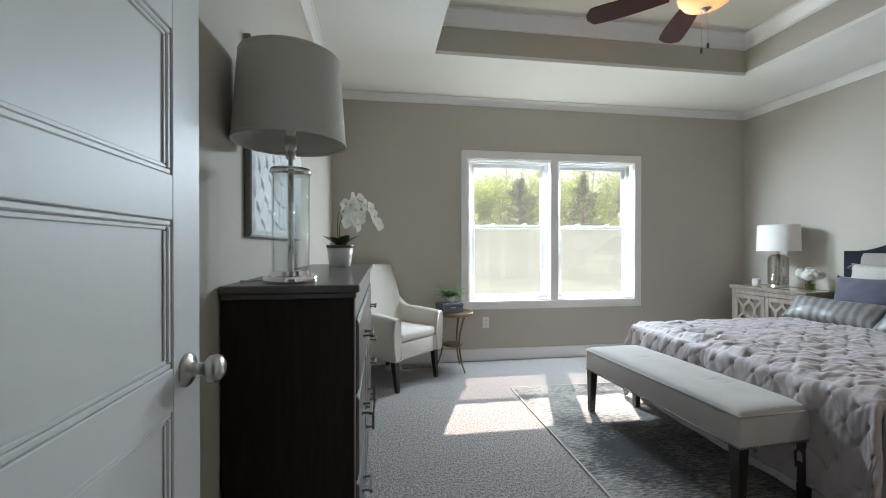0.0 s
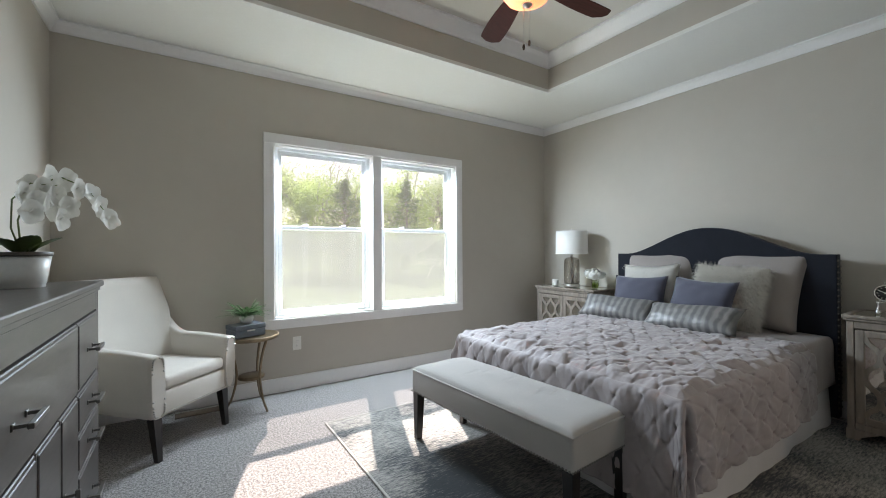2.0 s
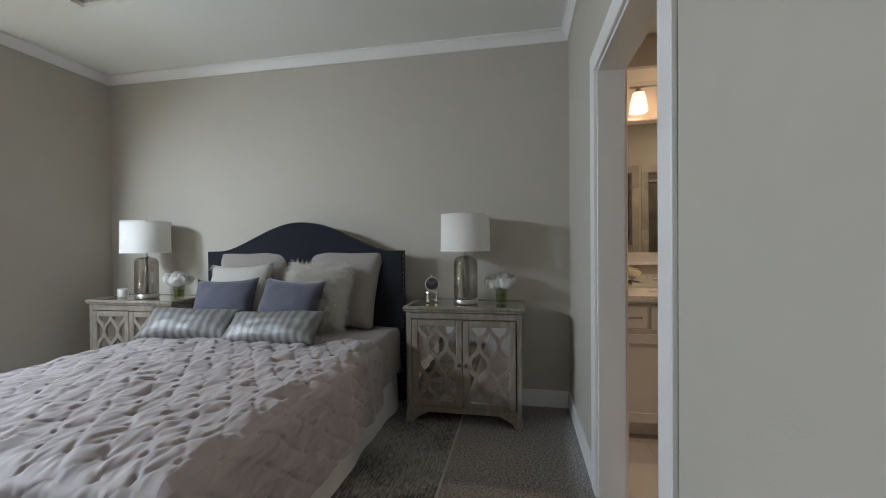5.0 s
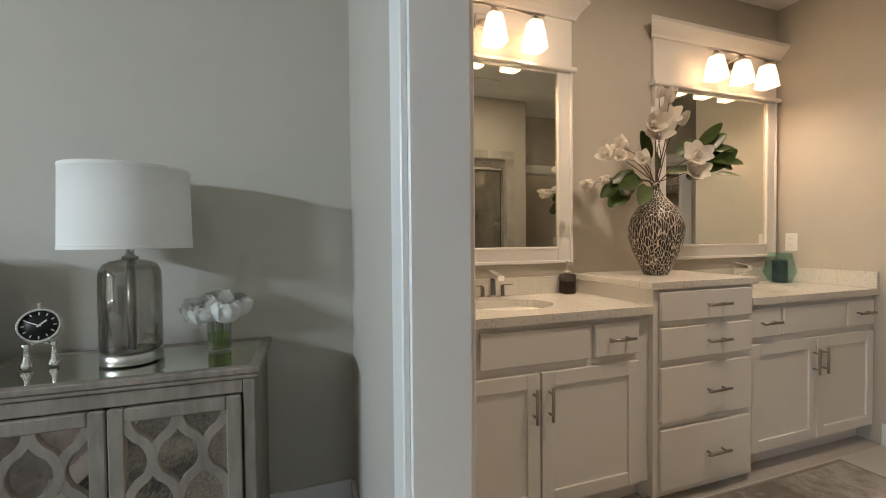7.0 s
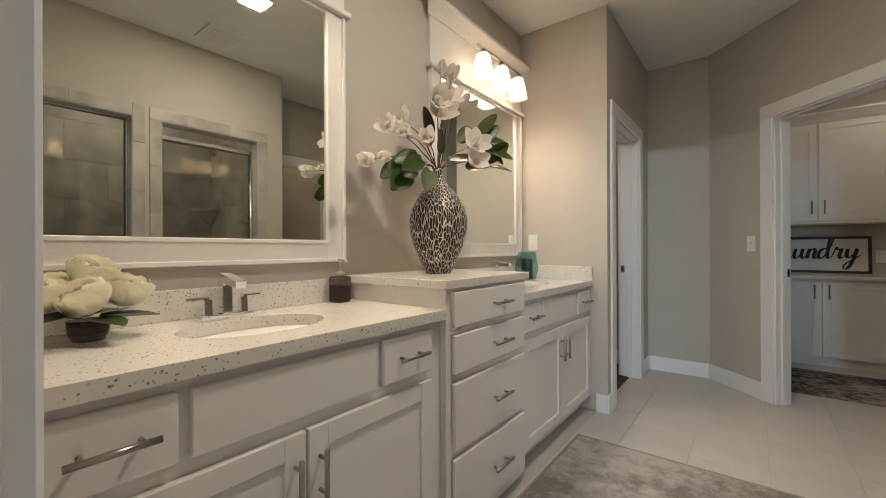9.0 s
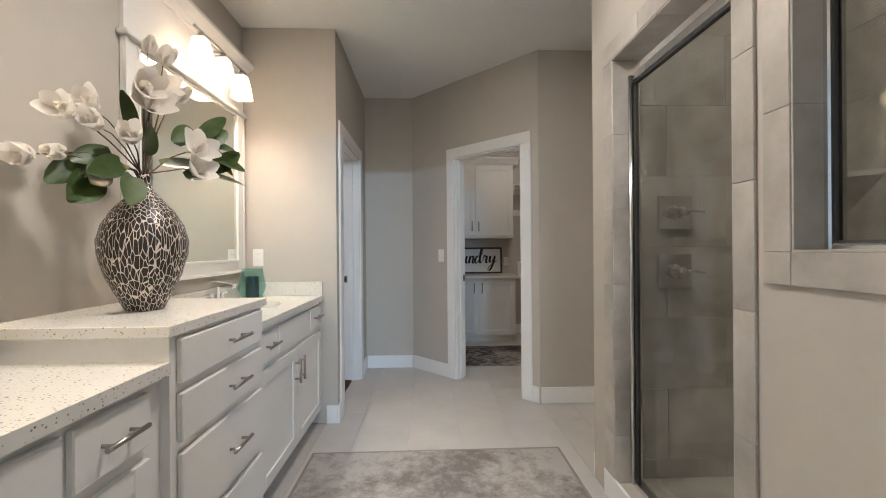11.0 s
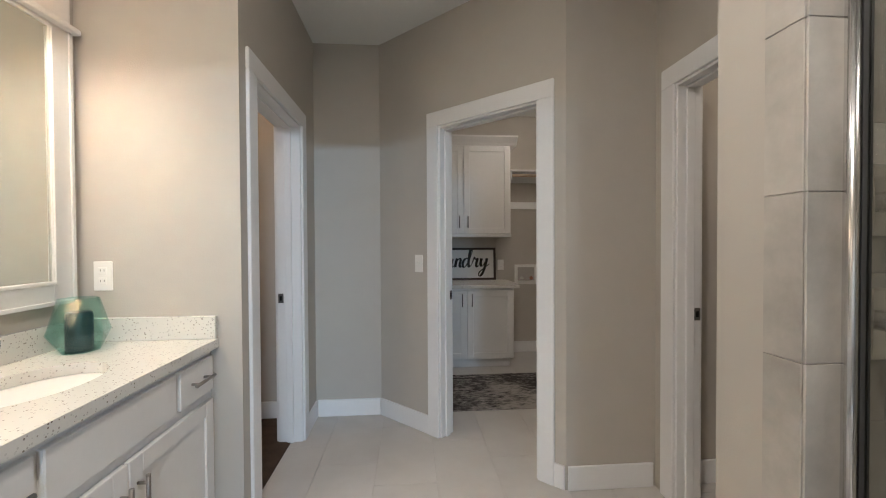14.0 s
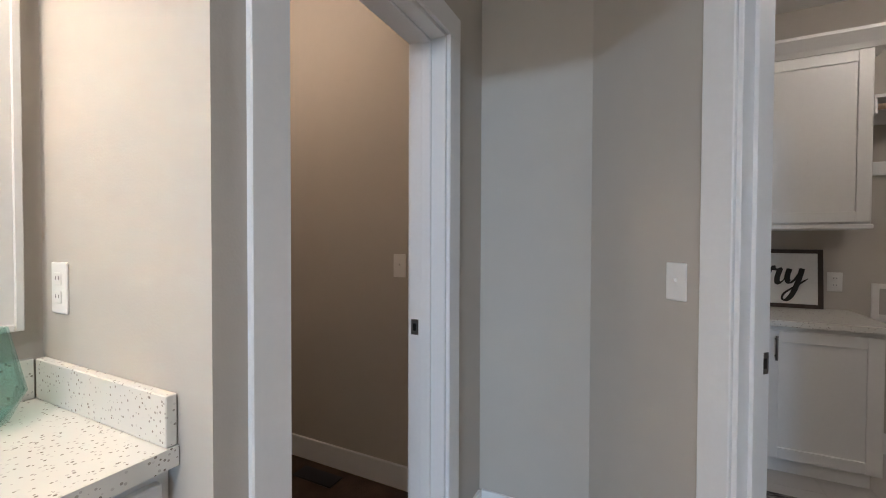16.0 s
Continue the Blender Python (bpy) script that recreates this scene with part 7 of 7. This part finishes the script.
for b in ((-0.42, -0.395, 0, 0.37), (0.395, 0.42, 0, 0.37), (-0.395, 0.395, 0.345, 0.37), (-0.395, 0.395, 0, 0.025)):
    add_box(bm, b[0], b[1], -0.012, 0.012, b[2], b[3], 0.003)
finish(bm, "sign_frame", M_DARKWOODF, sg)
box("board", M_SIGN, -0.395, 0.395, -0.006, 0.002, 0.025, 0.345, parent=sg)


def brush_stroke(bm, pts, unit):
    """A brush line through points, smooth between them, thick on its way down."""
    line = []
    for k in range(len(pts) - 1):
        a, b, c, d = (Vector(pts[min(max(k + q, 0), len(pts) - 1)]) for q in (-1, 0, 1, 2))
        for t in (0, 0.2, 0.4, 0.6, 0.8):
            line.append(0.5 * (2 * b + (c - a) * t + (2 * a - 5 * b + 4 * c - d) * t * t + (3 * b - a - 3 * c + d) * t ** 3))
    line.append(Vector(pts[-1]))
    rows = []
    for k, p in enumerate(line):
        w = (line[min(k + 1, len(line) - 1)] - line[max(k - 1, 0)]).normalized()
        thick = (0.055 + 0.085 * max(0.0, -w.y)) * min(1.0, 0.35 + 0.25 * k, 0.35 + 0.25 * (len(line) - 1 - k))
        n = Vector((-w.y, w.x)) * thick
        rows.append([bm.verts.new((q.x * unit, q.y * unit, h)) for q, h in ((p - n, 0), (p + n, 0), (p + n, 0.002), (p - n, 0.002))])
    for a, b in zip(rows, rows[1:]):
        for q in range(4):
            bm.faces.new((a[q], a[(q + 1) % 4], b[(q + 1) % 4], b[q]))
    bm.faces.new(rows[0]), bm.faces.new(rows[-1])


LETTER_L = [(0, 0.1), (0.35, 0.6), (0.55, 1.5), (0.5, 2.0), (0.35, 2.1), (0.25, 1.7), (0.25, 0.6), (0.35, 0.08), (0.7, 0.2)]
LETTER_A = [(1.35, 0.85), (1.1, 1.0), (0.8, 0.75), (0.72, 0.3), (0.9, 0.02), (1.15, 0.2), (1.35, 0.75), (1.4, 0.95), (1.33, 0.35), (1.4, 0.05), (1.65, 0.2)]
LETTER_U = [(1.65, 0.2), (1.85, 0.7), (1.9, 0.98), (1.82, 0.4), (1.9, 0.05), (2.1, 0.08), (2.35, 0.6), (2.42, 0.98), (2.37, 0.3), (2.5, 0.03), (2.7, 0.25)]
LETTER_N = [(2.7, 0.25), (2.85, 0.75), (2.92, 0.98), (2.86, 0.5), (2.84, 0.02), (2.90, 0.4), (3.05, 0.85), (3.25, 0.98), (3.35, 0.75), (3.3, 0.3), (3.4, 0.03), (3.65, 0.25)]
LETTER_D = [(4.25, 0.8), (4.0, 1.0), (3.7, 0.75), (3.62, 0.3), (3.8, 0.02), (4.05, 0.25), (4.3, 0.9), (4.5, 1.6), (4.52, 2.0), (4.38, 2.05), (4.28, 1.6), (4.25, 0.5), (4.35, 0.05), (4.6, 0.25)]
LETTER_R = [(4.6, 0.25), (4.75, 0.8), (4.82, 1.1), (4.9, 0.95), (5.1, 0.9), (5.2, 0.95), (5.12, 0.4), (5.2, 0.05), (5.45, 0.25)]
LETTER_Y = [(5.45, 0.25), (5.6, 0.7), (5.66, 0.98), (5.6, 0.5), (5.7, 0.15), (5.9, 0.2), (6.15, 0.7), (6.25, 0.98), (6.15, 0.2), (5.95, -0.6), (5.7, -0.95), (5.5, -0.85), (5.6, -0.5), (6.1, -0.05), (6.6, 0.4)]
bm = bmesh.new()
for letter in (LETTER_L, LETTER_A, LETTER_U, LETTER_N, LETTER_D, LETTER_R, LETTER_Y):
    brush_stroke(bm, [(x - 3.3 + 0.12 * y, y) for x, y in letter], 0.104)
word = finish(bm, "lettering", M_INK, sg)
word.matrix_basis = Matrix.Translation((0.0, 0.0024, 0.145)) @ ROT(radians(180), 4, "Z") @ ROT(radians(90), 4, "X")
tagged(word, "black script lettering")

shf = base("laundry_shelf", Matrix.Translation((0, LY, 0)), "white wall shelf with a hanging rod and bracket", "shelf")
box("board", M_TRIM, 0.33, 1.935, 0.002, 0.30, 2.050, 2.070, 0.003, parent=shf)
box("cleat", M_TRIM, 0.33, 1.935, 0.002, 0.021, 1.965, 2.0495, 0.002, parent=shf)
box("lower_cleat", M_TRIM, 0.33, 1.94, 0.002, 0.021, 1.665, 1.745, 0.002, parent=shf)
tube("rod", mat("pale_wood_rod", (0.55, 0.40, 0.28), 0.5, vary=0.1), [(0.33, 0.265, 2.010), (1.92, 0.265, 2.010)], 0.016, 14, None, shf)
prism("bracket", M_TRIM, [(0.0215, 1.655), (0.046, 1.655), (0.050, 1.70), (0.050, 1.86), (0.12, 1.93), (0.285, 1.985), (0.285, 2.0495), (0.0215, 2.0495)], -0.025, 0.025, shf, Matrix.Translation((1.17, 0, 0)) @ ROT(radians(90), 4, "Z"))
box("end_bracket", M_TRIM, 1.92, 1.935, 0.03, 0.30, 1.965, 2.0495, 0.003, parent=shf)


def basket(m):
    b = base("basket", m, "round woven basket with grey band and leather tab", "basket", "baskets on the shelf")
    rope = [(0, 0)]
    for k in range(11):
        z = 0.012 * k
        r = 0.10 + 0.012 * k / 11
        rope += [(r, z), (r + 0.0045, z + 0.006)]
    rope += [(0.112, 0.132), (0.0, 0.132)]
    lathe("body", M_BASKET, rope, 32, b)
    band = [(0.0, 0.1325), (0.112, 0.1325)]
    for k in range(5):
        z = 0.1325 + 0.012 * k
        band += [(0.113, z), (0.1175, z + 0.006)]
    band += [(0.113, 0.195), (0.105, 0.195), (0.10, 0.15), (0, 0.15)]
    lathe("band", M_BASKETB, band, 32, b)
    bm = bmesh.new()
    add_box(bm, -0.05, 0.05, 0.113, 0.121, 0.165, 0.205, 0.003)
    finish(bm, "tab", M_LEATHER, b)


basket(Matrix.Translation((1.43, LY + 0.155, 2.0705)) @ ROT(0.35, 4, "Z"))
basket(Matrix.Translation((1.06, LY + 0.155, 2.0705)) @ ROT(-0.1, 4, "Z"))
wb = base("washer_box", Matrix.Translation((1.685, LY, 0.905)), "recessed white washer outlet box with valves", "outlet box")
bm = bmesh.new()
for b in ((-0.135, -0.10, -0.115, 0.115), (0.10, 0.135, -0.115, 0.115), (-0.10, 0.10, 0.085, 0.115), (-0.10, 0.10, -0.115, -0.07)):
    add_box(bm, b[0], b[1], 0.001, 0.012, b[2], b[3], 0.003)
finish(bm, "rim", M_PLATE, wb)
box("recess", mat("box_inside", (0.45, 0.42, 0.38), 0.6), -0.10, 0.10, 0.0005, 0.003, -0.07, 0.085, parent=wb)
for s, c in ((-1, M_LEATHER), (1, M_NICKEL)):
    lathe("valve", c, [(0, 0), (0.012, 0), (0.012, 0.02), (0.02, 0.022), (0.02, 0.032), (0, 0.034)], 14, wb, Matrix.Translation((s * 0.055, 0.004, -0.04)) @ ROT(radians(-90), 4, "X"))
outlet_plate("outlet", Matrix.Translation((1.33, LY, 0.80)) @ NORTH, "white duplex outlet plate in the laundry")
outlet_plate("outlet", Matrix.Translation((1.985, LY, 1.02)) @ NORTH, "white outlet plate beside the sign", 0, 2)
dr = base("dryer_outlet", Matrix.Translation((0.965, LY, 0.79)), "grey metal plate with a round dryer outlet", "wall plate")
box("plate", M_PULL, -0.058, 0.058, 0, 0.006, -0.058, 0.058, 0.004, parent=dr)
lathe("socket", M_BLACK, [(0, 0.0062), (0.035, 0.0062), (0.034, 0.012), (0, 0.012)], 24, dr, ROT(radians(-90), 4, "X"))
dv = base("dryer_vent_box", Matrix.Translation((0.93, LY, 0.145)), "recessed metal dryer vent box near the floor", "vent box")
bm = bmesh.new()
for b in ((-0.125, -0.11, 0, 0.25), (0.11, 0.125, 0, 0.25), (-0.11, 0.11, 0.235, 0.25)):
    add_box(bm, b[0], b[1], 0.0005, 0.018, b[2] - 0.14, b[3] - 0.0, 0.003)
finish(bm, "rim", M_PULL, dv)
box("back_plate", M_PULL, -0.11, 0.11, 0.0005, 0.004, -0.14, 0.235, parent=dv)
lathe("duct", M_NICKEL, [(0.05, 0), (0.052, 0.06), (0.048, 0.06), (0.046, 0.0)], 24, dv, Matrix.Translation((0, 0.0045, -0.06)) @ ROT(radians(-90), 4, "X"))
bm = bmesh.new()
add_box(bm, 1.765, 2.95, -4.86, -4.045, 0.0005, 0.009, 0.003)
tagged(finish(bm, "laundry_rug", M_LRUG), "distressed charcoal and cream rug on the laundry floor", "rug")
urn = base("white_jar", Matrix.Translation((2.80, LY + 0.16, 0.8505)), "white round jar on the laundry counter", "jar")
lathe("body", M_PORCELAIN, [(0, 0), (0.05, 0), (0.075, 0.05), (0.08, 0.13), (0.07, 0.20), (0.04, 0.245), (0.03, 0.26), (0, 0.265)], 32, urn)


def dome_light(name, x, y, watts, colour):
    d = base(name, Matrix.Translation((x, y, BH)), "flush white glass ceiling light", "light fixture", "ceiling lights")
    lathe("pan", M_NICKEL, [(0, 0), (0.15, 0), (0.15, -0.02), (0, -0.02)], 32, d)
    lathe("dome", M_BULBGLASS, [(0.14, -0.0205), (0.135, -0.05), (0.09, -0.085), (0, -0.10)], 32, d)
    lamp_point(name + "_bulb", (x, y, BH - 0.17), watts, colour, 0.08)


dome_light("laundry_light", 1.75, -4.35, 2.7, (1.0, 0.84, 0.66))
# the toilet room's dome is unseen, added to brighten that room
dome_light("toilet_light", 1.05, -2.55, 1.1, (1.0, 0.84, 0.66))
dome_light("closet_light", 4.75, -3.35, 2.2, (1.0, 0.72, 0.48))
cvent = base("closet_vent", Matrix.Translation((4.60, -3.94, 0.004)), "dark floor register in the closet carpet", "vent")
box("rim", M_BLACK, -0.13, 0.13, -0.05, 0.05, 0.0, 0.008, 0.002, parent=cvent)

# ---- outdoors ----
bm = bmesh.new()
add_box(bm, -900, 900, 4.36, 1500, -1.0, -0.55)
tagged(finish(bm, "ground", M_GRASS), "green spring meadow outside the window", "ground", kind="structure")


def tree_mesh(seed, height, spread, leaf_mat, leaves, bare=0.0, size=0.17):
    """A branching tree: tapered trunk, limbs and clumps of small leaves."""
    rnd = random.Random(seed)
    tb, lb = bmesh.new(), bmesh.new()
    tips = []

    def grow(p, way, length, r, depth):
        pts, q = [p], p
        for k in range(3):
            way = (way + Vector((rnd.uniform(-0.22, 0.22), rnd.uniform(-0.22, 0.22), rnd.uniform(-0.02, 0.12)))).normalized()
            q = q + way * length / 3
            pts.append(q)
        add_tube(tb, pts, r, 5, r * 0.62)
        if depth == 0:
            tips.append((q, length))
            return
        for k in range(3 if depth > 1 else 4):
            a = rnd.uniform(0, 6.28)
            side = Vector((math.cos(a), math.sin(a), rnd.uniform(0.1, 0.9))).normalized()
            start = pts[rnd.choice((1, 2, 3))]
            grow(start, (way * 0.7 + side * spread).normalized(), length * rnd.uniform(0.55, 0.75), r * 0.5, depth - 1)
        tips.append((q, length))

    grow(Vector((0, 0, 0)), Vector((0, 0, 1)), height * 0.42, height * 0.022, 3)
    for _ in range(leaves):
        q, L = rnd.choice(tips)
        if rnd.random() < bare:
            continue
        c = q + Vector((rnd.gauss(0, 1), rnd.gauss(0, 1), rnd.gauss(0, 1))) * L * 0.42
        w = Vector((rnd.uniform(-1, 1), rnd.uniform(-1, 1), rnd.uniform(-1, 1))).normalized()
        s = w.orthogonal().normalized()
        e = size * rnd.uniform(0.5, 1.2)
        lb.faces.new([lb.verts.new(v) for v in (c, c + w * e * 0.5 + s * e * 0.32, c + w * e, c + w * e * 0.5 - s * e * 0.32)])
    return tb, lb


def tree(name, m, seed, height, spread, leaf_mat, leaves, label, bare=0.0, size=0.17):
    t = base(name, m, label, "tree", "trees beyond the meadow")
    tb, lb = tree_mesh(seed, height, spread, leaf_mat, leaves, bare, size)
    finish(tb, "trunk_and_limbs", M_BARK, t)
    tagged(finish(lb, "crown", leaf_mat, t), kind="stuff")
    return t


def cedar(m, seed, height):
    rnd = random.Random(seed)
    t = base("cedar_tree", m, "dark green conical cedar tree", "tree", "trees beyond the meadow")
    tb, lb = bmesh.new(), bmesh.new()
    add_tube(tb, [(0, 0, 0), (0.05, 0, height * 0.5), (0, 0, height)], height * 0.022, 6, 0.01)
    for k in range(130):
        z = height * (0.08 + 0.90 * (k / 130) ** 0.9)
        a = rnd.uniform(0, 6.28)
        L = height * 0.40 * (1.02 - z / height) * rnd.uniform(0.5, 1.2) + 0.05
        e = Vector((math.cos(a) * L, math.sin(a) * L, z + L * rnd.uniform(0.1, 0.5)))
        add_tube(tb, [(0, 0, z), e], 0.02, 4, 0.006)
        for j in range(26):
            s = rnd.random() ** 0.5
            c = Vector((0, 0, z)).lerp(e, s) + Vector((rnd.gauss(0, 1), rnd.gauss(0, 1), rnd.gauss(0, 0.8))) * 0.11 * (0.35 + L)
            w = Vector((rnd.uniform(-1, 1), rnd.uniform(-1, 1), rnd.uniform(0, 1.2))).normalized()
            sd = w.orthogonal().normalized() * 0.032
            lb.faces.new([lb.verts.new(v) for v in (c - sd, c + sd, c + w * 0.24)])
    finish(tb, "trunk_and_limbs", M_BARK, t)
    tagged(finish(lb, "needles", M_CEDAR, t), kind="stuff")
    return t


GZ = -0.56
t1 = tree("maple_tree", Matrix.Translation((-2.0, 27, GZ)), 1, 8.6, 0.95, M_SPRING, 6500, "young yellow-green spring tree")
t2 = tree("ash_tree", Matrix.Translation((3.0, 30, GZ)), 2, 10.0, 0.9, M_SPRING2, 5500, "pale budding spring tree with bare upper twigs", 0.1)
t3 = tree("bare_tree", Matrix.Translation((1.0, 34, GZ)), 5, 12.0, 0.75, M_SPRING2, 1800, "tall nearly bare spring tree", 0.2, 0.16)
rnd = random.Random(77)
for k in range(24):
    src = (t1, t2, t3, t1, t2)[k % 5]
    x = -13 + 1.5 * k + rnd.uniform(-0.8, 0.8)
    y = 26 + rnd.uniform(0, 12)
    s = rnd.uniform(0.76, 1.04)
    ob = copy_thing(src, Matrix.Translation((x, y, GZ)) @ ROT(rnd.uniform(0, 6.28), 4, "Z") @ Matrix.Diagonal((s, s, s, 1)))
    ob.scale = (s, s, s)
c1 = cedar(Matrix.Translation((11.6, 22.0, GZ)), 4, 6.0)
copy_thing(c1, Matrix.Translation((7.75, 22.0, GZ))).scale = (1.15, 1.15, 0.95)
copy_thing(c1, Matrix.Translation((-3.6, 27, GZ))).scale = (1.0, 1.0, 0.85)
copy_thing(c1, Matrix.Translation((17.4, 26, GZ))).scale = (1.1, 1.1, 0.9)
bush = tree("shrub", Matrix.Translation((0, 21, GZ)), 9, 4.6, 1.15, M_SPRING2, 5000, "low yellow-green spring shrub")
for k in range(20):
    copy_thing(bush, Matrix.Translation((-10 + 1.4 * k + rnd.uniform(-0.6, 0.6), 23.5 + rnd.uniform(0, 3), GZ)) @ ROT(rnd.uniform(0, 6.28), 4, "Z"))

# ---- tiles, last ----


def tile_field(parent, plane, at, a0, a1, z0, z1, wd, ht, z_first, out, gap=0.0014, thick=0.010, shift=0.5, holes=()):
    """Wall tiles on a plane x or y = at, from a0 to a1; out: the way they stand proud."""
    cache = {}
    row, z = 0, z_first
    while z < z1:
        lo, hi = max(z, z0), min(z + ht, z1)
        a = a0 - (row % 2) * shift * wd
        while a < a1:
            p, q = max(a, a0), min(a + wd, a1)
            a += wd
            if q - p < 0.02 or hi - lo < 0.02:
                continue
            w, h = round(q - p - gap, 3), round(hi - lo - gap, 3)
            if (w, h) not in cache:
                bm = bmesh.new()
                if plane == "y":
                    add_box(bm, -w / 2, w / 2, -thick / 2, thick / 2, -h / 2, h / 2, 0.0015)
                else:
                    add_box(bm, -thick / 2, thick / 2, -w / 2, w / 2, -h / 2, h / 2, 0.0015)
                first = finish(bm, "tile", M_TILE, parent)
                cache[(w, h)] = first.data
            else:
                first = new("tile", cache[(w, h)])
                first.parent = parent
            c = at + out * thick / 2
            first.location = ((p + q) / 2, c, (lo + hi) / 2) if plane == "y" else (c, (p + q) / 2, (lo + hi) / 2)
        z += ht
        row += 1


SHS, SHW, SHE, SHN = (bpy.data.objects[n] for n in ("wall_shower_south", "wall_shower_west", "wall_shower_east", "wall_south"))
box("shower_backing_south", M_GROUT, 1.0, 2.10, -1.9198, -1.914, 0.06, BH - 0.002, parent=None)
box("shower_backing_west", M_GROUT, 1.0002, 1.006, -1.914, YB - 0.0002, 0.06, BH - 0.002)
for n in ("shower_backing_south", "shower_backing_west"):
    tagged(bpy.data.objects[n], "grey grout behind the shower tiles", "wall", kind="structure")
tile_field(SHS, "y", -1.914, 1.006, 2.098, 0.06, BH - 0.003, 0.60, 0.35, -0.195, 1)
tile_field(SHW, "x", 1.006, -1.904, YB - 0.003, 0.06, BH - 0.003, 0.60, 0.35, -0.195, 1)
tile_field(SHN, "y", YB, 1.02, 2.098, 0.06, BH - 0.003, 0.60, 0.35, -0.195, -1)
tile_field(SHE, "x", 2.10, -1.90, -1.80, 0.06, 2.68, 0.60, 0.35, -0.195, -1)
tile_field(SHE, "x", 2.10, -1.06, -0.88, 0.06, 2.68, 0.60, 0.35, -0.195, -1)
tile_field(SHE, "x", 2.10, -0.88, -0.01, 0.06, 1.19, 0.60, 0.35, -0.195, -1)
# surrounds of the shower openings
tile_field(SHE, "x", 2.22, -1.892, -1.800, 0.0, 2.08, 0.30, 0.35, -0.02, 1, shift=0)
tile_field(SHE, "x", 2.22, -1.060, -0.985, 0.0, 2.08, 0.30, 0.35, -0.02, 1, shift=0)
tile_field(SHE, "x", 2.22, -1.892, -0.985, 2.08, 2.165, 0.33, 0.085, 2.08, 1, shift=0)
tile_field(SHE, "x", 2.22, -0.958, -0.880, 1.11, 2.165, 0.30, 0.35, 1.19 - 0.35, 1, shift=0)
tile_field(SHE, "x", 2.22, -0.200, -0.122, 1.11, 2.165, 0.30, 0.35, 1.19 - 0.35, 1, shift=0)
tile_field(SHE, "x", 2.22, -0.880, -0.200, 2.08, 2.165, 0.34, 0.085, 2.08, 1, shift=0)
tile_field(SHE, "x", 2.22, -0.880, -0.200, 1.11, 1.19, 0.34, 0.08, 1.11, 1, shift=0)
# reveals of the openings
for y, out in ((-1.80, 1), (-1.06, -1)):
    tile_field(SHE, "y", y, 2.094, 2.228, 0.10, 2.072, 0.30, 0.35, -0.02, out, thick=0.006, shift=0)
for y, out in ((-0.88, 1), (-0.20, -1)):
    tile_field(SHE, "y", y, 2.094, 2.228, 1.196, 2.072, 0.30, 0.35, 1.19 - 0.35, out, thick=0.006, shift=0)
cache = {}
for y0, y1, z, nm in ((-1.80, -1.06, 2.076, "door"), (-0.88, -0.20, 2.076, "window"), (-0.88, -0.20, 1.193, "sill"), (-1.80, -1.06, 0.103, "curb")):
    n = 2
    for k in range(n):
        a, b = y0 + (y1 - y0) * k / n, y0 + (y1 - y0) * (k + 1) / n
        box("tile", M_TILE, 2.094, 2.228, a + 0.0015, b - 0.0015, z - 0.003, z + 0.003, 0.001, parent=SHE)
bm = bmesh.new()
add_box(bm, 1.0, 2.10, -1.92, YB, -0.004, 0.06)
pan = tagged(finish(bm, "shower_pan", M_TILE), "grey tiled shower floor", "floor", kind="structure")

# floor tiles
cache = {}
TW, TL = 0.335, 0.67


def floor_tiles(x0, x1, y0, y1):
    i = 0
    x = x0
    while x < x1 - 0.01:
        y = y0 - (i % 3) * TL / 3
        while y < y1:
            a, b, c, d = x, min(x + TW, x1), max(y, y0), min(y + TL, y1)
            y += TL
            w, l = round(b - a - 0.002, 3), round(d - c - 0.002, 3)
            if w < 0.02 or l < 0.02:
                continue
            if (w, l) not in cache:
                bm = bmesh.new()
                add_box(bm, -w / 2, w / 2, -l / 2, l / 2, -0.0039, 0.0, 0.0004)
                t = finish(bm, "tile", M_FTILE, bath_floor)
                cache[(w, l)] = t.data
            else:
                t = new("tile", cache[(w, l)])
                t.parent = bath_floor
            t.location = ((a + b) / 2, (c + d) / 2, 0)
        x += TW
        i += 1


floor_tiles(2.22, 3.80, -4.06, 0.06)
floor_tiles(0.32, 2.22, -5.64, -2.04)
floor_tiles(2.22, 3.98, -5.64, -4.06)
